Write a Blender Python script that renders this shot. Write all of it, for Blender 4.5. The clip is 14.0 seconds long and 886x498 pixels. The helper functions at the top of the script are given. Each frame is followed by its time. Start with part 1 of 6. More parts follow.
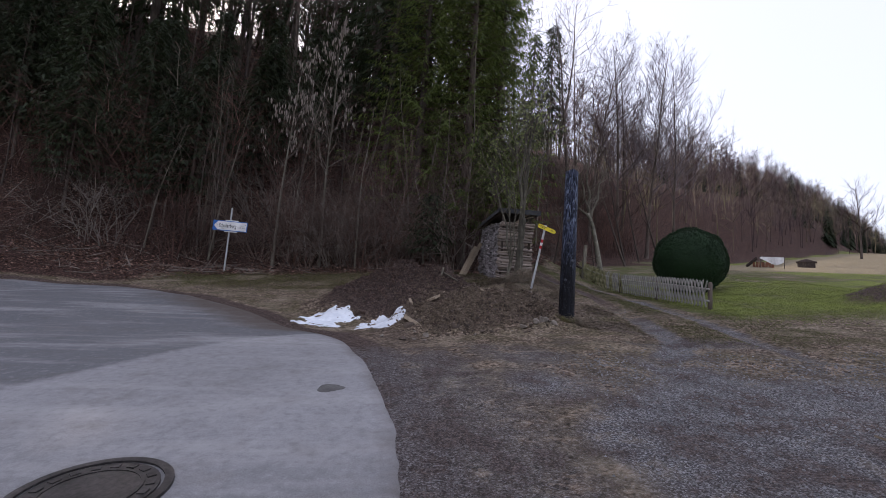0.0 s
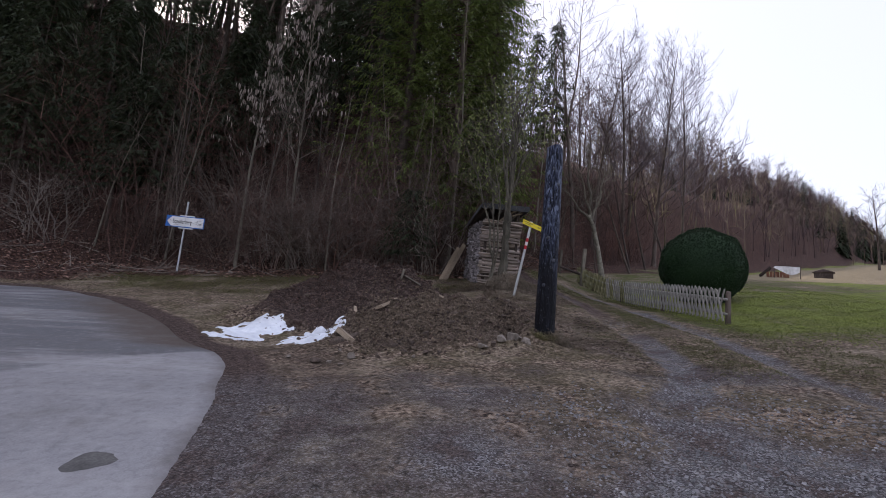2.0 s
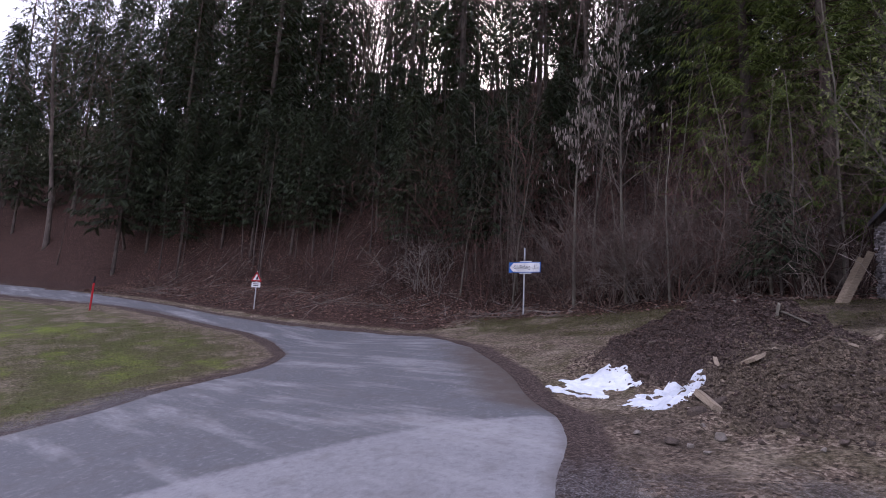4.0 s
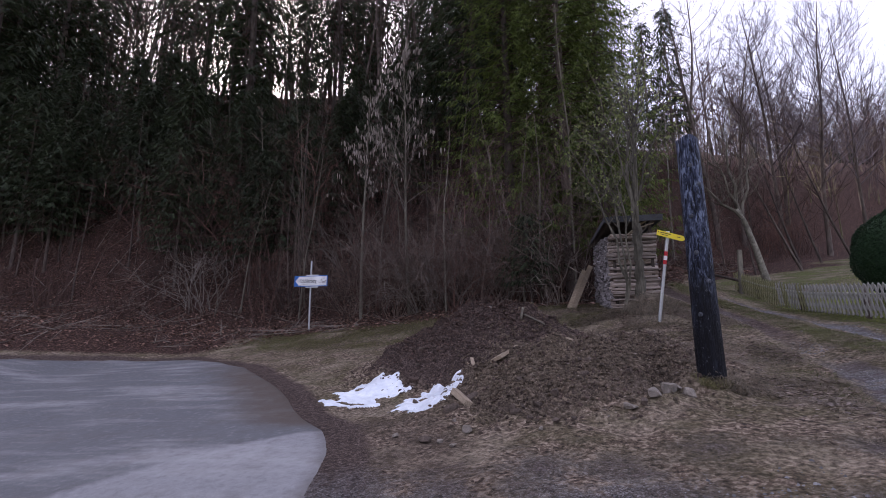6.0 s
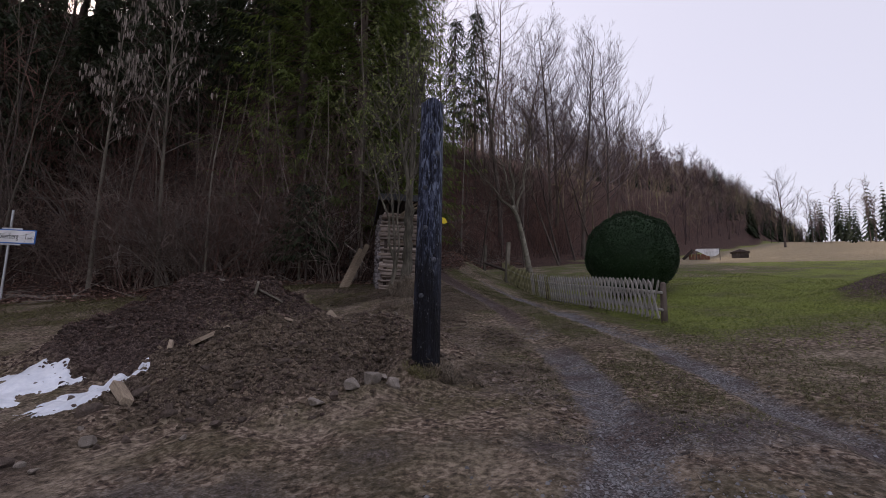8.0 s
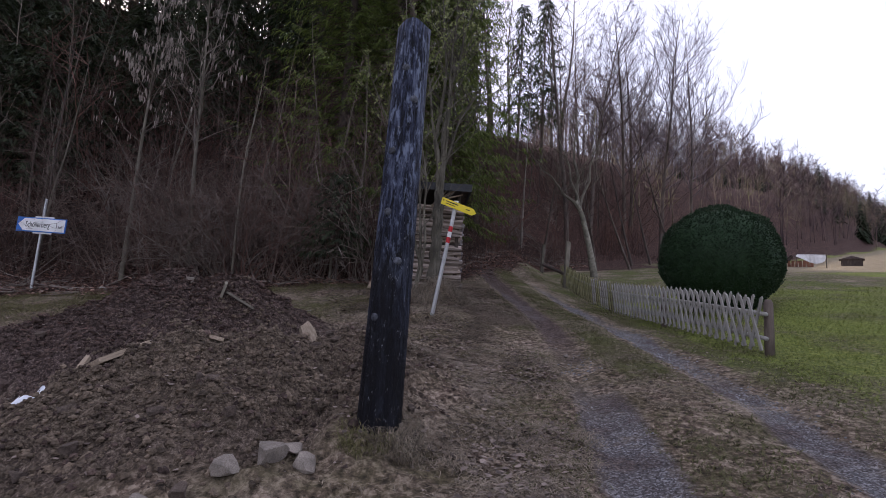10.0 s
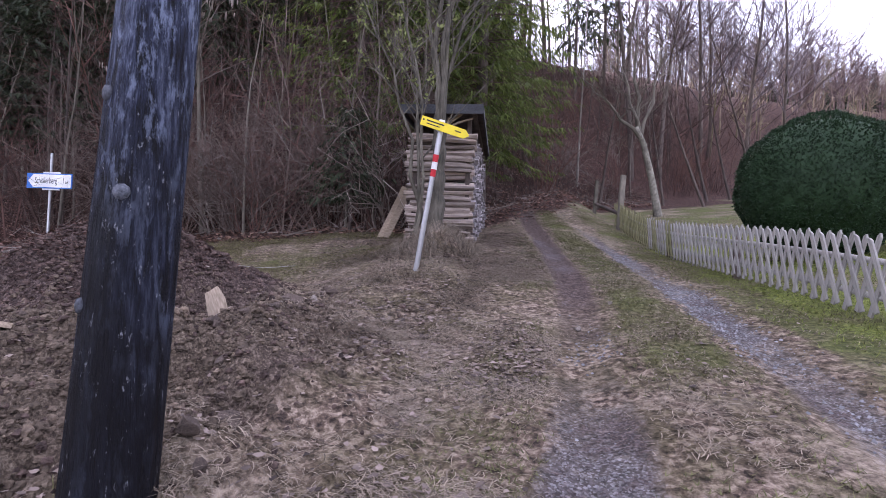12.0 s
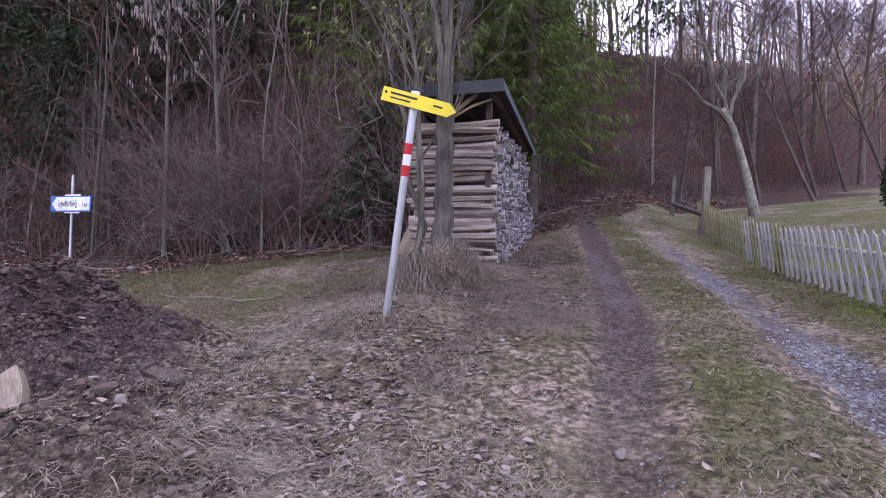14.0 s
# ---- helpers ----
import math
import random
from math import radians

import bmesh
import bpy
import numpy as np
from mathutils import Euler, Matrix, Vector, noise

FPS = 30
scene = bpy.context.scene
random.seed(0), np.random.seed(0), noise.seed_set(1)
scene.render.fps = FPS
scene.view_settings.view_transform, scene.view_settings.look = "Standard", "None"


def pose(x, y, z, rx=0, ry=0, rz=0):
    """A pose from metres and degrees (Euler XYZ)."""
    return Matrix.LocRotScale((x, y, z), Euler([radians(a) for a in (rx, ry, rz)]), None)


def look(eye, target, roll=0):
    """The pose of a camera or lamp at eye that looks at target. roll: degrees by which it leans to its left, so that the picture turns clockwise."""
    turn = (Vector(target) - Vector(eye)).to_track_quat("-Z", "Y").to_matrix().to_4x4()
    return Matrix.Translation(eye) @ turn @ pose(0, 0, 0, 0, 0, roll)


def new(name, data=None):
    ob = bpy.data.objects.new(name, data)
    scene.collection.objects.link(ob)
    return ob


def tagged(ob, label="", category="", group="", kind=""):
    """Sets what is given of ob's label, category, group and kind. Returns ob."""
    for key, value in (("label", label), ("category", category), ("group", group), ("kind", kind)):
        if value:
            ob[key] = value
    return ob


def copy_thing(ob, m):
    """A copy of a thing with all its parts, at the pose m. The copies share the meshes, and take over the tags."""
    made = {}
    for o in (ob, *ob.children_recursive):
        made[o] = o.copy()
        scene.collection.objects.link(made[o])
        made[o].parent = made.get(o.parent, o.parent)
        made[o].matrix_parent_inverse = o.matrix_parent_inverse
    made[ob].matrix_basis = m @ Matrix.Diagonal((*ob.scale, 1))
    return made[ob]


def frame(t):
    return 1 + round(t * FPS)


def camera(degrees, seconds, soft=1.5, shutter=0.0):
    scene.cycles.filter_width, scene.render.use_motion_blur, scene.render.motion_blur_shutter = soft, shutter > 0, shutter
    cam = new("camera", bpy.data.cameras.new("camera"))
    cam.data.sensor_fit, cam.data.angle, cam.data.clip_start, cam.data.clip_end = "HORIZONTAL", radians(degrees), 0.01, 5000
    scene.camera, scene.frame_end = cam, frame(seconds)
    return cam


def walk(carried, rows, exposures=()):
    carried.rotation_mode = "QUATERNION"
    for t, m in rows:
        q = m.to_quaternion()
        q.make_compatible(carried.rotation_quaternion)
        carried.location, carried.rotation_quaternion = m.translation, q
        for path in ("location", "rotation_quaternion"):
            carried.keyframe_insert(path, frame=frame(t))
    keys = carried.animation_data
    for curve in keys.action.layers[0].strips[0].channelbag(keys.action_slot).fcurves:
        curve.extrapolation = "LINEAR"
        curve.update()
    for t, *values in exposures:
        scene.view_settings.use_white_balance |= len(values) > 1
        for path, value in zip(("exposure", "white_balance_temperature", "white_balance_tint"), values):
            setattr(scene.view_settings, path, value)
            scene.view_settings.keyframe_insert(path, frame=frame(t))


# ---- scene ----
cam = camera(84.9, 14.0, 0.75)
PATH = [
    (0, (0.208, 0.186, 1.536), (0.174, 2.17, 1.791), 4.5),
    (0.5, (0.404, 0.631, 1.595), (0.301, 2.612, 1.849), 4.8),
    (1, (0.574, 1.157, 1.649), (0.517, 3.138, 1.916), 4.1),
    (1.5, (0.871, 1.666, 1.653), (0.854, 3.647, 1.929), 3.9),
    (2, (1.071, 2.134, 1.685), (1.007, 4.113, 1.966), 5.3),
    (2.5, (1.115, 2.47, 1.829), (0.545, 4.369, 2.09), 7.6),
    (3, (1.003, 2.633, 2.018), (-0.069, 4.309, 2.217), 8.5),
    (3.2, (0.952, 2.699, 2.05), (-0.182, 4.334, 2.251), 6.5),
    (4.25, (0.925, 2.80, 2.09), (-0.375, 4.285, 2.385), 2.6),
    (5.3, (0.937, 2.874, 2.099), (-0.219, 4.46, 2.48), -0.3),
    (5.5, (0.957, 2.905, 2.085), (-0.069, 4.578, 2.472), -0.5),
    (6, (1.158, 3.066, 2.023), (0.591, 4.949, 2.389), -0.4),
    (6.5, (1.481, 3.314, 1.962), (1.372, 5.281, 2.308), 0.2),
    (7, (1.705, 3.552, 1.953), (1.841, 5.523, 2.26), 0.9),
    (7.2, (1.757, 3.648, 1.946), (1.953, 5.616, 2.244), 0.8),
    (9.3, (2.639, 5.264, 2.184), (2.656, 7.243, 2.476), 3.7),
    (9.5, (2.709, 5.429, 2.183), (2.662, 7.407, 2.472), 4.0),
    (10, (2.844, 5.865, 2.287), (2.744, 7.843, 2.566), 3.4),
    (10.5, (3.047, 6.298, 2.309), (2.848, 8.274, 2.539), 2.9),
    (11, (3.205, 6.725, 2.352), (2.939, 8.701, 2.505), 2.5),
    (11.5, (3.43, 7.155, 2.409), (3.194, 9.138, 2.515), 1.6),
    (12, (3.67, 7.599, 2.452), (3.31, 9.566, 2.495), 2.2),
    (12.5, (3.752, 8.079, 2.529), (3.32, 10.031, 2.555), 2.1),
    (13, (3.888, 8.553, 2.54), (3.419, 10.497, 2.584), 1.4),
    (13.5, (3.979, 9.047, 2.636), (3.397, 10.959, 2.688), 1.2),
    (14, (4.016, 9.533, 2.715), (3.368, 11.424, 2.777), 0.9),
]
EXPOSURES = [(0.0, 0.75, 6250, 19), (2.0, 0.75, 6250, 20), (2.5, 0.5, 6200, 23), (3.0, 1.2, 6050, 28), (5.5, 1.15, 6050, 30), (6.5, 0.68, 6150, 24), (7.2, 0.36, 6680, 24), (9.5, 0.6, 6200, 22), (10.5, 1.28, 6100, 26), (11.5, 1.98, 6050, 29), (12.5, 2.08, 5950, 31), (14.0, 2.15, 5850, 34)]
walk(cam, [(t, look(eye, target, roll)) for t, eye, target, roll in PATH], EXPOSURES)

# ---- world, sun ----
SUN_AZ, SUN_EL = 40.0, 33.6      # degrees left of +y, and above the level
world = bpy.data.worlds.new("world")
scene.world = world
world.use_nodes = True
wn = world.node_tree
wn.nodes.clear()
sky = wn.nodes.new("ShaderNodeTexSky")
sky.sky_type = "NISHITA"
sky.sun_disc = False
sky.sun_elevation = radians(SUN_EL)
sky.sun_rotation = radians(-SUN_AZ)
sky.air_density, sky.dust_density, sky.ozone_density = 1.0, 4.0, 1.0
haze = wn.nodes.new("ShaderNodeMix")
haze.data_type = "RGBA"
haze.inputs[0].default_value = 0.55
haze.inputs[7].default_value = (7.0, 7.2, 7.6, 1)
bgd = wn.nodes.new("ShaderNodeBackground")
bgd.inputs[1].default_value = 0.12
wout = wn.nodes.new("ShaderNodeOutputWorld")
wn.links.new(sky.outputs[0], haze.inputs[6])
wn.links.new(haze.outputs[2], bgd.inputs[0])
wn.links.new(bgd.outputs[0], wout.inputs[0])
sun = new("sun", bpy.data.lights.new("sun", "SUN"))
sun.data.energy, sun.data.angle, sun.data.color = 4.0, radians(0.6), (1.0, 0.9, 0.78)
_a, _e = radians(SUN_AZ), radians(SUN_EL)
sun.matrix_world = look(Vector((-math.sin(_a) * math.cos(_e), math.cos(_a) * math.cos(_e), math.sin(_e))) * 200, (0, 0, 0))


# ---- materials ----
def nodes_of(name):
    m = bpy.data.materials.new(name)
    m.use_nodes = True
    nt = m.node_tree
    b = nt.nodes["Principled BSDF"]
    return m, nt, b


def noise_node(nt, co, scale, detail=4.0, rough=0.6, stretch=None):
    if stretch:
        mp = nt.nodes.new("ShaderNodeMapping")
        mp.inputs["Scale"].default_value = stretch
        nt.links.new(co, mp.inputs[0])
        co = mp.outputs[0]
    n = nt.nodes.new("ShaderNodeTexNoise")
    n.inputs["Scale"].default_value, n.inputs["Detail"].default_value, n.inputs["Roughness"].default_value = scale, detail, rough
    nt.links.new(co, n.inputs["Vector"])
    return n.outputs[0]


def ramp(nt, fac, stops):
    r = nt.nodes.new("ShaderNodeValToRGB")
    r.color_ramp.elements[0].position, r.color_ramp.elements[1].position = stops[0][0], stops[-1][0]
    for p, c in stops[1:-1]:
        r.color_ramp.elements.new(p)
    for e, (p, c) in zip(r.color_ramp.elements, stops):
        e.position, e.color = p, (*c, 1)
    nt.links.new(fac, r.inputs[0])
    return r.outputs[0]


def mix(nt, fac, a, b, mode="MIX"):
    n = nt.nodes.new("ShaderNodeMix")
    n.data_type, n.blend_type = "RGBA", mode
    for sock, v in ((n.inputs[0], fac), (n.inputs[6], a), (n.inputs[7], b)):
        if isinstance(v, (int, float)):
            sock.default_value = v
        elif isinstance(v, tuple):
            sock.default_value = (*v, 1)
        else:
            nt.links.new(v, sock)
    return n.outputs[2]


def calc(nt, op, a, b=0.0, clamp=False):
    n = nt.nodes.new("ShaderNodeMath")
    n.operation, n.use_clamp = op, clamp
    for sock, v in ((n.inputs[0], a), (n.inputs[1], b)):
        if isinstance(v, (int, float)):
            sock.default_value = v
        else:
            nt.links.new(v, sock)
    return n.outputs[0]


def bump(nt, bsdf, height, strength, dist):
    n = nt.nodes.new("ShaderNodeBump")
    n.inputs["Strength"].default_value, n.inputs["Distance"].default_value = strength, dist
    nt.links.new(height, n.inputs["Height"])
    nt.links.new(n.outputs[0], bsdf.inputs["Normal"])


def surface(name, dark, light, scale=8.0, rough=0.85, relief=0.3, dist=0.01, stretch=None, vary=0.25, metal=0.0, island=False, coarse=None, spec=0.3):
    """Two colours mixed by fine grain and large stains, varied per object (or per island)."""
    m, nt, b = nodes_of(name)
    co = nt.nodes.new("ShaderNodeTexCoord").outputs["Object"]
    fine = noise_node(nt, co, scale, 6, 0.65, stretch)
    big = noise_node(nt, co, coarse or scale * 0.13, 3, 0.5)
    col = ramp(nt, fine, [(0.28, dark), (0.72, light)])
    col = mix(nt, calc(nt, "MULTIPLY", calc(nt, "SUBTRACT", big, 0.35, True), 1.6, True), col, tuple(c * 0.55 for c in dark))
    if island:
        rnd = nt.nodes.new("ShaderNodeNewGeometry").outputs["Random Per Island"]
    else:
        rnd = nt.nodes.new("ShaderNodeObjectInfo").outputs["Random"]
    hsv = nt.nodes.new("ShaderNodeHueSaturation")
    nt.links.new(calc(nt, "ADD", calc(nt, "MULTIPLY", rnd, 2 * vary), 1 - vary), hsv.inputs["Value"])
    nt.links.new(col, hsv.inputs["Color"])
    nt.links.new(hsv.outputs[0], b.inputs["Base Color"])
    b.inputs["Roughness"].default_value, b.inputs["Metallic"].default_value = rough, metal
    b.inputs["Specular IOR Level"].default_value = spec
    if relief:
        bump(nt, b, fine, relief, dist)
    return m


def leafy(name, dark, light, trans=0.25, rough=0.6, scale=3.0, vary=0.2):
    """Foliage: coloured leaf by leaf, lets some light through."""
    m, nt, b = nodes_of(name)
    geo = nt.nodes.new("ShaderNodeNewGeometry")
    co = nt.nodes.new("ShaderNodeTexCoord").outputs["Object"]
    big = noise_node(nt, co, scale, 2, 0.5)
    f = calc(nt, "ADD", calc(nt, "MULTIPLY", geo.outputs["Random Per Island"], 0.6), calc(nt, "MULTIPLY", big, 0.45))
    col = ramp(nt, f, [(0.15, dark), (0.9, light)])
    hsv = nt.nodes.new("ShaderNodeHueSaturation")
    rnd = nt.nodes.new("ShaderNodeObjectInfo").outputs["Random"]
    nt.links.new(calc(nt, "ADD", calc(nt, "MULTIPLY", rnd, 2 * vary), 1 - vary), hsv.inputs["Value"])
    nt.links.new(col, hsv.inputs["Color"])
    nt.links.new(hsv.outputs[0], b.inputs["Base Color"])
    b.inputs["Roughness"].default_value = rough
    b.inputs["Specular IOR Level"].default_value = 0.25
    if trans:
        t = nt.nodes.new("ShaderNodeBsdfTranslucent")
        nt.links.new(hsv.outputs[0], t.inputs[0])
        ms = nt.nodes.new("ShaderNodeMixShader")
        ms.inputs[0].default_value = trans
        nt.links.new(b.outputs[0], ms.inputs[1])
        nt.links.new(t.outputs[0], ms.inputs[2])
        nt.links.new(ms.outputs[0], nt.nodes["Material Output"].inputs[0])
    return m


def plain(name, c, rough=0.5, metal=0.0, grime=0.25):
    return surface(name, tuple(v * (1 - grime) for v in c), c, 14, rough, 0.05, 0.002, vary=0.05, metal=metal, coarse=2.5)


def ground_material():
    m, nt, b = nodes_of("ground_earth")
    co = nt.nodes.new("ShaderNodeTexCoord").outputs["Object"]

    def att(n):
        a = nt.nodes.new("ShaderNodeAttribute")
        a.attribute_name = n
        return a.outputs["Fac"]

    n_big, n_mid = noise_node(nt, co, 0.35, 4, 0.6), noise_node(nt, co, 2.3, 5, 0.65)
    n_big2 = noise_node(nt, co, 0.9, 3, 0.6)
    n_fine, n_grit = noise_node(nt, co, 22, 5, 0.7), noise_node(nt, co, 70, 3, 0.6)
    vor = nt.nodes.new("ShaderNodeTexVoronoi")
    vor.inputs["Scale"].default_value = 95
    nt.links.new(co, vor.inputs["Vector"])
    vcol = nt.nodes.new("ShaderNodeSeparateColor")
    nt.links.new(vor.outputs["Color"], vcol.inputs[0])

    def zone(n, sharp=3.0):
        s = calc(nt, "ADD", att(n), calc(nt, "MULTIPLY", calc(nt, "SUBTRACT", n_mid, 0.5), 0.9))
        s = calc(nt, "ADD", s, calc(nt, "MULTIPLY", calc(nt, "SUBTRACT", n_fine, 0.5), 0.5))
        return calc(nt, "ADD", calc(nt, "MULTIPLY", calc(nt, "SUBTRACT", s, 0.5), sharp), 0.5, True)

    lv = nt.nodes.new("ShaderNodeTexVoronoi")
    lv.inputs["Scale"].default_value, lv.inputs["Randomness"].default_value = 24, 1.0
    nt.links.new(co, lv.inputs["Vector"])
    lsep = nt.nodes.new("ShaderNodeSeparateColor")
    nt.links.new(lv.outputs["Color"], lsep.inputs[0])
    chips = lsep.outputs[0]
    blend = calc(nt, "ADD", calc(nt, "MULTIPLY", n_fine, 0.84), calc(nt, "MULTIPLY", chips, 0.16))
    dry = ramp(nt, blend, [(0.35, (0.03, 0.022, 0.019)), (0.5, (0.155, 0.112, 0.084)), (0.65, (0.43, 0.342, 0.268))])
    straw = ramp(nt, n_fine, [(0.35, (0.11, 0.085, 0.062)), (0.62, (0.42, 0.345, 0.265))])
    dry = mix(nt, ramp(nt, n_big2, [(0.5, (0, 0, 0)), (0.68, (0.8, 0.8, 0.8))]), dry, straw)
    olive = ramp(nt, n_fine, [(0.32, (0.036, 0.031, 0.017)), (0.5, (0.1, 0.085, 0.046)), (0.7, (0.21, 0.18, 0.105))])
    dry = mix(nt, ramp(nt, n_mid, [(0.4, (0, 0, 0)), (0.62, (0.8, 0.8, 0.8))]), dry, olive)
    green = ramp(nt, n_fine, [(0.3, (0.034, 0.044, 0.012)), (0.5, (0.088, 0.11, 0.028)), (0.72, (0.18, 0.195, 0.055))])
    green = mix(nt, ramp(nt, n_big, [(0.35, (0.1, 0.1, 0.1)), (0.65, (0.75, 0.75, 0.75))]), green, olive)
    green = mix(nt, ramp(nt, n_big2, [(0.4, (0, 0, 0)), (0.6, (0.8, 0.8, 0.8))]), green, dry)
    lush = ramp(nt, n_fine, [(0.28, (0.07, 0.092, 0.018)), (0.5, (0.165, 0.2, 0.042)), (0.75, (0.30, 0.325, 0.09))])
    lush = mix(nt, ramp(nt, n_big2, [(0.42, (0, 0, 0)), (0.62, (0.7, 0.7, 0.7))]), lush, olive)
    crumb = calc(nt, "ADD", calc(nt, "MULTIPLY", n_fine, 0.5), calc(nt, "MULTIPLY", n_grit, 0.5))
    soil = ramp(nt, crumb, [(0.36, (0.018, 0.013, 0.012)), (0.5, (0.074, 0.052, 0.046)), (0.66, (0.25, 0.19, 0.168))])
    brown = ramp(nt, crumb, [(0.35, (0.03, 0.023, 0.018)), (0.5, (0.108, 0.082, 0.06)), (0.66, (0.29, 0.235, 0.175))])
    soil = mix(nt, calc(nt, "MULTIPLY", att("pale"), 0.9, True), soil, brown)
    litter = ramp(nt, blend, [(0.34, (0.011, 0.006, 0.005)), (0.5, (0.044, 0.023, 0.019)), (0.66, (0.185, 0.11, 0.086))])
    gravel = ramp(nt, vcol.outputs[0], [(0.0, (0.045, 0.043, 0.047)), (0.6, (0.145, 0.141, 0.149)), (1.0, (0.38, 0.375, 0.395))])
    gravel = mix(nt, ramp(nt, n_mid, [(0.42, (0, 0, 0)), (0.6, (0.8, 0.8, 0.8))]), gravel, soil)
    field = ramp(nt, n_mid, [(0.3, (0.15, 0.125, 0.08)), (0.7, (0.27, 0.225, 0.15))])
    col = mix(nt, zone("green"), dry, green)
    col = mix(nt, zone("lush"), col, lush)
    col = mix(nt, zone("field", 6.0), col, field)
    col = mix(nt, zone("litter"), col, litter)
    col = mix(nt, zone("soil"), col, soil)
    col = mix(nt, zone("gravel", 3.6), col, gravel)
    nt.links.new(col, b.inputs["Base Color"])
    b.inputs["Roughness"].default_value = 0.95
    b.inputs["Specular IOR Level"].default_value = 0.15
    h = calc(nt, "ADD", calc(nt, "MULTIPLY", n_fine, 1.0), calc(nt, "MULTIPLY", n_grit, 0.4))
    bump(nt, b, h, 1.0, 0.05)
    return m


def asphalt_material():
    m, nt, b = nodes_of("asphalt")
    co = nt.nodes.new("ShaderNodeTexCoord").outputs["Object"]
    a = nt.nodes.new("ShaderNodeAttribute")
    a.attribute_name = "worn"
    grit, mid, big = noise_node(nt, co, 95, 3, 0.7), noise_node(nt, co, 3.0, 4, 0.6), noise_node(nt, co, 0.5, 3, 0.55)
    old = ramp(nt, grit, [(0.25, (0.075, 0.077, 0.085)), (0.75, (0.155, 0.157, 0.172))])
    worn = ramp(nt, grit, [(0.25, (0.19, 0.188, 0.2)), (0.75, (0.31, 0.308, 0.325))])
    s = calc(nt, "ADD", a.outputs["Fac"], calc(nt, "MULTIPLY", calc(nt, "SUBTRACT", mid, 0.5), 0.35))
    col = mix(nt, calc(nt, "ADD", calc(nt, "MULTIPLY", calc(nt, "SUBTRACT", s, 0.5), 3.0), 0.5, True), old, worn)
    col = mix(nt, ramp(nt, big, [(0.4, (0, 0, 0)), (0.75, (0.4, 0.4, 0.4))]), col, (0.16, 0.155, 0.16))
    # long pale streaks: dappled sunlight on the road, put into the colour
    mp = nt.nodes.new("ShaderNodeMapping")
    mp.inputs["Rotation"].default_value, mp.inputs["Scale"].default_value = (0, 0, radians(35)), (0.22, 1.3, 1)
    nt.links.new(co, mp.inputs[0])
    sun_streak = noise_node(nt, mp.outputs[0], 1.6, 4, 0.6)
    col = mix(nt, ramp(nt, sun_streak, [(0.5, (0, 0, 0)), (0.68, (0.65, 0.65, 0.65))]), col, (0.32, 0.315, 0.325))
    mott = noise_node(nt, co, 13, 5, 0.7)
    col = mix(nt, ramp(nt, mott, [(0.34, (0.3, 0.3, 0.3)), (0.5, (0, 0, 0))]), col, (0.085, 0.085, 0.093))
    col = mix(nt, ramp(nt, mott, [(0.55, (0, 0, 0)), (0.68, (0.3, 0.3, 0.3))]), col, (0.36, 0.36, 0.375))
    d = nt.nodes.new("ShaderNodeAttribute")
    d.attribute_name = "dirt"
    ds = calc(nt, "ADD", d.outputs["Fac"], calc(nt, "MULTIPLY", calc(nt, "SUBTRACT", mid, 0.5), 1.2))
    col = mix(nt, calc(nt, "MULTIPLY", ds, 1.0, True), col, (0.085, 0.066, 0.056))
    nt.links.new(col, b.inputs["Base Color"])
    b.inputs["Roughness"].default_value = 0.8
    b.inputs["Specular IOR Level"].default_value = 0.35
    bump(nt, b, grit, 0.35, 0.006)
    return m


def far_wood_material():
    """Leafless woods seen far off: purple-brown, with sunlit patches painted in as olive."""
    m, nt, b = nodes_of("far_bare_twigs")
    co = nt.nodes.new("ShaderNodeTexCoord").outputs["Object"]
    kind = noise_node(nt, co, 0.05, 3, 0.6)
    tree = noise_node(nt, co, 0.35, 2, 0.5)
    f = calc(nt, "ADD", calc(nt, "MULTIPLY", kind, 0.6), calc(nt, "MULTIPLY", tree, 0.4))
    col = ramp(nt, f, [(0.38, (0.055, 0.036, 0.042)), (0.5, (0.10, 0.068, 0.068)), (0.56, (0.19, 0.15, 0.105)), (0.63, (0.19, 0.175, 0.085))])
    hsv = nt.nodes.new("ShaderNodeHueSaturation")
    rnd = nt.nodes.new("ShaderNodeNewGeometry").outputs["Random Per Island"]
    nt.links.new(calc(nt, "ADD", calc(nt, "MULTIPLY", rnd, 0.7), 0.65), hsv.inputs["Value"])
    nt.links.new(col, hsv.inputs["Color"])
    nt.links.new(hsv.outputs[0], b.inputs["Base Color"])
    b.inputs["Roughness"].default_value = 0.95
    return m


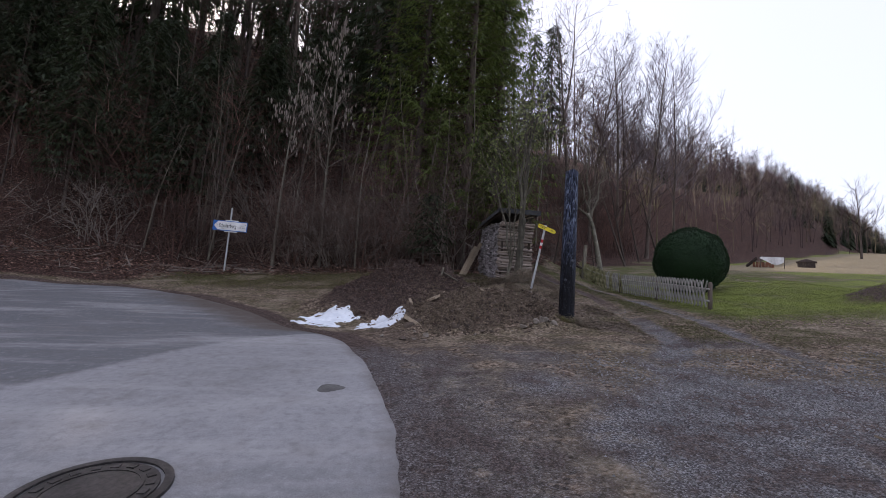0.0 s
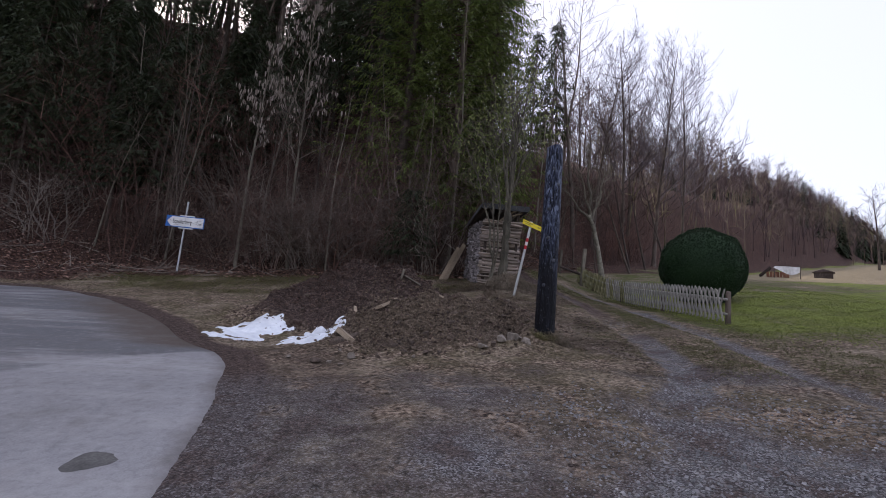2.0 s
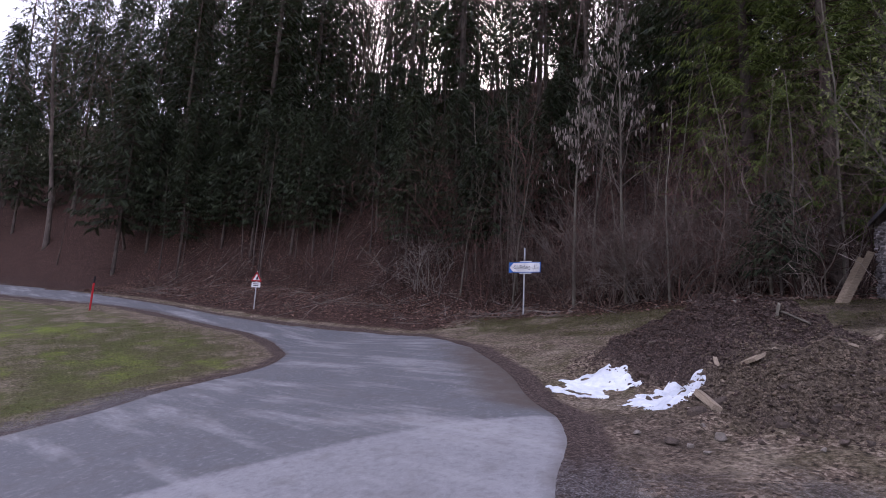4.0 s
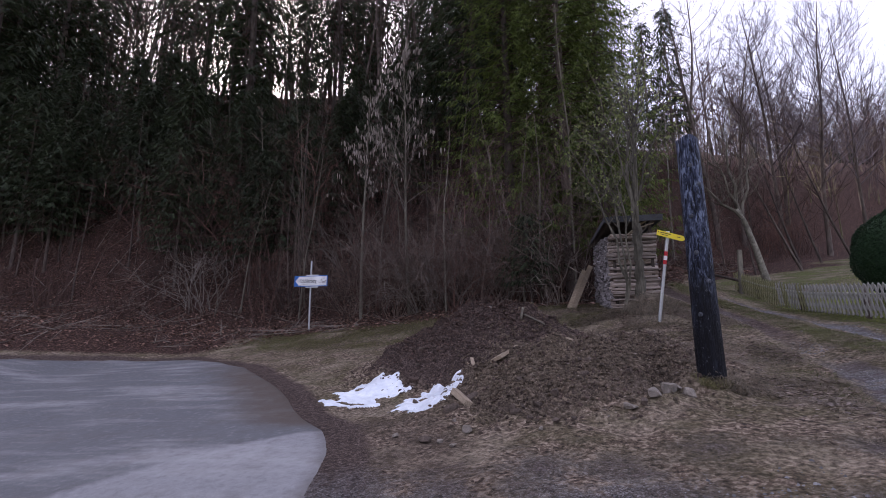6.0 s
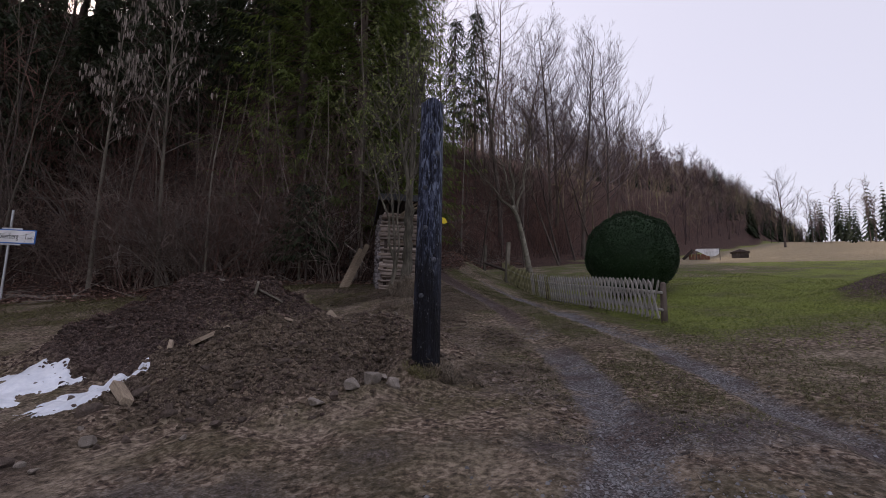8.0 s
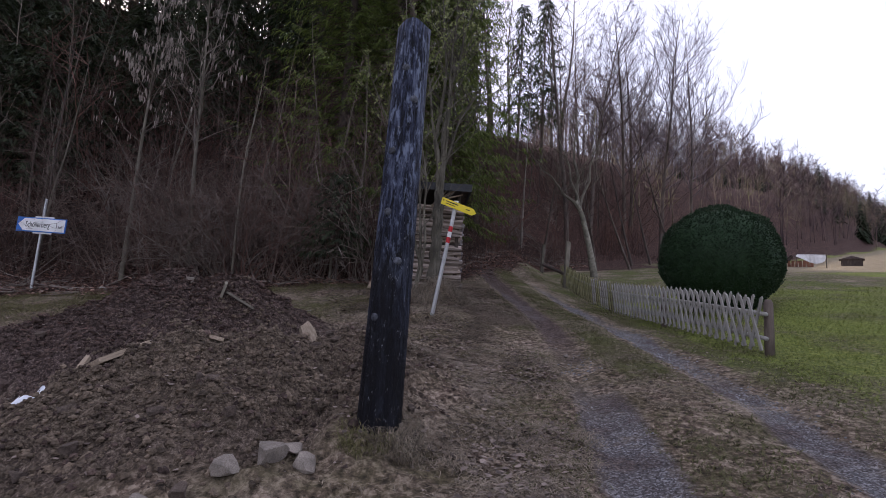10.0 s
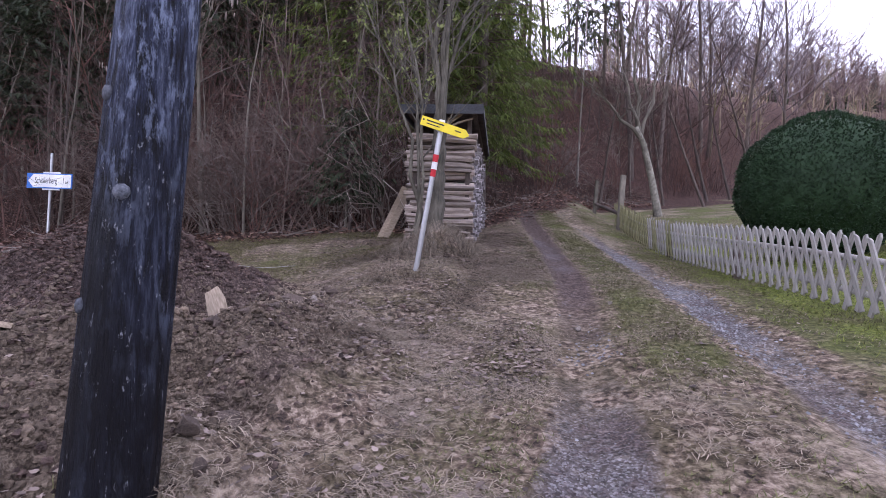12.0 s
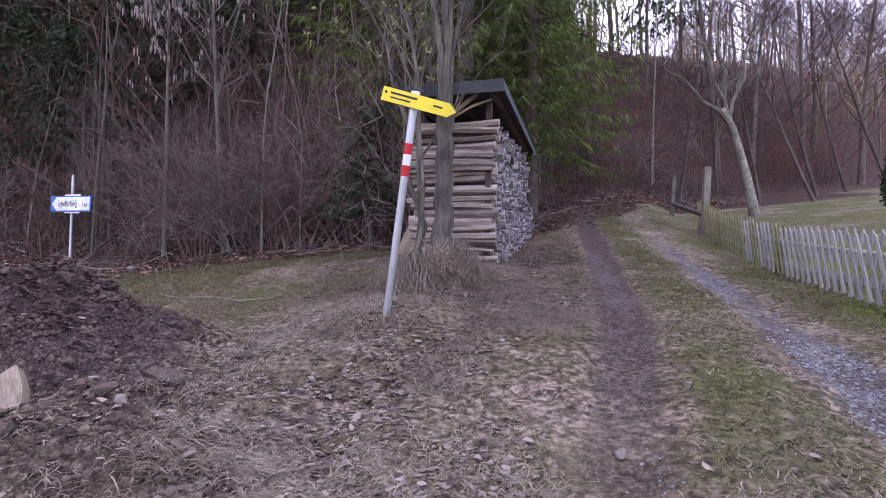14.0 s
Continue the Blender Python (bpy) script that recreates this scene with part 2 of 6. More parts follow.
def tar_material():
    """Old tarred wood: black below, above it weathered blue-grey along the grain."""
    m, nt, b = nodes_of("tarred_wood")
    co = nt.nodes.new("ShaderNodeTexCoord").outputs["Object"]
    grain = noise_node(nt, co, 34, 6, 0.75, (1, 1, 0.11))
    cracks = noise_node(nt, co, 60, 3, 0.6, (1, 1, 0.05))
    big = noise_node(nt, co, 3.2, 4, 0.6, (1, 1, 0.5))
    fleck = noise_node(nt, co, 55, 4, 0.75, (1, 1, 0.35))
    sep = nt.nodes.new("ShaderNodeSeparateXYZ")
    nt.links.new(co, sep.inputs[0])
    high = calc(nt, "ADD", calc(nt, "MULTIPLY", sep.outputs[2], 0.55), calc(nt, "MULTIPLY", calc(nt, "SUBTRACT", big, 0.5), 1.6))
    grey = ramp(nt, calc(nt, "MULTIPLY", high, 1.0, True), [(0.25, (0.05, 0.05, 0.05)), (0.95, (0.85, 0.85, 0.85))])
    weather = ramp(nt, grain, [(0.42, (0.003, 0.003, 0.006)), (0.52, (0.025, 0.031, 0.06)), (0.64, (0.115, 0.135, 0.20))])
    flake = noise_node(nt, co, 26, 5, 0.7, (1, 1, 0.28))
    weather = mix(nt, ramp(nt, flake, [(0.52, (0, 0, 0)), (0.62, (0.9, 0.9, 0.9))]), weather, (0.19, 0.225, 0.32))
    col = mix(nt, grey, (0.005, 0.0045, 0.006), weather)
    col = mix(nt, ramp(nt, fleck, [(0.62, (0, 0, 0)), (0.7, (0.7, 0.7, 0.7))]), col, (0.26, 0.27, 0.30))
    nt.links.new(col, b.inputs["Base Color"])
    b.inputs["Roughness"].default_value = 0.55
    b.inputs["Specular IOR Level"].default_value = 0.12
    bump(nt, b, calc(nt, "ADD", grain, calc(nt, "MULTIPLY", cracks, 0.6)), 1.0, 0.02)
    return m


M = dict(
    ground=ground_material(), asphalt=asphalt_material(),
    bark=surface("bark_grey_brown", (0.045, 0.034, 0.03), (0.15, 0.12, 0.103), 9, 0.95, 0.8, 0.02, (1, 1, 0.25)),
    bark_light=surface("bark_olive_grey", (0.085, 0.075, 0.06), (0.23, 0.205, 0.165), 9, 0.95, 0.5, 0.01, (1, 1, 0.4)),
    twig=surface("twig_brown", (0.034, 0.020, 0.017), (0.118, 0.071, 0.059), 5, 0.9, 0, vary=0.35),
    twig_red=surface("twig_reddish_brown", (0.055, 0.028, 0.023), (0.19, 0.105, 0.085), 5, 0.9, 0, vary=0.3),
    bark_ridged=surface("ridged_grey_olive_bark", (0.04, 0.036, 0.028), (0.21, 0.19, 0.15), 22, 0.95, 1.0, 0.04, (1, 1, 0.14)),
    bark_lichen=surface("lichen_mottled_bark", (0.06, 0.054, 0.042), (0.38, 0.355, 0.29), 7, 0.95, 0.8, 0.02),
    forest_leaf=leafy("forest_floor_leaf", (0.02, 0.01, 0.008), (0.30, 0.185, 0.145), 0.1, 0.8),
    old_straw=leafy("old_straw", (0.06, 0.046, 0.034), (0.40, 0.335, 0.26), 0.15, 0.85),
    twig_pale=surface("twig_pale_grey", (0.095, 0.078, 0.068), (0.29, 0.245, 0.212), 5, 0.9, 0, vary=0.25),
    twig_mid=surface("twig_dull_brown", (0.066, 0.047, 0.04), (0.235, 0.178, 0.15), 5, 0.9, 0, vary=0.35),
    twig_violet=surface("twig_violet_grey", (0.06, 0.05, 0.055), (0.18, 0.15, 0.165), 5, 0.9, 0, vary=0.25),
    birch=surface("bark_pale", (0.12, 0.105, 0.09), (0.30, 0.27, 0.24), 6, 0.9, 0.4, 0.01, (1, 1, 0.5)),
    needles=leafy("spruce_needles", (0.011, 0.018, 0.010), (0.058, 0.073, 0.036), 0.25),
    # greener needles, their colour brightened as if lit from behind
    needles_lit=leafy("spruce_needles_backlit", (0.022, 0.038, 0.011), (0.18, 0.225, 0.056), 0.45),
    box_leaf=leafy("box_hedge_leaf", (0.009, 0.024, 0.011), (0.03, 0.066, 0.026), 0.15, scale=2),
    catkin=leafy("pale_catkin", (0.17, 0.14, 0.12), (0.38, 0.33, 0.29), 0.3),
    bud=leafy("young_leaf", (0.12, 0.14, 0.05), (0.32, 0.36, 0.14), 0.35),
    mould=leafy("reddish_leaf_mould", (0.03, 0.016, 0.014), (0.19, 0.105, 0.085), 0.1, 0.8),
    dead_leaf=leafy("dead_leaf", (0.025, 0.018, 0.016), (0.33, 0.262, 0.225), 0.1, 0.75),
    dry_grass=leafy("dry_grass", (0.06, 0.047, 0.037), (0.45, 0.37, 0.285), 0.2, 0.8),
    moss_grass=leafy("mossy_short_grass", (0.05, 0.052, 0.02), (0.22, 0.215, 0.095), 0.2, 0.8),
    bank_grass=leafy("olive_winter_grass", (0.055, 0.05, 0.024), (0.215, 0.195, 0.095), 0.2, 0.8),
    green_grass=leafy("green_grass", (0.07, 0.095, 0.02), (0.28, 0.315, 0.085), 0.3, 0.7),
    clod_pale=surface("brown_earth_clod", (0.055, 0.041, 0.03), (0.25, 0.19, 0.14), 40, 0.95, 1.0, 0.02, vary=0.4, island=True),
    clod=surface("soil_clod", (0.026, 0.017, 0.015), (0.17, 0.117, 0.097), 40, 0.95, 1.0, 0.02, vary=0.45, island=True),
    pebble=surface("grey_pebble", (0.11, 0.11, 0.118), (0.30, 0.295, 0.305), 25, 0.85, 0.3, 0.005, vary=0.4, island=True),
    stone=surface("limestone", (0.14, 0.118, 0.1), (0.38, 0.33, 0.285), 14, 0.9, 0.6, 0.015, vary=0.2),
    stone_dirty=surface("earthy_stone", (0.05, 0.037, 0.03), (0.19, 0.145, 0.12), 14, 0.92, 0.7, 0.02, vary=0.2),
    tar=tar_material(),
    knot=surface("weathered_knot", (0.012, 0.014, 0.02), (0.15, 0.16, 0.19), 70, 0.8, 0.6, 0.006),
    cut_wood=surface("weathered_cut_wood", (0.15, 0.115, 0.08), (0.40, 0.32, 0.24), 12, 0.85, 0.4, 0.006, (1, 6, 6)),
    log_front=surface("split_firewood_face", (0.12, 0.095, 0.08), (0.47, 0.39, 0.34), 9, 0.88, 0.8, 0.014, (0.4, 6, 6), vary=0.5),
    log=surface("split_firewood", (0.1, 0.088, 0.09), (0.46, 0.42, 0.425), 9, 0.88, 0.8, 0.012, (0.5, 5, 5), vary=0.45),
    log_rest=surface("split_firewood_rest", (0.1, 0.088, 0.09), (0.46, 0.42, 0.425), 9, 0.88, 0.8, 0.012, (0.5, 5, 5), vary=0.45, island=True),
    fence=surface("weathered_fence_wood", (0.19, 0.18, 0.165), (0.42, 0.405, 0.375), 10, 0.88, 0.4, 0.005, (4, 4, 0.5), vary=0.15),
    fence_moss=surface("mossy_fence_wood", (0.13, 0.13, 0.06), (0.30, 0.28, 0.15), 10, 0.9, 0.4, 0.005, (4, 4, 0.5), vary=0.15),
    felt=surface("roofing_felt", (0.035, 0.037, 0.042), (0.09, 0.092, 0.10), 40, 0.9, 0.3, 0.004),
    steel=plain("galvanised_steel", (0.52, 0.53, 0.55), 0.42, 0.75, 0.2),
    yellow=plain("yellow_sign_paint", (0.78, 0.62, 0.02), 0.45, 0, 0.12),
    red=plain("red_paint", (0.55, 0.02, 0.03), 0.5),
    white=plain("white_paint", (0.78, 0.78, 0.78), 0.5, 0, 0.1),
    blue=plain("blue_sign_paint", (0.03, 0.16, 0.55), 0.45, 0, 0.1),
    black=plain("black_print", (0.02, 0.02, 0.025), 0.6),
    grey=plain("grey_back_of_sign", (0.30, 0.31, 0.32), 0.5, 0.3),
    iron=surface("cast_iron", (0.035, 0.033, 0.033), (0.11, 0.10, 0.10), 30, 0.6, 0.4, 0.004, metal=0.6),
    cap=surface("patched_tar", (0.075, 0.073, 0.074), (0.19, 0.185, 0.18), 40, 0.85, 0.4, 0.004),
    snow=surface("old_snow", (0.62, 0.66, 0.74), (0.86, 0.89, 0.94), 10, 0.6, 0.6, 0.02, vary=0.0),
    tarp=plain("white_tarpaulin", (0.75, 0.75, 0.76), 0.5, 0, 0.1),
    brick=surface("reddish_boards", (0.14, 0.06, 0.04), (0.32, 0.15, 0.10), 4, 0.9, 0.2),
    roof=surface("dark_roof_tiles", (0.05, 0.04, 0.04), (0.12, 0.09, 0.085), 4, 0.85, 0.2),
    far_twig=far_wood_material(),
    far_needles=surface("far_conifers", (0.015, 0.024, 0.014), (0.05, 0.065, 0.032), 0.5, 0.9, 0, vary=0.35, island=True),
)


# ---- small geometry kit ----
class Shape:
    """Vertices and faces of one mesh, collected by hand."""

    def __init__(self):
        self.v, self.f = [], []

    def tube(self, pts, radii, n=4, cap=True):
        base = len(self.v)
        pts = [Vector(p) for p in pts]
        up = Vector((0.13, 0.97, 0.21))
        for i, p in enumerate(pts):
            d = (pts[min(i + 1, len(pts) - 1)] - pts[max(i - 1, 0)])
            d = d.normalized() if d.length > 1e-9 else Vector((0, 0, 1))
            if abs(d.dot(up)) > 0.96:
                up = Vector((0.97, 0.1, 0.2))
            a = d.cross(up).normalized()
            b = d.cross(a)
            for k in range(n):
                t = 2 * math.pi * k / n
                self.v.append(p + (a * math.cos(t) + b * math.sin(t)) * radii[i])
        for i in range(len(pts) - 1):
            for k in range(n):
                self.f.append((base + i * n + k, base + i * n + (k + 1) % n, base + (i + 1) * n + (k + 1) % n, base + (i + 1) * n + k))
        if cap:
            self.f.append(tuple(base + k for k in range(n))[::-1])
            self.f.append(tuple(base + (len(pts) - 1) * n + k for k in range(n)))

    def spike(self, p, q, r):
        """A thin three-sided twig that ends in a point."""
        base = len(self.v)
        p, q = Vector(p), Vector(q)
        d = (q - p).normalized()
        a = d.cross(Vector((0.3, 0.5, 0.81))).normalized()
        b = d.cross(a)
        for k in range(3):
            t = 2.0944 * k
            self.v.append(p + (a * math.cos(t) + b * math.sin(t)) * r)
        self.v.append(q)
        for k in range(3):
            self.f.append((base + k, base + (k + 1) % 3, base + 3))

    def leaf(self, p, d, side, length, width):
        """A folded lance-shaped leaf of two triangles."""
        base = len(self.v)
        p, d, s = Vector(p), Vector(d), Vector(side)
        n = d.cross(s)
        self.v += [p, p + d * length * 0.45 + s * width * 0.5 + n * width * 0.2, p + d * length, p + d * length * 0.45 - s * width * 0.5 + n * width * 0.2]
        self.f += [(base, base + 1, base + 2), (base, base + 2, base + 3)]

    def blade(self, p, q, side, width):
        """A narrow pointed triangle from p to q."""
        base = len(self.v)
        self.v += [p - side * width * 0.5, p + side * width * 0.5, q]
        self.f.append((base, base + 1, base + 2))

    def box(self, m, sx, sy, sz, c=0.0):
        """A box of that size about m, its upright edges cut by c."""
        base = len(self.v)
        x, y, z = sx / 2, sy / 2, sz / 2
        if c:
            ring = [(-x + c, -y), (x - c, -y), (x, -y + c), (x, y - c), (x - c, y), (-x + c, y), (-x, y - c), (-x, -y + c)]
        else:
            ring = [(-x, -y), (x, -y), (x, y), (-x, y)]
        k = len(ring)
        for zz in (-z, z):
            self.v += [m @ Vector((a, b, zz)) for a, b in ring]
        self.f.append(tuple(base + i for i in range(k))[::-1])
        self.f.append(tuple(base + k + i for i in range(k)))
        for i in range(k):
            self.f.append((base + i, base + (i + 1) % k, base + k + (i + 1) % k, base + k + i))

    def prism(self, ring, depth, m=None):
        """A flat outline in x and z, extruded along y about 0."""
        base, k, m = len(self.v), len(ring), m or Matrix()
        for yy in (-depth / 2, depth / 2):
            self.v += [m @ Vector((a, yy, b)) for a, b in ring]
        self.f.append(tuple(base + i for i in range(k)))
        self.f.append(tuple(base + k + i for i in range(k))[::-1])
        for i in range(k):
            self.f.append((base + (i + 1) % k, base + i, base + k + i, base + k + (i + 1) % k))

    def mesh(self, name, material, smooth=False):
        me = bpy.data.meshes.new(name)
        me.from_pydata([tuple(v) for v in self.v], [], self.f)
        if smooth:
            me.polygons.foreach_set("use_smooth", [True] * len(me.polygons))
        me.materials.append(material)
        me.update()
        return me


def part(name, shape, material, parent=None, label="", smooth=False, at=None):
    """One mesh object, under a thing or under a part."""
    me = shape.mesh(name, material, smooth) if isinstance(shape, Shape) else shape
    ob = new(name, me)
    if parent is not None:
        ob.parent = parent
    if at is not None:
        ob.matrix_basis = at
    if label:
        tagged(ob, label)
    return ob


def thing(name, m, label, category, group=""):
    """An empty at a thing's base."""
    ob = new(name)
    ob.matrix_basis = m
    ob.empty_display_size = 0.1
    return tagged(ob, label, category, group)


# ---- lie of the land ----
def vnoise(x, y, seed=0):
    """Smooth value noise in -1..1 on numpy arrays."""
    xi, yi = np.floor(x), np.floor(y)
    xf, yf = x - xi, y - yi
    u, v = xf * xf * (3 - 2 * xf), yf * yf * (3 - 2 * yf)

    def h(a, b):
        s = np.sin(a * 127.1 + b * 311.7 + seed * 74.7) * 43758.5453
        return 2 * (s - np.floor(s)) - 1

    return (h(xi, yi) * (1 - u) + h(xi + 1, yi) * u) * (1 - v) + (h(xi, yi + 1) * (1 - u) + h(xi + 1, yi + 1) * u) * v


def fbm(x, y, octaves=3, seed=0):
    t, a = 0, 1.0
    for i in range(octaves):
        t, a, x, y = t + a * vnoise(x, y, seed + i), a * 0.5, x * 2.03 + 3.1, y * 2.03 + 1.7
    return t


def smooth(a, b, x):
    t = np.clip((x - a) / (b - a), 0, 1)
    return t * t * (3 - 2 * t)


def beyond(x, y, line):
    """Signed distance from a line of corner points, positive on its left hand."""
    best = np.full(np.shape(x), 1e9)
    sign = np.ones(np.shape(x))
    for (ax, ay), (bx, by) in zip(line[:-1], line[1:]):
        dx, dy = bx - ax, by - ay
        t = np.clip(((x - ax) * dx + (y - ay) * dy) / (dx * dx + dy * dy), 0, 1)
        px, py = x - ax - t * dx, y - ay - t * dy
        d = np.hypot(px, py)
        s = np.where(dx * py - dy * px > 0, 1.0, -1.0)
        better = d < best - 1e-9
        best, sign = np.where(better, d, best), np.where(better, s, sign)
    return best * sign


def glide(points, step):
    """A smooth line through corner points (Catmull-Rom), as a list of (x, y)."""
    p = [points[0]] + list(points) + [points[-1]]
    out = []
    for i in range(1, len(p) - 2):
        a, b, c, d = (np.array(q, float) for q in p[i - 1:i + 3])
        n = max(2, int(np.linalg.norm(c - b) / step))
        for k in range(n):
            t = k / n
            out.append(tuple(0.5 * (2 * b + (c - a) * t + (2 * a - 5 * b + 4 * c - d) * t * t + (3 * b - a - 3 * c + d) * t ** 3)))
    return out + [tuple(points[-1])]


# the wooded hill begins left of this line, the gentle bank left of the other
HILL = [(-400, -75), (-120, -22), (-45, 7.5), (-28, 15.0), (-22, 16.6), (-16.5, 17.2), (-11.5, 17.8), (-8, 18.4), (-4, 19.2), (0, 19.6), (2.6, 23), (4.0, 28), (7, 31), (14, 38), (40, 63), (100, 121), (700, 700)]
BANK = [(-400, -79), (-120, -26), (-45, 7.2), (-28, 12.4), (-22, 13.2), (-16, 14.0), (-11.5, 14.7), (-7.6, 14.2), (-3, 14.0), (0.5, 13.6), (2.0, 14.2), (3.0, 16.5), (3.1, 24), (5, 28.5), (14, 35), (40, 60), (100, 118), (700, 697)]
ROAD_R = [(1.5, -60), (0.8, -12), (0.55, -4), (0.42, 0.5), (0.16, 2.95), (-0.05, 4.16), (-0.40, 5.38), (-0.76, 6.4), (-1.2, 7.45), (-1.75, 8.25), (-2.6, 9.05), (-3.7, 10.2), (-6.1, 12.3), (-9.0, 13.8), (-12.5, 14.0), (-16.0, 13.3), (-20, 12.6), (-28, 11.5), (-45, 6.5), (-120, -24)]
ROAD_L = [(-6, -60), (-6.2, -12), (-7.2, -3), (-8.0, 2), (-8.5, 5.2), (-9.2, 6.5), (-9.6, 7.7), (-10.1, 9.2), (-11.5, 10.6), (-13.6, 11.4), (-15.6, 11.6), (-19.2, 11.2), (-25.6, 10.5), (-44, 3.5), (-118, -27)]
RUT_1 = [(2.5, 5.6), (3.3, 6.7), (3.64, 7.6), (3.88, 8.8), (3.97, 9.8), (4.06, 11.1), (4.15, 13.4), (3.9, 17), (3.5, 21), (3.3, 28)]
RUT_2 = [(4.75, 6.2), (4.84, 7.4), (5.0, 8.4), (5.13, 9.4), (5.24, 10.6), (5.27, 11.8), (5.27, 13.2), (5.25, 15), (5.1, 17), (4.85, 19.2), (4.5, 21.2), (4.3, 28)]
EDGE_R, EDGE_L = glide(ROAD_R, 0.5), glide(ROAD_L, 0.5)


def near_line(x, y, line):
    return np.abs(beyond(x, y, line))


def on_road(x, y):
    """Metres inside the road's edges (negative outside)."""
    return np.minimum(beyond(x, y, ROAD_R), -beyond(x, y, ROAD_L))


def lump(x, y, cx, cy, rx, ry, a):
    return a * np.exp(-((x - cx) / rx) ** 2 - ((y - cy) / ry) ** 2)


def mounds(x, y):
    """The two heaps of dug earth beside the road."""
    dark = lump(x, y, -0.7, 11.75, 1.15, 0.9, 0.80) + lump(x, y, -1.75, 11.3, 0.95, 0.8, 0.30) + lump(x, y, 0.15, 11.75, 0.5, 0.55, 0.30) + lump(x, y, 0.0, 12.45, 0.75, 0.55, 0.34)
    stony = lump(x, y, 0.8, 9.9, 1.3, 1.35, 0.72) + lump(x, y, 1.7, 11.3, 1.0, 1.2, 0.10)
    return dark, stony


def lay(x, y):
    """The ground's height without its roughness."""
    x, y = np.asarray(x, float), np.asarray(y, float)
    z = 0.07 * np.clip(x, -400, 90) + 0.15 * np.clip(y, -25, 500) + 0.06 * smooth(9.0, 6.0, y) + 0.155 * np.logaddexp(0, -(x + 9.0) / 1.2) * 1.2
    d, g = beyond(x, y, HILL), beyond(x, y, BANK)
    z = z + 0.07 * np.log1p(np.exp(np.clip(g / 0.5, -30, 30))) * 0.5 * (1 - smooth(4.5, 9, g)) + 0.95 * smooth(4.5, 9, g)
    z = z + lump(x, y, 0.3, 10.2, 3.2, 2.4, -0.27) + lump(x, y, 6.4, 11.5, 2.2, 3.0, -0.06) + lump(x, y, 6.3, 17.6, 1.8, 4.4, -0.36) + lump(x, y, -1.6, 9.6, 1.3, 1.0, -0.10) - 0.42 * smooth(-7.5, -13.5, x) * smooth(16, 13, y) + lump(x, y, 2.2, 15.3, 1.3, 0.9, 0.16) + lump(x, y, 1.6, 19.6, 1.6, 1.6, -0.24)
    top = 22.0 - 8.0 * smooth(-6, 3, x) + 11 * smooth(50, 130, x)
    dd = np.maximum(d, 0)
    z = z + top * np.tanh(0.95 * dd * smooth(-1.5, 4.5, dd) / top) + 0.05 * np.maximum(dd - 30, 0)
    z = z + 0.075 * np.logaddexp(0, (y - 16) / 1.0) * smooth(6.3, 4.6, x) * smooth(-2, 2, x) * (1 - smooth(30, 34, y)) * smooth(3, -1, d) 
    a, b = mounds(x, y)
    z = z + a + b + lump(x, y, 2.3, 13.6, 1.0, 1.5, 0.28) + lump(x, y, 2.4, 9.2, 0.5, 0.7, 0.1)
    z = z + lump(x, y, 10.7, 11.7, 1.0, 0.7, 0.5) + lump(x, y, 2.4, 14.2, 0.32, 0.28, 0.3)
    z = z - 0.9 * smooth(10, 30, x) * smooth(16, 40, y)
    r = np.minimum(near_line(x, y, RUT_1), near_line(x, y, RUT_2))
    z = z - 0.06 * np.exp(-(r / 0.22) ** 2)
    return z


def height(x, y):
    """The ground's true height, clods and all."""
    x, y = np.asarray(x, float), np.asarray(y, float)
    a, b = mounds(x, y)
    heap = np.clip((a + b) * 4, 0, 1)
    inside = on_road(x, y)
    calm = smooth(0.25, -0.3, inside)
    d = beyond(x, y, HILL)
    rough = 0.02 + 0.10 * heap + 0.16 * smooth(-0.5, 3, d) + 0.25 * smooth(8, 25, d)
    near = smooth(60, 30, np.hypot(x, y - 8))
    z = lay(x, y) + calm * (rough * fbm(x * 0.9, y * 0.9, 3, 5) + near * ((0.016 + 0.12 * heap) * fbm(x * 2.6, y * 2.6, 2, 9) + 0.075 * heap * fbm(x * 5.5, y * 5.5, 2, 13)))
    close = smooth(16, 12, y) * smooth(-4.5, -3, x)
    z = z + calm * close * ((0.006 + 0.06 * heap) * (0.5 - np.abs(fbm(x * 6.3, y * 6.3, 2, 51))) + (0.007 + 0.008 * heap) * fbm(x * 12.1, y * 12.1, 1, 57))
    return z - 0.06 * smooth(0.08, 0.3, inside)


def top_z(x, y):
    return float(height(np.array([x]), np.array([y]))[0])


def spaced(lo, hi, fine_lo, fine_hi, step, grow=1.09):
    """Grid lines: even where fine, then ever wider out to lo and hi."""
    mid = list(np.arange(fine_lo, fine_hi + 1e-6, step))
    for edge, sgn in ((hi, 1), (lo, -1)):
        p, s = (mid[-1] if sgn > 0 else mid[0]), step
        while (edge - p) * sgn > 0:
            s *= grow
            p += sgn * s
            mid.append(p) if sgn > 0 else mid.insert(0, p)
    return np.array(mid)


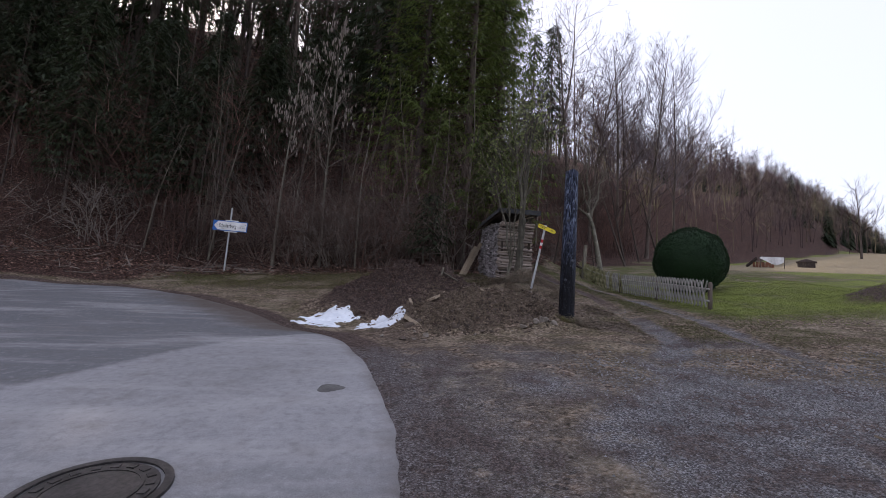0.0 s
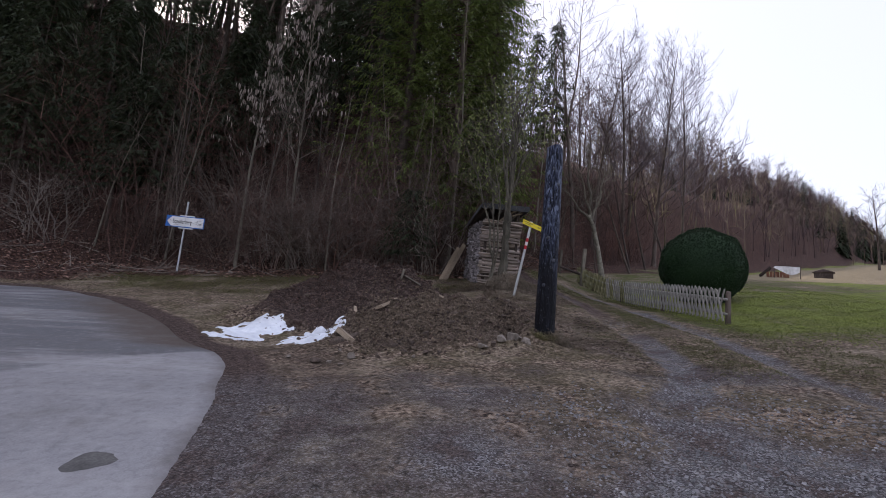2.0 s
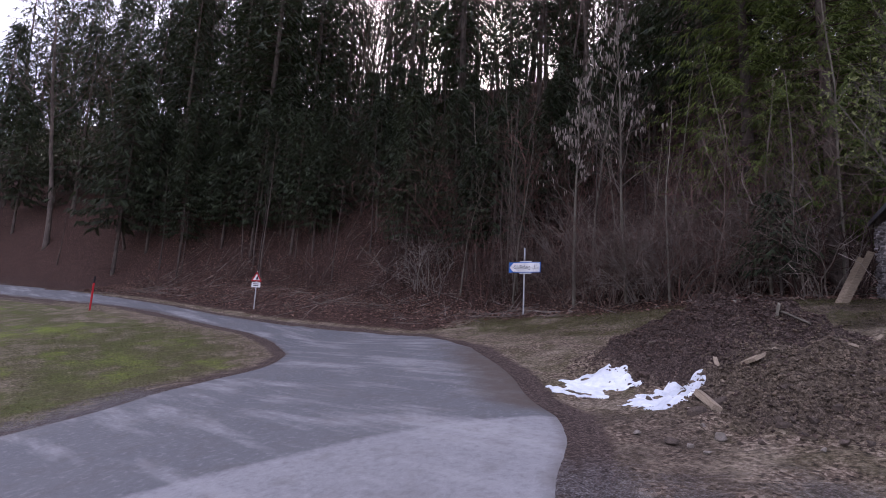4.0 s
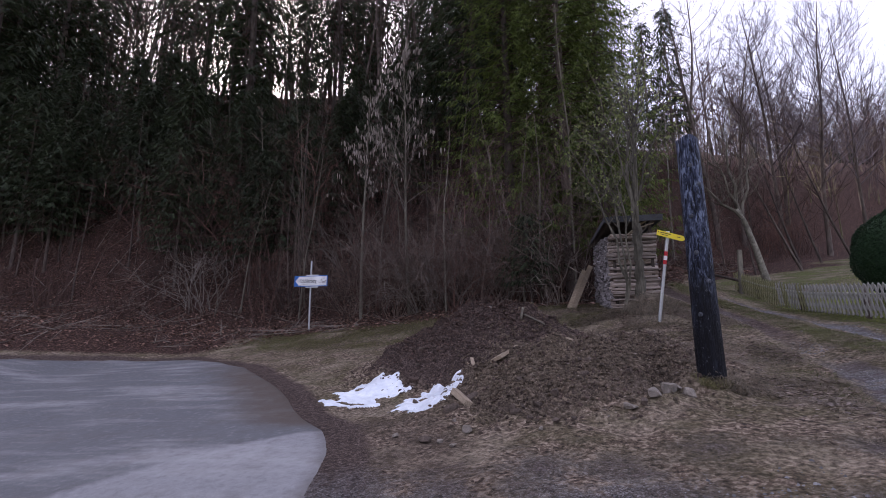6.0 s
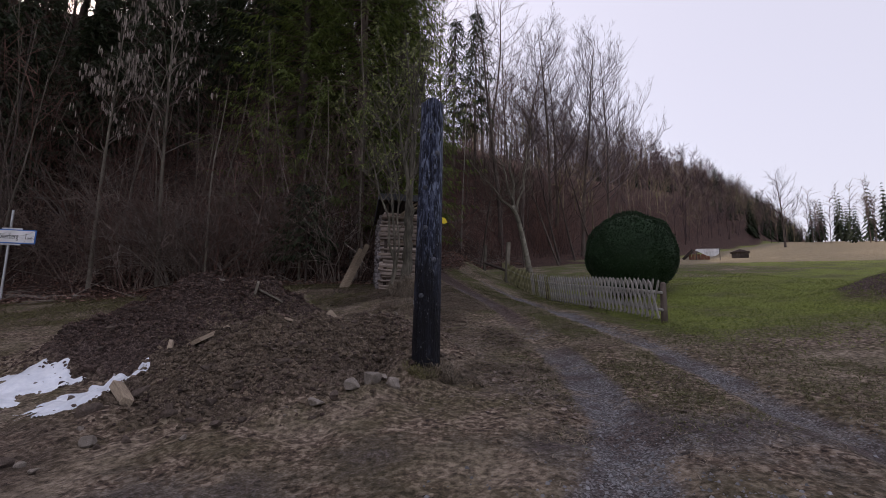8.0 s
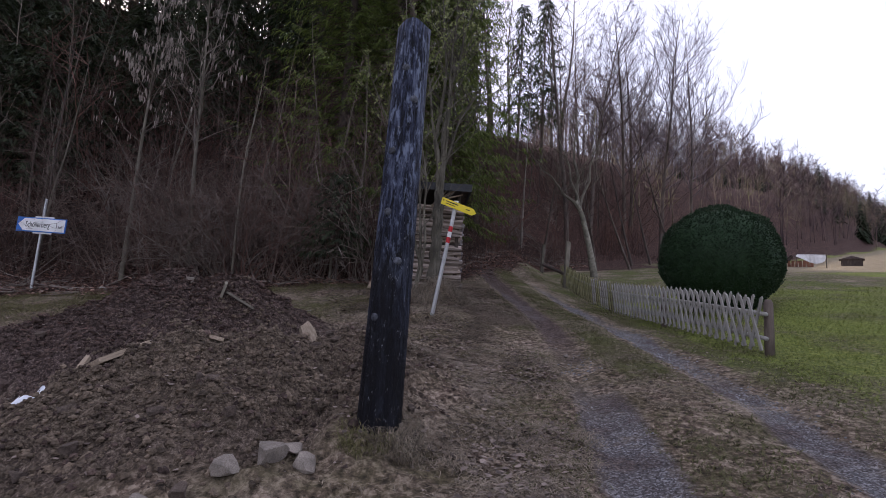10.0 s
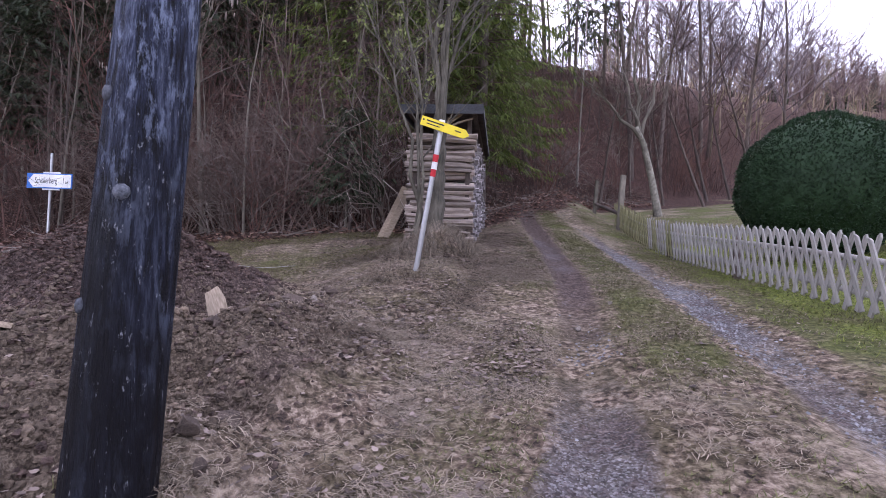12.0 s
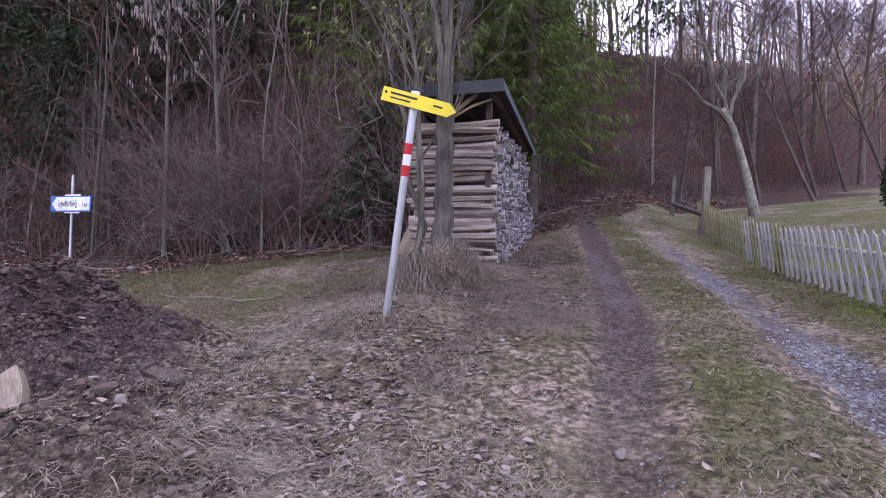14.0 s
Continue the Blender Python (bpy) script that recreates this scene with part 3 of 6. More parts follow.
def sheet(name, X, Y, Z, material, attrs):
    """A grid mesh from arrays, with named values at its points."""
    ny, nx = X.shape
    me = bpy.data.meshes.new(name)
    idx = np.arange(nx * ny).reshape(ny, nx)
    faces = np.stack([idx[:-1, :-1], idx[:-1, 1:], idx[1:, 1:], idx[1:, :-1]], -1).reshape(-1, 4)
    me.vertices.add(nx * ny)
    me.vertices.foreach_set("co", np.stack([X, Y, Z], -1).ravel())
    me.loops.add(faces.size)
    me.loops.foreach_set("vertex_index", faces.ravel())
    me.polygons.add(len(faces))
    me.polygons.foreach_set("loop_start", np.arange(len(faces)) * 4)
    me.polygons.foreach_set("use_smooth", np.ones(len(faces), bool))
    for key, val in attrs.items():
        me.attributes.new(key, "FLOAT", "POINT").data.foreach_set("value", np.ascontiguousarray(val, dtype=np.float32).ravel())
    me.materials.append(material)
    me.update()
    me.validate()
    return new(name, me)


def build_ground():
    xs = spaced(-420, 720, -3.6, 6.6, 0.06, 1.06)
    ys = spaced(-160, 760, 6.5, 15.0, 0.06, 1.06)
    X, Y = np.meshgrid(xs, ys)
    Z = height(X, Y)
    a, b = mounds(X, Y)
    heap = np.clip((a + b) * 4.0 - 0.15, 0, 1)
    d, g = beyond(X, Y, HILL), beyond(X, Y, BANK)
    inside = on_road(X, Y)
    r1, r2 = near_line(X, Y, RUT_1), near_line(X, Y, RUT_2)
    # green meadow on the garden side, patches of grass along the bank
    lush = smooth(6.6, 8.5, X) * smooth(9.3, 11.5, Y + 0.25 * (X - 8))
    lush = lush * (1 - smooth(16.5, 19.5, Y) * smooth(19, 13, X))
    lush = np.where(X > 25, 0.9, lush)
    green = 0.75 * smooth(4.9, 6.2, X) * smooth(8.5, 11, Y) * (1 - 0.9 * smooth(16.5, 19.5, Y) * smooth(19, 13, X) * smooth(5.9, 6.4, X))
    green = np.maximum(green, (0.40 + 0.35 * fbm(X * 0.6, Y * 0.6, 2, 17)) * smooth(-0.4, 0.6, g) * smooth(-1.2, -2.4, d) * smooth(-9.5, -7, X))
    green = np.maximum(green, 0.75 * smooth(0.5, 1.6, beyond(X, Y, ROAD_L)))
    green = np.maximum(green, (0.84 + 0.3 * fbm(X * 0.8, Y * 0.8, 2, 27)) * smooth(0.2, 0.45, r1) * smooth(0.2, 0.45, r2) * smooth(3.2, 4.2, X) * smooth(8, 12, Y))
    lush = np.maximum(lush, (0.6 + 0.3 * fbm(X * 0.7, Y * 0.7, 2, 29)) * smooth(5.75, 6.15, X) * smooth(0.2, 0.5, r2) * smooth(8.5, 11, Y) * smooth(21, 18, Y))
    lush = np.maximum(lush, (0.22 + 0.45 * fbm(X * 0.8, Y * 0.8, 3, 37)) * smooth(0.5, 1.2, beyond(X, Y, ROAD_L)))
    pale = np.clip(b * 3.0 - a * 1.5, 0, 1)
    field = smooth(24.0, 25.0, Y - 0.08 * X) * smooth(13, 17, X) * smooth(-2, -4, d)
    litter = np.maximum(smooth(-2.6, -1.2, d), smooth(-0.4, 0.3, g) * smooth(-8.5, -10.5, X))
    litter = np.maximum(litter, smooth(26.0, 27.5, Y - 0.35 * np.maximum(X - 6, 0)) * smooth(14.5, 11, X))
    soil = np.maximum(heap, np.maximum(0.9 * smooth(-0.55, -0.1, inside) * smooth(0.5, 2.5, Y), 0))
    soil = np.maximum(soil, 0.8 * smooth(0.35, 0.1, r1) * smooth(9, 14, Y) * smooth(26, 22, Y))
    soil = np.maximum(soil, lump(X, Y, 10.7, 11.7, 1.1, 0.8, 1.4))
    soil = np.maximum(soil, 0.5 * smooth(-1.9, -0.9, inside) * smooth(4, 6.5, Y) * smooth(9.5, 8.3, Y))
    rag = 1.1 * fbm(X * 0.55, Y * 0.55, 3, 31)
    lot = smooth(0.8, 2.2, X + rag) * smooth(7.4, 5.2, Y + 0.12 * np.abs(X - 4) + rag) * smooth(8.8, 6.5, X - rag) * smooth(-12, -6, Y)
    gravel = np.maximum(0.7 * lot, (0.58 + 0.2 * fbm(X * 0.9, Y * 0.9, 2, 41)) * smooth(0.34, 0.08, r2) * smooth(24, 16, Y))
    gravel = np.maximum(gravel, (0.36 + 0.2 * fbm(X * 1.1, Y * 1.1, 2, 77)) * smooth(0.34, 0.1, r1) * smooth(9, 12, Y) * smooth(26, 22, Y))
    gravel = np.maximum(gravel, 0.66 * smooth(0.4, 0.15, r1) * smooth(12.5, 9, Y) * smooth(5.5, 6.5, Y))
    gravel = np.maximum(gravel, 0.56 * smooth(-2.6, -0.6, inside) * smooth(8.4, 6.0, Y))
    gravel = np.maximum(gravel, (0.46 + 0.2 * fbm(X * 0.8, Y * 0.8, 2, 63)) * smooth(-1, 0.5, X) * smooth(6, 4, X) * smooth(8.6, 7.0, Y))
    ob = sheet("ground", X, Y, Z, M["ground"], dict(green=green, lush=lush, field=field, litter=litter, soil=soil, gravel=gravel, pale=pale))
    return tagged(ob, "uneven winter ground with dry grass, soil, gravel and leaf litter", "ground", kind="structure")


def along(line, n):
    """n points at even steps along a line."""
    p = np.array(line)
    s = np.concatenate([[0], np.cumsum(np.hypot(*np.diff(p, axis=0).T))])
    t = np.linspace(0, s[-1], n)
    return np.stack([np.interp(t, s, p[:, 0]), np.interp(t, s, p[:, 1])], -1)


def build_road():
    """A ribbon between the two edges; the pairs of points are matched by eye along the bend."""
    keys_r, keys_l = [0, 3, 9, 12, 14, 16, 19], [0, 3, 6, 8, 10, 11, 14]
    L, R = [], []
    for i in range(len(keys_r) - 1):
        n = 60 if 0 < i < 5 else 30
        a = along(glide(ROAD_R[keys_r[i]:keys_r[i + 1] + 1], 0.2), n)
        b = along(glide(ROAD_L[keys_l[i]:keys_l[i + 1] + 1], 0.2), n)
        R.append(a[:-1]), L.append(b[:-1])
    R, L = np.concatenate(R), np.concatenate(L)
    k = 56
    t = np.linspace(0, 1, k)[None, :]
    wob = 0.06 * fbm(R[:, 0] * 2.0, R[:, 1] * 2.0, 3, 21)[:, None]
    X = R[:, 0:1] * (1 - t) + L[:, 0:1] * t + wob * (1 - t) ** 8
    Y = R[:, 1:2] * (1 - t) + L[:, 1:2] * t - wob * (1 - t) ** 8
    Z = lay(X, Y) + 0.008 + 0.004 * fbm(X * 0.7, Y * 0.7, 2, 3)
    edge = np.minimum(t, 1 - t) * np.hypot(X[:, :1] - X[:, -1:], Y[:, :1] - Y[:, -1:])
    Z = Z - 0.09 * (edge < 1e-6)
    seam = [(-5.0, -4), (-4.3, 3.4), (-3.75, 5.0), (-3.15, 6.4), (-2.6, 7.4), (-2.05, 8.1), (-1.2, 8.35)]
    tongue = smooth(0.15, -0.15, beyond(X, Y, seam)) * smooth(-1.0, 5.5, Y) * smooth(9.0, 8.4, Y) * 0.8
    rim = smooth(8.15, 8.6, Y) * smooth(-8.5, -5, X)
    dirt = smooth(0.3, 0.02, edge + 0 * X) * 0.7
    dirt = np.maximum(dirt, smooth(1.25, 0.25, beyond(X, Y, ROAD_R)) * rim * 0.95)
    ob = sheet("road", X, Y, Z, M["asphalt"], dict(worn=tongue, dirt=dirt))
    return tagged(ob, "worn grey asphalt road bending left with a paler edge strip", "road", kind="structure")


ground = build_ground()
road = build_road()
rng = random.Random(7)


# ---- trees ----
def grow(sh, p, d, length, r, depth, rnd, kids=5, droop=0.0, up=0.25, sides=3, wob=0.25, spread=0.9, tip=0.15):
    """A branch with its twigs."""
    n = 4 if depth > 1 else 2
    pts, q, dd = [Vector(p)], Vector(p), Vector(d).normalized()
    for i in range(n):
        dd = (dd + Vector((rnd.uniform(-wob, wob), rnd.uniform(-wob, wob), rnd.uniform(-wob, wob) + up * 0.4 - droop * (i / n)))).normalized()
        q = q + dd * length / n
        pts.append(q)
    if depth == 0:
        sh.spike(pts[0], pts[2], r)
        return
    sh.tube(pts, [r * (1 - (1 - tip) * i / n) for i in range(n + 1)], sides, False)
    for k in range(kids):
        t = rnd.uniform(0.25, 1.0)
        i = min(int(t * n), n - 1)
        at = pts[i].lerp(pts[i + 1], t * n - i)
        ax = (pts[i + 1] - pts[i]).normalized()
        side = Vector((rnd.gauss(0, 1), rnd.gauss(0, 1), rnd.gauss(0, 1) + 0.2))
        side = (side - ax * side.dot(ax)).normalized()
        grow(sh, at, ax * (1.1 - 0.3 * t) + side * spread, length * rnd.uniform(0.35, 0.6) * (1.15 - 0.5 * t), r * 0.5, depth - 1, rnd, kids, droop, up, 3, wob, spread, tip)


def trunk_line(rnd, H, lean=0.03, wob=0.02, n=10):
    pts, x, y, dx, dy = [], 0.0, 0.0, rnd.gauss(0, lean), rnd.gauss(0, lean)
    for i in range(n + 1):
        pts.append(Vector((x, y, H * i / n)))
        dx, dy = dx + rnd.gauss(0, wob), dy + rnd.gauss(0, wob)
        x, y = x + dx * H / n, y + dy * H / n
    return pts


def at_height(pts, t):
    n = len(pts) - 1
    i = min(int(t * n), n - 1)
    return pts[i].lerp(pts[i + 1], t * n - i)


def bare_tree(name, seed, H, r, first=0.4, limbs=26, kids=4, label="", bark="bark", twig="twig", reach=0.28, lean=0.03, depth=2, up=0.5):
    rnd = random.Random(seed)
    tree = thing(name, Matrix(), label, "tree", "bare trees on the hill")
    pts = trunk_line(rnd, H, lean * 1.5, 0.032, 12)
    sh = Shape()
    n = len(pts) - 1
    sh.tube([pts[0] - Vector((0, 0, 0.6))] + pts, [r * 1.35] + [r * (1.12 if i == 0 else 1.0) * (1 - 0.88 * i / n) for i in range(n + 1)], 8)
    part("trunk", sh, M[bark], tree, smooth=True)
    sh = Shape()
    for k in range(limbs):
        t = first + (1 - first) * (k + rnd.random()) / limbs
        a = rnd.uniform(0, 6.283)
        d = Vector((math.cos(a), math.sin(a), rnd.uniform(0.1, 0.85)))
        grow(sh, at_height(pts, min(t, 0.995)), d, H * reach * (1.15 - 0.75 * (t - first) / (1 - first)) * rnd.uniform(0.7, 1.2), r * 0.33 * (1.1 - 0.75 * t), depth, rnd, kids, 0, up)
    tagged(part("crown", sh, M[twig], tree), kind="stuff")
    return tree


def spruce(name, seed, H, r, first=0.2, whorls=22, per=6, sprays=12, reach=0.2, label="", needles="needles", dead=12, size=1.0, wid=1.0):
    """A Norway spruce: whorls of drooping boughs hung with sprays of needles."""
    rnd = random.Random(seed)
    tree = thing(name, Matrix(), label, "tree", "spruces at the wood's edge")
    pts = trunk_line(rnd, H, 0.012, 0.006)
    n = len(pts) - 1
    sh = Shape()
    sh.tube([pts[0] - Vector((0, 0, 0.8))] + pts, [r * 1.4] + [r * (1 - 0.93 * i / n) for i in range(n + 1)], 8)
    part("trunk", sh, M["bark"], tree, smooth=True)
    wood, leaf = Shape(), Shape()
    for k in range(dead):
        a, t = rnd.uniform(0, 6.283), rnd.uniform(0.04, first * 1.1)
        p = at_height(pts, t)
        grow(wood, p, Vector((math.cos(a), math.sin(a), -0.15)), rnd.uniform(0.6, 1.8), 0.018, 1, rnd, 3, 0.2, 0)
    for w in range(whorls):
        t = first + (0.985 - first) * (w / (whorls - 1)) ** 0.9
        p0 = at_height(pts, t)
        s = (t - first) / (1 - first)
        ln = H * reach * min(1.0, 0.62 + 3 * s) * (1 - s) ** 0.75 + 0.25
        for k in range(per):
            a = 6.283 * (k + rnd.random() * 0.8) / per + w
            L = ln * rnd.uniform(0.7, 1.15)
            out = Vector((math.cos(a), math.sin(a), 0))
            side = Vector((-out.y, out.x, 0))
            rise = 0.25 - 0.75 * (1 - s)
            bough = [p0 + out * L * u + Vector((0, 0, L * (rise * u * 0.7 - 0.18 * u * u + 0.22 * u ** 4))) for u in (0, 0.35, 0.7, 1.0)]
            wood.spike(bough[0], bough[2], 0.03)
            m = max(4, int(sprays * (0.35 + 0.65 * (1 - s))))
            for j in range(m):
                u = 0.16 + 0.84 * (j + rnd.random()) / m
                b = min(2, int(u * 3))
                base = bough[b].lerp(bough[b + 1], u * 3 - b if u < 1 else 1)
                sg = 1 if j % 2 else -1
                d = (out * rnd.uniform(0.3, 0.9) + side * sg * rnd.uniform(0.35, 1.0) + Vector((0, 0, -rnd.uniform(0.1, 0.9)))).normalized()
                q = rnd.uniform(0.4, 0.85) * (0.65 + 0.5 * (1 - u)) * size
                fl = d.cross(Vector((rnd.gauss(0, 0.5), rnd.gauss(0, 0.5), 1))).normalized()
                tip = base + d * q + Vector((0, 0, -q * 0.25))
                leaf.blade(base, tip, fl, q * 0.13 * wid)
                for h in range(6):
                    u2 = 0.1 + 0.8 * h / 6
                    c = base.lerp(tip, u2)
                    hd = d * 0.75 + fl * (1 if h % 2 else -1) * rnd.uniform(0.5, 1.0) + Vector((0, 0, -rnd.uniform(0.1, 0.8)))
                    leaf.blade(c, c + hd.normalized() * q * rnd.uniform(0.35, 0.6) * (1.15 - 0.6 * u2), d, q * 0.11 * wid)
    tagged(part("bough_wood", wood, M["twig"], tree), kind="stuff")
    tagged(part("crown", leaf, M[needles], tree), kind="stuff")
    return tree


def thicket(name, seed, H, stems=14, label="", twig="twig", kids=4, arch=0.5, spread=0.5, group="thickets at the wood's edge", depth=2, r=0.023, wob=0.36):
    rnd = random.Random(seed)
    bush = thing(name, Matrix(), label, "shrub", group)
    sh = Shape()
    for k in range(stems):
        a = rnd.uniform(0, 6.283)
        p = Vector((math.cos(a), math.sin(a), 0)) * rnd.uniform(0, 0.45) - Vector((0, 0, 0.15))
        d = Vector((math.cos(a) * spread * rnd.random(), math.sin(a) * spread * rnd.random(), 1))
        grow(sh, p, d, H * rnd.uniform(0.55, 1.1), r * rnd.uniform(0.7, 1.3), depth, rnd, kids, arch * rnd.random(), 0.15, 4, wob, 1.1)
    tagged(part("branchwork", sh, M[twig], bush), kind="stuff")
    return bush


def sapling(name, seed, H, label, bark="bark", twig="twig", wob=0.03):
    rnd = random.Random(seed)
    t = thing(name, Matrix(), label, "tree", "saplings on the slope")
    pts = trunk_line(rnd, H, 0.05, wob, 7)
    sh = Shape()
    sh.tube([pts[0] - Vector((0, 0, 0.3))] + pts, [0.05] + [0.045 * (1 - 0.85 * i / 7) for i in range(8)], 5)
    part("trunk", sh, M[bark], t, smooth=True)
    sh = Shape()
    for k in range(14):
        a, u = rnd.uniform(0, 6.283), rnd.uniform(0.25, 0.98)
        grow(sh, at_height(pts, u), Vector((math.cos(a), math.sin(a), 0.9)), H * 0.2 * (1.2 - u), 0.012, 1, rnd, 5, 0, 0.4)
    tagged(part("twig_mass", sh, M[twig], t), kind="stuff")
    return t


PLANTED = []


def plant(src, x, y, s=1.0, turn=None, sink=0.05, tilt=(0, 0), label=""):
    a = rng.uniform(0, 360) if turn is None else turn
    m = pose(x, y, top_z(x, y) - sink, tilt[0], tilt[1], a) @ Matrix.Diagonal((s, s, s, 1))
    ob = copy_thing(src, m)
    ob.scale = (s, s, s)
    if label:
        tagged(ob, label)
    PLANTED.append((x, y))
    return ob


def put_away(src):
    """Take a pattern tree itself out of the scene once it has been copied."""
    for o in (*src.children_recursive, src):
        bpy.data.objects.remove(o)


spr = [spruce("spruce", 11, 21, 0.21, 0.20, label="tall dark spruce with bare lower trunk and drooping boughs", whorls=25, per=7, sprays=15, wid=1.7),
       spruce("spruce", 12, 18, 0.18, 0.25, label="slender dark spruce with dead lower branches", whorls=21, per=7, sprays=14, wid=1.7),
       spruce("spruce", 13, 24, 0.25, 0.16, label="broad dark spruce hung with long sprays", whorls=27, per=7, sprays=16, reach=0.21, wid=1.7)]
back = [spruce("spruce", 61, 20, 0.2, 0.2, label="tall dark spruce standing high on the slope", whorls=19, per=6, sprays=10, reach=0.19, size=1.35, dead=4, wid=1.5),
        spruce("spruce", 62, 17, 0.17, 0.3, label="narrow dark spruce high on the slope", whorls=15, per=6, sprays=9, reach=0.17, size=1.4, dead=4, wid=1.5),
        spruce("spruce", 63, 23, 0.24, 0.24, label="broad ragged dark spruce high on the slope", whorls=18, per=7, sprays=10, reach=0.2, size=1.35, dead=4, wid=1.5)]
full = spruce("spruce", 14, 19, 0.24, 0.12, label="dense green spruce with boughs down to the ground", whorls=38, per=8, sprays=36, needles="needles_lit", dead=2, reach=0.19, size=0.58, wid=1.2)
low = [spruce("spruce", 51, 14.5, 0.15, 0.27, label="low broad dark spruce with drooping boughs", whorls=22, per=8, sprays=19, reach=0.27, size=0.85, wid=1.7), spruce("spruce", 52, 12.5, 0.12, 0.30, label="young dark spruce with dead lower branches", whorls=18, per=8, sprays=18, reach=0.28, size=0.85, wid=1.7)]
bare = [bare_tree("bare_tree", 21, 15, 0.12, 0.3, 28, label="leafless slender tree with upswept twigs"),
        bare_tree("bare_tree", 22, 18, 0.16, 0.35, 28, label="leafless tall tree with a fine twiggy crown"),
        bare_tree("bare_tree", 23, 12, 0.09, 0.2, 28, label="leafless thin tree with crooked branches", lean=0.06),
        bare_tree("bare_tree", 24, 20, 0.165, 0.42, 24, label="leafless tall tree with a high crown", twig="bark")]
big_crown = bare_tree("bare_tree", 25, 17, 0.15, 0.28, 46, 5, "wide leafless tree with a rounded crown of fine twigs", twig="twig_violet", reach=0.34, up=0.7, depth=3)
brush = thicket("thicket_shrub", 36, 4.3, 17, "broad pale-brown leafless shrub of fine arching twigs", "twig_mid", 8, 0.9, 1.2, r=0.016, wob=0.6)
bush = [thicket("thicket_shrub", 31, 3.8, 10, "leafless brown thicket of arching stems"),
        thicket("thicket_shrub", 32, 2.8, 12, "dense leafless reddish-brown shrub with tangled twigs", "twig_red", 5, spread=0.9, arch=0.9),
        thicket("thicket_shrub", 33, 4.8, 10, "tall leafless brown shrub with upright stems", spread=0.3, arch=0.2),
        thicket("thicket_shrub", 34, 3.4, 12, "pale grey leafless shrub of fine stems", "twig_pale", 5, 0.8, 0.8),
        thicket("thicket_shrub", 35, 4.6, 9, "tall leafless reddish-brown shrub of slender stems", "twig_red", 5, 0.3, 0.45)]
sap = [sapling("sapling", 41, 6.0, "thin leafless sapling with short twigs on the slope"), sapling("sapling", 42, 8.0, "tall thin leafless sapling on the leafy slope"), sapling("sapling", 43, 4.5, "crooked thin leafless sapling on the slope")]

pale = [sapling("sapling", 44, 7.5, "slender pale grey leafless sapling at the wood's edge", "bark_light", "twig_mid", 0.055), sapling("sapling", 45, 6.0, "thin pale grey leafless sapling at the wood's edge", "bark_light", "twig_mid", 0.055), sapling("sapling", 46, 9.5, "tall pale grey leafless sapling at the wood's edge", "bark_light", "twig_mid", 0.055)]


def clear(x, y, gap):
    return all((x - a) ** 2 + (y - b) ** 2 > gap * gap for a, b in PLANTED)


# dense spruce edge over the road bend, and the full spruces behind the wood stack
for x, y, k, s in ((-19.0, 20.3, 0, 0.95), (-16.4, 20.0, 1, 0.68), (-13.6, 20.4, 0, 0.55), (-11.0, 20.9, 1, 0.56), (-8.6, 21.6, 0, 0.5), (-14.8, 23.0, 1, 0.52), (-12.2, 23.2, 0, 0.46), (-9.6, 24.2, 0, 0.46), (-6.8, 23.6, 1, 0.55), (-17.8, 22.8, 0, 0.66), (-20.6, 22.4, 0, 1.0), (-22.0, 19.4, 1, 1.1), (-6.0, 26.0, 0, 0.5),
                   (-24.2, 18.4, 0, 1.1), (-27.0, 17.4, 0, 1.15), (-30.0, 17.0, 1, 1.2), (-33.0, 16.0, 0, 1.2), (-36.5, 15.0, 0, 1.15), (-40.0, 13.8, 1, 1.2), (-28.5, 20.0, 0, 1.25), (-32.0, 19.4, 0, 1.3), (-36.0, 18.4, 1, 1.3), (-40.5, 17.0, 0, 1.3), (-45.0, 14.0, 0, 1.2), (-25.6, 21.4, 0, 1.2)):
    plant(low[k], x, y, s * (0.56 if x < -17 else 1.0))
for i in range(17):
    x = -35.0 + 1.75 * i + rng.uniform(-0.5, 0.5)
    plant(low[i % 2], x, float(np.interp(x, [p[0] for p in HILL], [p[1] for p in HILL])) + rng.uniform(1.8, 4.6), rng.uniform(0.42, 0.58) if x > -19 else rng.uniform(0.5, 0.7))
for x, y, k in ((-3.4, 23.4, 1), (-5.2, 28.5, 2), (-29.5, 19.0, 2), (-32.5, 18.5, 0), (-35.0, 20.5, 2), (-31.0, 23.5, 2), (-37.0, 16.5, 0)):
    plant(spr[k], x, y, rng.uniform(0.85, 1.1))
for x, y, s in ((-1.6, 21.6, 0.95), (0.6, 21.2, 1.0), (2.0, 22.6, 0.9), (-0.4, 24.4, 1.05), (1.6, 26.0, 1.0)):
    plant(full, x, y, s)
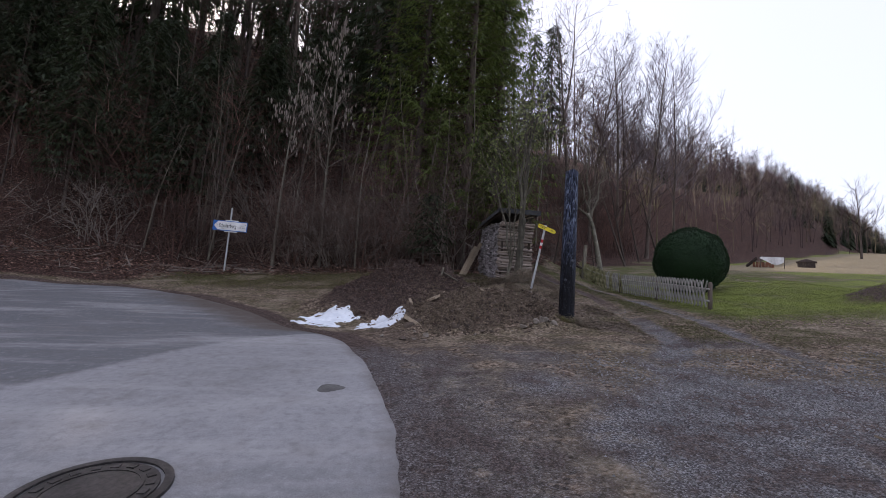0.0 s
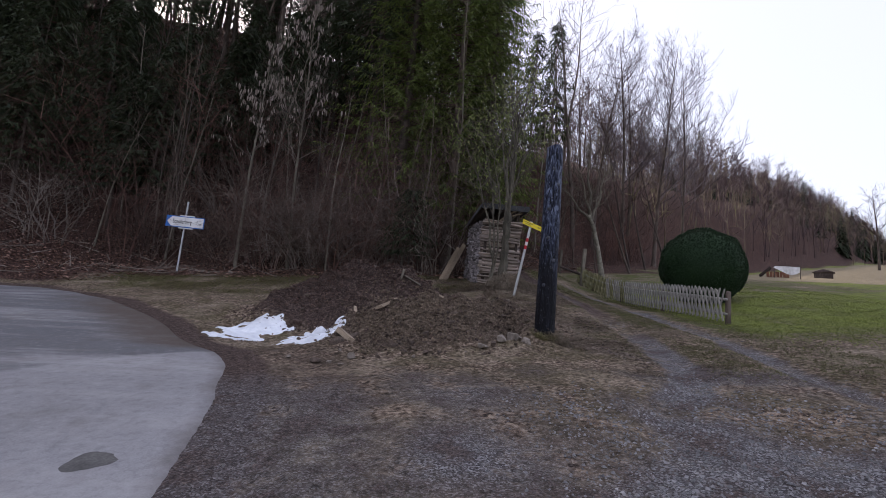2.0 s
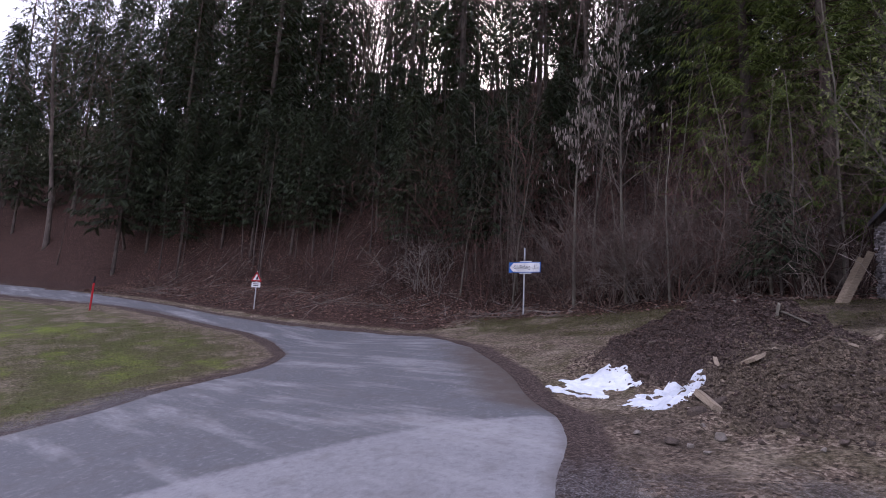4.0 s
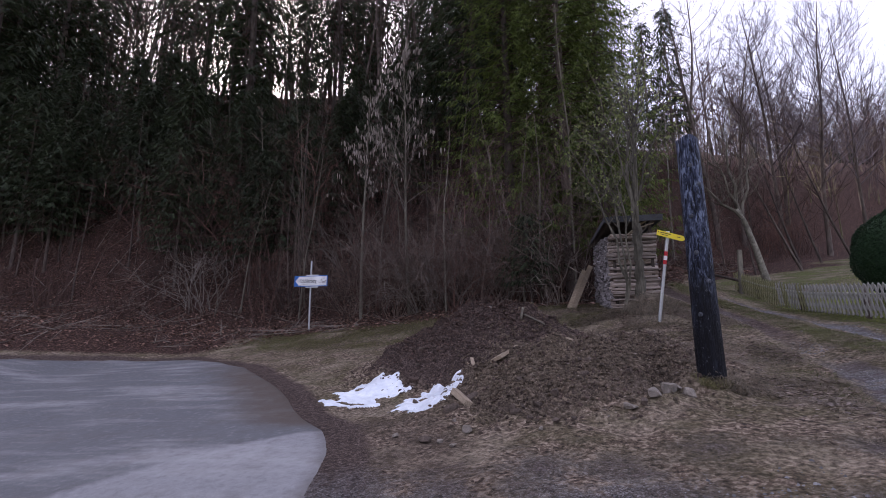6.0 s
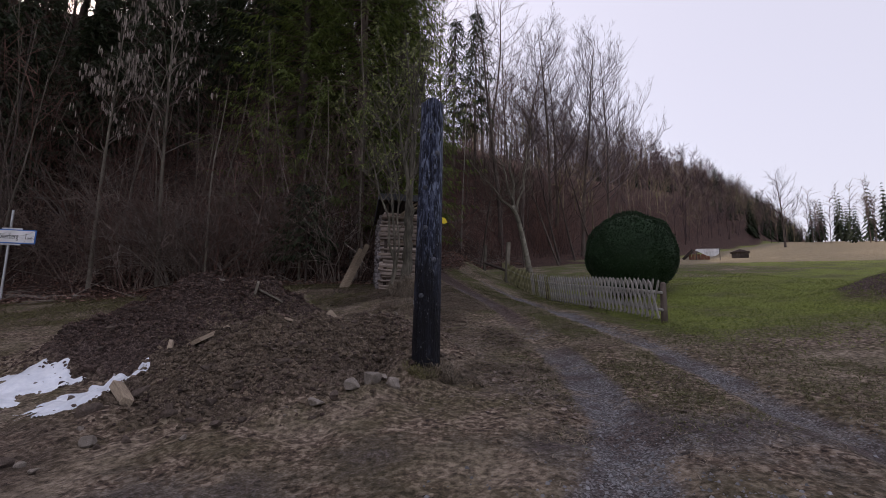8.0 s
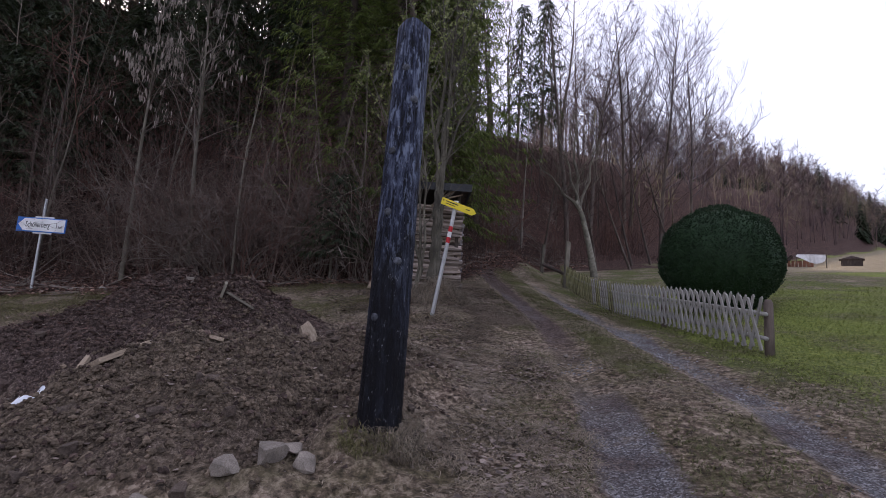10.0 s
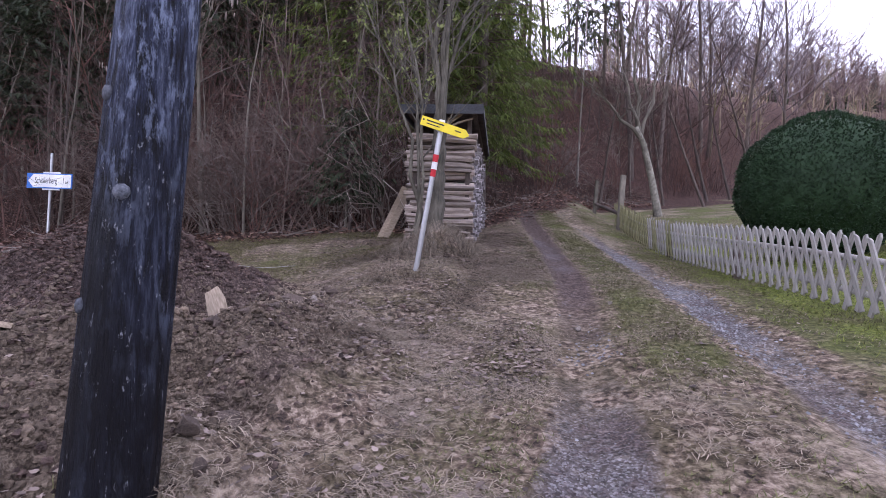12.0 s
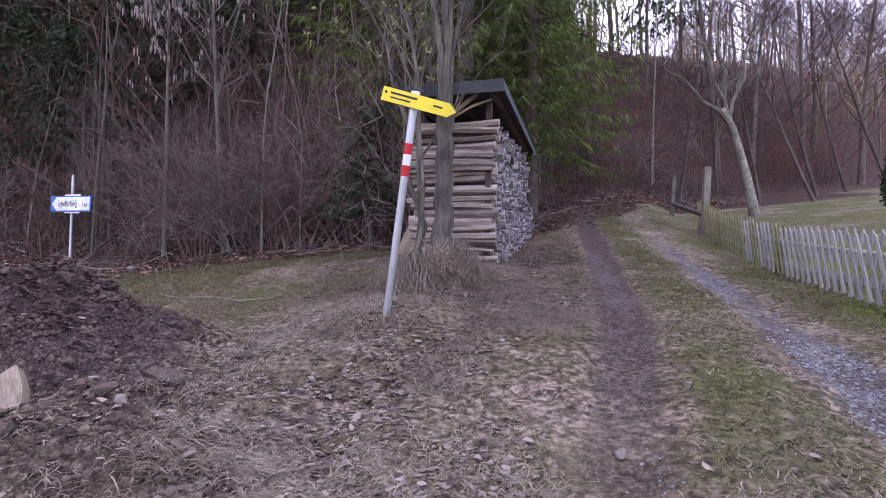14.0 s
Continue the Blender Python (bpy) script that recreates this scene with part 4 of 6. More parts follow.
# the wood on the slope and the crest
tries = 0
while tries < 2600 and len(PLANTED) < 190:
    tries += 1
    x, y = rng.uniform(-46, 16), rng.uniform(9, 62)
    d = float(beyond(np.array([x]), np.array([y]), HILL)[0])
    if d < 2.5 or d > 30 or not clear(x, y, 1.9) or (x > 3 and rng.random() < 0.88):
        continue
    conifer = rng.random() < (0.12 if x < 1 and d > 6 else 0.04)
    if x > -4 and d < 14:
        conifer = False
    plant(rng.choice(back) if conifer else rng.choice(bare), x, y, rng.uniform(0.75, 1.1))
for i in range(48):
    x, y = rng.uniform(-46, -2), rng.uniform(22, 52)
    d = float(beyond(np.array([x]), np.array([y]), HILL)[0])
    if 9 < d < 28 and clear(x, y, 1.7):
        az = math.degrees(math.atan2(-x - 2, y - 7))
        gap = 33 < az < 39
        plant((bare[3] if i % 3 == 0 else back[i % 3]) if gap else back[i % 3] if i % 4 else bare[1], x, y, rng.uniform(0.75, 1.2))
for i in range(44):
    x, y = rng.uniform(-54, -22), rng.uniform(11, 36)
    d = float(beyond(np.array([x]), np.array([y]), HILL)[0])
    if d > 2 and clear(x, y, 1.6):
        plant(rng.choice(bare) if i % 2 else back[i % 3], x, y, rng.uniform(0.75, 1.15))
for i in range(150):
    x, y = rng.uniform(-50, -3), rng.uniform(20, 50)
    d = float(beyond(np.array([x]), np.array([y]), HILL)[0])
    az = math.degrees(math.atan2(-x - 2, y - 7))
    if 7 < d < 24 and clear(x, y, 1.25) and not (12 < az < 75 and i % 6):
        plant(back[i % 3], x, y, rng.uniform(0.55, 1.15))
for i in range(26):
    az, far = radians(rng.uniform(10, 31)), rng.uniform(31, 50)
    x, y = -far * math.sin(az), far * math.cos(az)
    d = float(beyond(np.array([x]), np.array([y]), HILL)[0])
    if 11 < d < 26 and clear(x, y, 1.1):
        plant(back[i % 3], x, y, rng.uniform(0.45, 0.8))
for i in range(150):
    x, y = rng.uniform(-46, 6), rng.uniform(26, 52)
    d = float(beyond(np.array([x]), np.array([y]), HILL)[0])
    if 13 < d < 26:
        plant(bush[i % 3], x, y, rng.uniform(0.9, 1.5))
# the tall bare trees above the garden
for x, y, s in ((13.5, 39.5, 1.0), (16.5, 40.5, 1.05), (19.0, 41.5, 0.95), (15.2, 43.0, 0.9)):
    plant(big_crown, x, y, s)
for x, y, k, s in ((8.9, 35.6, 3, 0.95), (10.8, 37.5, 1, 0.9), (6.4, 29.2, 2, 0.7), (11.5, 31.5, 2, 0.8), (13.2, 33.5, 2, 0.75)):
    plant(bare[k], x, y, s)
for x, y, k, s, lean, turn in ((10.2, 27.8, 2, 0.65, 9, 200), (9.3, 30.2, 0, 0.5, 7, 170), (13.4, 30.6, 2, 0.7, 10, 215), (8.4, 27.8, 2, 0.42, -6, 180)):
    plant(bare[k], x, y, s, turn, 0.1, (0, lean))
for i in range(26):
    x, y = rng.uniform(3.8, 17), rng.uniform(26, 41)
    d = float(beyond(np.array([x]), np.array([y]), HILL)[0])
    if -0.3 < d < 7:
        plant(bush[(1, 0, 4, 3)[i % 4]], x, y, rng.uniform(0.4, 0.75))
# thickets
for i in range(60):
    x = -17.5 + 18.6 * (i + rng.random()) / 60
    y = 18.7 + 0.06 * (x + 8) * (x > -8) + rng.uniform(-0.3, 3.4)
    if abs(x + 8.1) < 1.6 and y < 20.6:
        y = 20.6 + rng.uniform(0, 1.5)
    plant(bush[rng.choice((0, 4, 3, 2, 3, 1))], x, y, rng.uniform(0.75, 1.15))
for i in range(190):
    x, y = (rng.uniform(-32, 14), rng.uniform(14, 40)) if i % 2 else (rng.uniform(0, 15), rng.uniform(25, 44))
    d = float(beyond(np.array([x]), np.array([y]), HILL)[0])
    if 0.3 < d < 12 and (x < 3 or i % 4 == 0):
        plant(rng.choice(bush), x, y, rng.uniform(0.7, 1.15))
for i in range(300):
    x, y = rng.uniform(-34, 12), rng.uniform(12, 42)
    d = float(beyond(np.array([x]), np.array([y]), HILL)[0])
    if 0.3 < d < 13:
        plant(rng.choice(sap), x, y, rng.uniform(0.7, 1.2))
for i in range(330):
    x, y = rng.uniform(-72, -24), rng.uniform(-14, 34)
    d = float(beyond(np.array([x]), np.array([y]), HILL)[0])
    if not 1.0 < d < 24 or not clear(x, y, 1.2 if d < 6 else 1.7):
        continue
    if d < 6:
        plant((bush[i % 5], sap[i % 3], sap[i % 2], low[i % 2])[i % 4], x, y, rng.uniform(0.7, 1.1))
    else:
        plant(bare[i % 4] if i % 3 == 0 else back[i % 3], x, y, rng.uniform(0.7, 1.1))
for x, y, z in ((-3.6, 19.0, 1.05), (-2.5, 18.8, 1.15), (-1.5, 19.3, 1.1), (-4.4, 19.8, 1.0), (-0.6, 20.4, 0.9), (-2.0, 20.2, 1.2), (-6.0, 19.4, 0.8), (-5.2, 18.7, 0.75), (-7.3, 19.2, 0.85), (-8.6, 19.4, 0.8), (-9.8, 18.9, 0.7), (-3.0, 20.8, 1.25)):
    plant(brush, x, y, z)
for i in range(18):
    x = -12.5 + 13.2 * (i + rng.random()) / 18
    x = x - 2.2 if abs(x + 8.0) < 1.1 else x
    plant(pale[i % 3], x, 18.5 + 0.08 * x * (x > -8) + rng.uniform(0, 2.4), rng.uniform(0.7, 1.1), None, 0.05, (rng.uniform(-2, 2), rng.uniform(-2.5, 2.5)))
for x, y, k, z in ((6.0, 39.0, 1, 0.75), (8.2, 42.5, 1, 0.85)):
    plant(back[k], x, y, z)
for o in [brush] + pale + spr + low + bare + bush + sap + back + [full, big_crown]:
    put_away(o)


young = spruce("young_spruce", 81, 3.0, 0.04, 0.36, label="small dark green young spruce at the wood's edge", whorls=11, per=8, sprays=9, reach=0.36, dead=3, size=0.46, wid=1.5)
young.matrix_basis = pose(-0.57, 18.45, top_z(-0.57, 18.45) - 0.05)


def catkin_tree(x, y, seed, H, limbs):
    rnd = random.Random(seed)
    t = thing("catkin_tree", pose(x, y, top_z(x, y)), "leafless slender tree hung with pale catkins", "tree", "catkin trees at the wood's edge")
    pts = trunk_line(rnd, H, 0.02, 0.02, 8)
    sh = Shape()
    sh.tube([pts[0] - Vector((0, 0, 0.3))] + pts, [0.075] + [0.065 * (1 - 0.85 * i / 8) for i in range(9)], 7)
    part("trunk", sh, M["bark_light"], t, smooth=True)
    sh, ck = Shape(), Shape()
    for k in range(limbs):
        a, u = rnd.uniform(0, 6.283), rnd.uniform(0.36, 0.98)
        p = at_height(pts, u)
        n0 = len(sh.v)
        grow(sh, p, Vector((math.cos(a), math.sin(a), 0.75)), 0.33 * H * (1.2 - u), 0.017, 2, rnd, 4, 0, 0.3)
        if u < 0.45:
            continue
        for q in sh.v[n0 + 3::6]:
            if rnd.random() < 0.36:
                for e in range(rnd.choice((1, 2, 3))):
                    c = q + Vector((rnd.gauss(0, 0.04), rnd.gauss(0, 0.04), 0))
                    ck.tube([c, c + Vector((rnd.gauss(0, 0.01), rnd.gauss(0, 0.01), -0.07)), c - Vector((0, 0, rnd.uniform(0.12, 0.22)))], [0.01, 0.022, 0.008], 4)
    tagged(part("twig_mass", sh, M["twig_pale"], t), kind="stuff")
    tagged(part("catkin_mass", ck, M["catkin"], t, "pale drooping catkins"), kind="stuff")


catkin_tree(-4.9, 19.0, 5, 9.4, 30)
catkin_tree(-6.7, 18.9, 15, 8.2, 22)


def crooked_tree():
    """A pale leaning trunk behind the fence that forks low."""
    rnd = random.Random(18)
    x, y = 7.55, 24.0
    t = thing("leaning_tree", pose(x, y, top_z(x, y)), "pale leaning leafless tree that forks low", "tree")
    sh = Shape()
    pts = [Vector(p) for p in ((0.1, 0, -0.4), (0, 0, 0.3), (-0.2, -0.1, 1.2), (-0.5, -0.2, 2.3), (-0.75, -0.3, 2.8))]
    sh.tube(pts, [0.17, 0.125, 0.105, 0.09, 0.06], 9)
    part("trunk", sh, M["bark_lichen"], t, smooth=True)
    for tip, r in (((-2.2, -0.2, 4.2), 0.07), ((-0.9, 0.1, 6.5), 0.08), ((0.2, 0.4, 6.0), 0.06), ((-1.5, -0.5, 5.6), 0.05)):
        sh = Shape()
        b = Vector((-0.6, -0.25, 2.45))
        line = [b.lerp(Vector(tip), i / 6) + Vector((rnd.gauss(0, 0.06), rnd.gauss(0, 0.06), rnd.gauss(0, 0.06))) * (i > 0) for i in range(7)]
        sh.tube(line, [r * (1 - 0.85 * i / 6) for i in range(7)], 6)
        for k in range(12):
            a = rnd.uniform(0, 6.283)
            grow(sh, at_height(line, rnd.uniform(0.2, 1)), Vector((math.cos(a), math.sin(a), 0.5)), rnd.uniform(0.8, 1.8), 0.018, 2, rnd, 4, 0, 0.3)
        part("limb", sh, M["bark_light"], t)
    x, y = 5.75, 32.0
    t = thing("young_birch", pose(x, y, top_z(x, y)), "thin white-barked young birch at the track's end", "tree")
    sh = Shape()
    pts = trunk_line(rnd, 9.5, 0.01, 0.01, 9)
    sh.tube([pts[0] - Vector((0, 0, 0.3))] + pts, [0.07] + [0.06 * (1 - 0.85 * i / 9) for i in range(10)], 7)
    part("trunk", sh, M["birch"], t, smooth=True)
    sh = Shape()
    for k in range(16):
        a, u = rnd.uniform(0, 6.283), rnd.uniform(0.4, 0.98)
        grow(sh, at_height(pts, u), Vector((math.cos(a), math.sin(a), 0.9)), 2.0 * (1.2 - u), 0.014, 1, rnd, 5, 0, 0.2)
    tagged(part("twig_mass", sh, M["twig"], t), kind="stuff")


crooked_tree()


def stack_tree():
    """The many-stemmed tree in front of the wood stack."""
    rnd = random.Random(8)
    x, y = 2.27, 14.6
    t = thing("many_stemmed_tree", pose(x, y, top_z(x, y)), "grey many-stemmed tree with young leaf buds", "tree")
    sh = Shape()
    line = [Vector((0.02 * math.sin(2.1 * k), 0.015 * math.cos(1.7 * k), -0.3 + 2.3 * k / 18)) for k in range(19)]
    sh.tube(line, [0.17, 0.15, 0.135, 0.12, 0.11, 0.103, 0.1, 0.097, 0.094, 0.092, 0.09, 0.09, 0.092, 0.095, 0.098, 0.1, 0.1, 0.08, 0.05], 22)
    for k, c in enumerate(line):
        for q in range(22):
            a = 6.283 * q / 22
            f = 1 + 0.16 * math.cos(3 * a + 0.12 * k) + 0.10 * math.cos(5 * a - 0.2 * k + 1) + 0.05 * math.cos(9 * a + 2) + rnd.uniform(-0.035, 0.035)
            sh.v[k * 22 + q] = c + (sh.v[k * 22 + q] - c) * f
    part("trunk", sh, M["bark_ridged"], t, smooth=True)
    tops = ((0.45, 0.1, 4.6, 0.06, 1.7), (-0.15, 0.2, 4.4, 0.06, 1.75), (0.15, -0.3, 4.0, 0.05, 1.6), (0.95, 0.3, 3.6, 0.045, 1.5), (-0.6, -0.2, 3.8, 0.045, 1.7), (0.1, 0.8, 4.0, 0.05, 1.7), (-1.25, 0.1, 4.4, 0.045, -0.1), (-0.75, 0.4, 4.9, 0.04, -0.1), (-0.35, -0.5, 4.2, 0.035, -0.1))
    lf = Shape()
    for ax, ay, h, r, z0 in tops:
        sh = Shape()
        pts = [Vector((0.06 * ax - (0.16 if z0 < 0 else 0), 0.05 * ay, z0))]
        for i in range(1, 9):
            u = i / 8
            pts.append(Vector((ax * (0.25 * u + 0.9 * u * u) + rnd.gauss(0, 0.05), ay * (0.25 * u + 0.9 * u * u) + rnd.gauss(0, 0.05), z0 + h * u)))
        if z0 < 0:
            pts = [q - Vector((0.16, 0, 0)) for q in pts]
        sh.tube(pts, [0.72 * r * (1.15 - 1.0 * i / 8) for i in range(9)], 7)
        for k in range(13):
            u = rnd.uniform(0.25, 0.98)
            a = rnd.uniform(0, 6.283)
            n0 = len(sh.v)
            grow(sh, at_height(pts, u), Vector((math.cos(a), math.sin(a), 1.1)), 1.7 * (1.25 - u), 0.014, 1, rnd, 5, 0, 0.3)
            for q in sh.v[n0 + 3::5]:
                if u > 0.4 and rnd.random() < 0.85:
                    for e in range(3):
                        d = Vector((rnd.gauss(0, 1), rnd.gauss(0, 1), rnd.gauss(0.4, 1))).normalized()
                        lf.leaf(q, d, d.cross(Vector((0.2, 0.9, 0.3))).normalized(), rnd.uniform(0.045, 0.085), 0.034)
        part("stem", sh, M["bark_ridged"], t)
    part("young_leaves", lf, M["bud"], t, "small yellow-green young leaves")


stack_tree()


# ---- the pole, the signs ----
def pole():
    rnd = random.Random(3)
    x, y = 2.352, 8.95
    z = top_z(x, y)
    t = thing("utility_pole", pose(x, y, z), "cut-off tarred dark wooden pole, slightly leaning", "pole")
    sh, n, m = Shape(), 28, 46
    H, lean = 2.70, Vector((0.026, 0.165, 0))
    base = len(sh.v)
    for i in range(m + 1):
        u = i / m
        c = Vector((0, 0, -0.3 + (H + 0.3) * u)) + lean * u
        for k in range(n):
            a = 2 * math.pi * k / n
            r = (0.141 - 0.022 * u) * (1 + 0.018 * noise.noise((math.cos(a) * 3, math.sin(a) * 3, u * 2.5)) + 0.012 * noise.noise((math.cos(a) * 9, math.sin(a) * 9, u * 6)))
            sh.v.append(c + Vector((math.cos(a) * r, math.sin(a) * r, 0.02 * math.sin(a * 3) * (i == m))))
    for i in range(m):
        for k in range(n):
            sh.f.append((base + i * n + k, base + i * n + (k + 1) % n, base + (i + 1) * n + (k + 1) % n, base + (i + 1) * n + k))
    sh.f.append(tuple(base + m * n + k for k in range(n)))
    part("shaft", sh, M["tar"], t, smooth=True)
    for zz, a in ((2.33, -98), (1.72, -118), (1.30, -112), (0.98, -70), (2.1, -62), (0.62, -122)):
        u = (zz + 0.3) / (H + 0.3)
        r, an = 0.141 - 0.022 * u, radians(a)
        k = Shape()
        c = Vector((math.cos(an) * r, math.sin(an) * r, zz)) + lean * u
        out = Vector((math.cos(an), math.sin(an), 0))
        k.tube([c - out * 0.01, c + out * 0.007, c + out * 0.012], [0.03, 0.024, 0.009], 9)
        part("knot", k, M["knot"], t, "pale weathered knot", smooth=True)
    return x, y, z


POLE = pole()


def bars(parent, m, spec, material, name="lettering_bar"):
    """Plain bars for writing: rows of (x, z, width, height)."""
    for x, z, w, h in spec:
        sh = Shape()
        sh.box(m @ pose(x, 0, z), w, 0.003, h)
        part(name, sh, material, parent)


def text_mesh(body, size, material, m, depth=0.001):
    cu = bpy.data.curves.new("letters", "FONT")
    cu.body, cu.size, cu.extrude, cu.align_x, cu.align_y = body, size, depth, "LEFT", "CENTER"
    ob = bpy.data.objects.new("letters", cu)
    scene.collection.objects.link(ob)
    bpy.context.view_layer.update()
    me = bpy.data.meshes.new_from_object(ob.evaluated_get(bpy.context.evaluated_depsgraph_get()))
    bpy.data.objects.remove(ob)
    me.transform(m)
    me.materials.clear()
    me.materials.append(material)
    return me


def waymark():
    """Leaning steel post with red-white-red bands and a yellow arrow board."""
    x, y = 2.36, 12.98
    z = top_z(x, y)
    foot, top = Vector((0, 0, -0.15)), Vector((0.286, -0.14, 1.65))
    t = thing("waymark_post", pose(x, y, z), "leaning galvanised hiking signpost with red and white bands", "signpost")

    def run(u0, u1, r, mat, name, label=""):
        sh = Shape()
        sh.tube([foot.lerp(top, u0), foot.lerp(top, u1)], [r, r], 16)
        part(name, sh, M[mat], t, label, smooth=False)

    run(0, 1.0, 0.030, "steel", "post")
    run(0.995, 1.01, 0.033, "white", "cap")
    run(0.665, 0.71, 0.0315, "red", "band", "red painted band")
    run(0.71, 0.755, 0.0316, "white", "band", "white painted band")
    run(0.755, 0.80, 0.0315, "red", "band", "red painted band")
    d = (top - foot).normalized()
    c = foot.lerp(top, 0.955)
    # the board runs off to the right and back
    m = Matrix.Translation(c + Vector((0.07, -0.04, 0))) @ Euler((0, radians(14), radians(20))).to_matrix().to_4x4()
    sh = Shape()
    sh.prism([(-0.29, -0.052), (0.21, -0.052), (0.27, 0.0), (0.21, 0.052), (-0.29, 0.052)], 0.006, m)
    b = part("arrow_board", sh, M["yellow"], t, "yellow arrow board pointing along the track")
    bars(b, m @ pose(0, -0.005, 0), ((-0.13, 0.018, 0.20, 0.014), (-0.15, -0.016, 0.15, 0.010), (0.13, 0.004, 0.07, 0.012), (-0.265, 0.014, 0.018, 0.018)), M["black"])
    sh = Shape()
    sh.box(Matrix.Translation(c + Vector((0, -0.005, 0))), 0.075, 0.07, 0.05, 0.01)
    part("clamp", sh, M["steel"], t)


waymark()


def direction_sign():
    x, y = -7.82, 17.37
    z = top_z(x, y)
    t = thing("direction_sign", pose(x, y, z), "white direction sign with blue border on a thin grey post", "road sign")
    top = Vector((0.0, 0.0, 2.31))
    sh = Shape()
    sh.tube([(0, 0, -0.2), tuple(top)], [0.03, 0.03], 12)
    part("post", sh, M["steel"], t)
    c = Vector((0, 0, 0)).lerp(top, 0.705)
    m = Matrix.Translation(c + Vector((0.03, -0.05, 0))) @ Euler((0, radians(0.6), radians(3))).to_matrix().to_4x4() @ Matrix.Diagonal((1.08, 1, 1, 1))
    sh = Shape()
    sh.box(m, 1.13, 0.02, 0.36, 0.0)
    panel = part("panel", sh, M["blue"], t, "blue-edged panel")
    sh = Shape()
    sh.prism([(-0.53, 0.0), (-0.40, -0.155), (0.54, -0.155), (0.54, 0.155), (-0.40, 0.155)], 0.004, m @ pose(0, -0.0125, 0))
    part("white_field", sh, M["white"], panel, "white arrow-shaped field")
    part("lettering", text_mesh("Schöllerberg", 0.15, M["black"], m @ pose(-0.36, -0.0165, 0, 90, 0, 0) @ Matrix.Diagonal((0.74, 1.35, 1, 1))), M["black"], panel, "black place lettering")
    part("distance_lettering", text_mesh("1", 0.15, M["black"], m @ pose(0.33, -0.0165, 0, 90, 0, 0) @ Matrix.Diagonal((0.74, 1.35, 1, 1))), M["black"], panel, "black distance figure")
    part("unit_lettering", text_mesh("km", 0.085, M["black"], m @ pose(0.40, -0.0165, -0.035, 90, 0, 0) @ Matrix.Diagonal((0.8, 1.2, 1, 1))), M["black"], panel, "small black unit lettering")
    for zz in (-0.2, 0.2):
        sh = Shape()
        sh.box(m @ pose(0.03, 0.02, zz), 0.42, 0.03, 0.035)
        part("bracket", sh, M["white"], t)


direction_sign()


def warning_sign():
    x, y = -19.7, 14.0
    z = top_z(x, y)
    t = thing("warning_sign", pose(x, y, z, 0, 0, 40) @ Matrix.Diagonal((0.78, 0.78, 0.82, 1)), "red-bordered triangular warning sign on a thin post", "road sign")
    sh = Shape()
    sh.tube([(0, 0, -0.2), (0, 0, 2.1)], [0.03, 0.03], 10)
    part("post", sh, M["steel"], t)
    s = 0.32
    tri = [(-s, 1.52), (s, 1.52), (0, 1.52 + 2 * s * 0.866)]
    sh = Shape()
    sh.prism(tri, 0.02, pose(0, -0.045, 0))
    plate = part("triangle", sh, M["red"], t, "red triangle")
    sh = Shape()
    cz, k = 1.52 + 2 * s * 0.2887, 0.62
    sh.prism([(a * k, cz + (b - cz) * k) for a, b in tri], 0.006, pose(0, -0.058, 0))
    part("field", sh, M["white"], plate, "white field")
    sh = Shape()
    sh.prism([(-0.02, 1.62), (0.13, 1.62), (0.10, 1.70), (0.04, 1.83), (0.0, 1.74)], 0.004, pose(0, -0.064, 0))
    part("symbol", sh, M["black"], plate, "black symbol")
    sh = Shape()
    sh.box(pose(0, -0.045, 1.33), 0.5, 0.02, 0.27)
    p2 = part("plate", sh, M["white"], t, "white plate below the triangle")
    bars(p2, pose(0, -0.058, 1.33), ((0, 0.05, 0.36, 0.04), (0, -0.04, 0.30, 0.04)), M["black"])


warning_sign()


def snow_stake():
    x, y = -25.1, 9.2
    t = thing("snow_stake", pose(x, y, top_z(x, y)), "red snow stake with a dark tip at the road's edge", "road marker")
    sh = Shape()
    sh.tube([(0, 0, -0.2), (0.05, 0, 1.2)], [0.04, 0.04], 10)
    part("stake", sh, M["red"], t)
    sh = Shape()
    sh.tube([(0.05, 0, 1.2), (0.06, 0, 1.5)], [0.041, 0.035], 10)
    part("tip", sh, M["black"], t)


snow_stake()


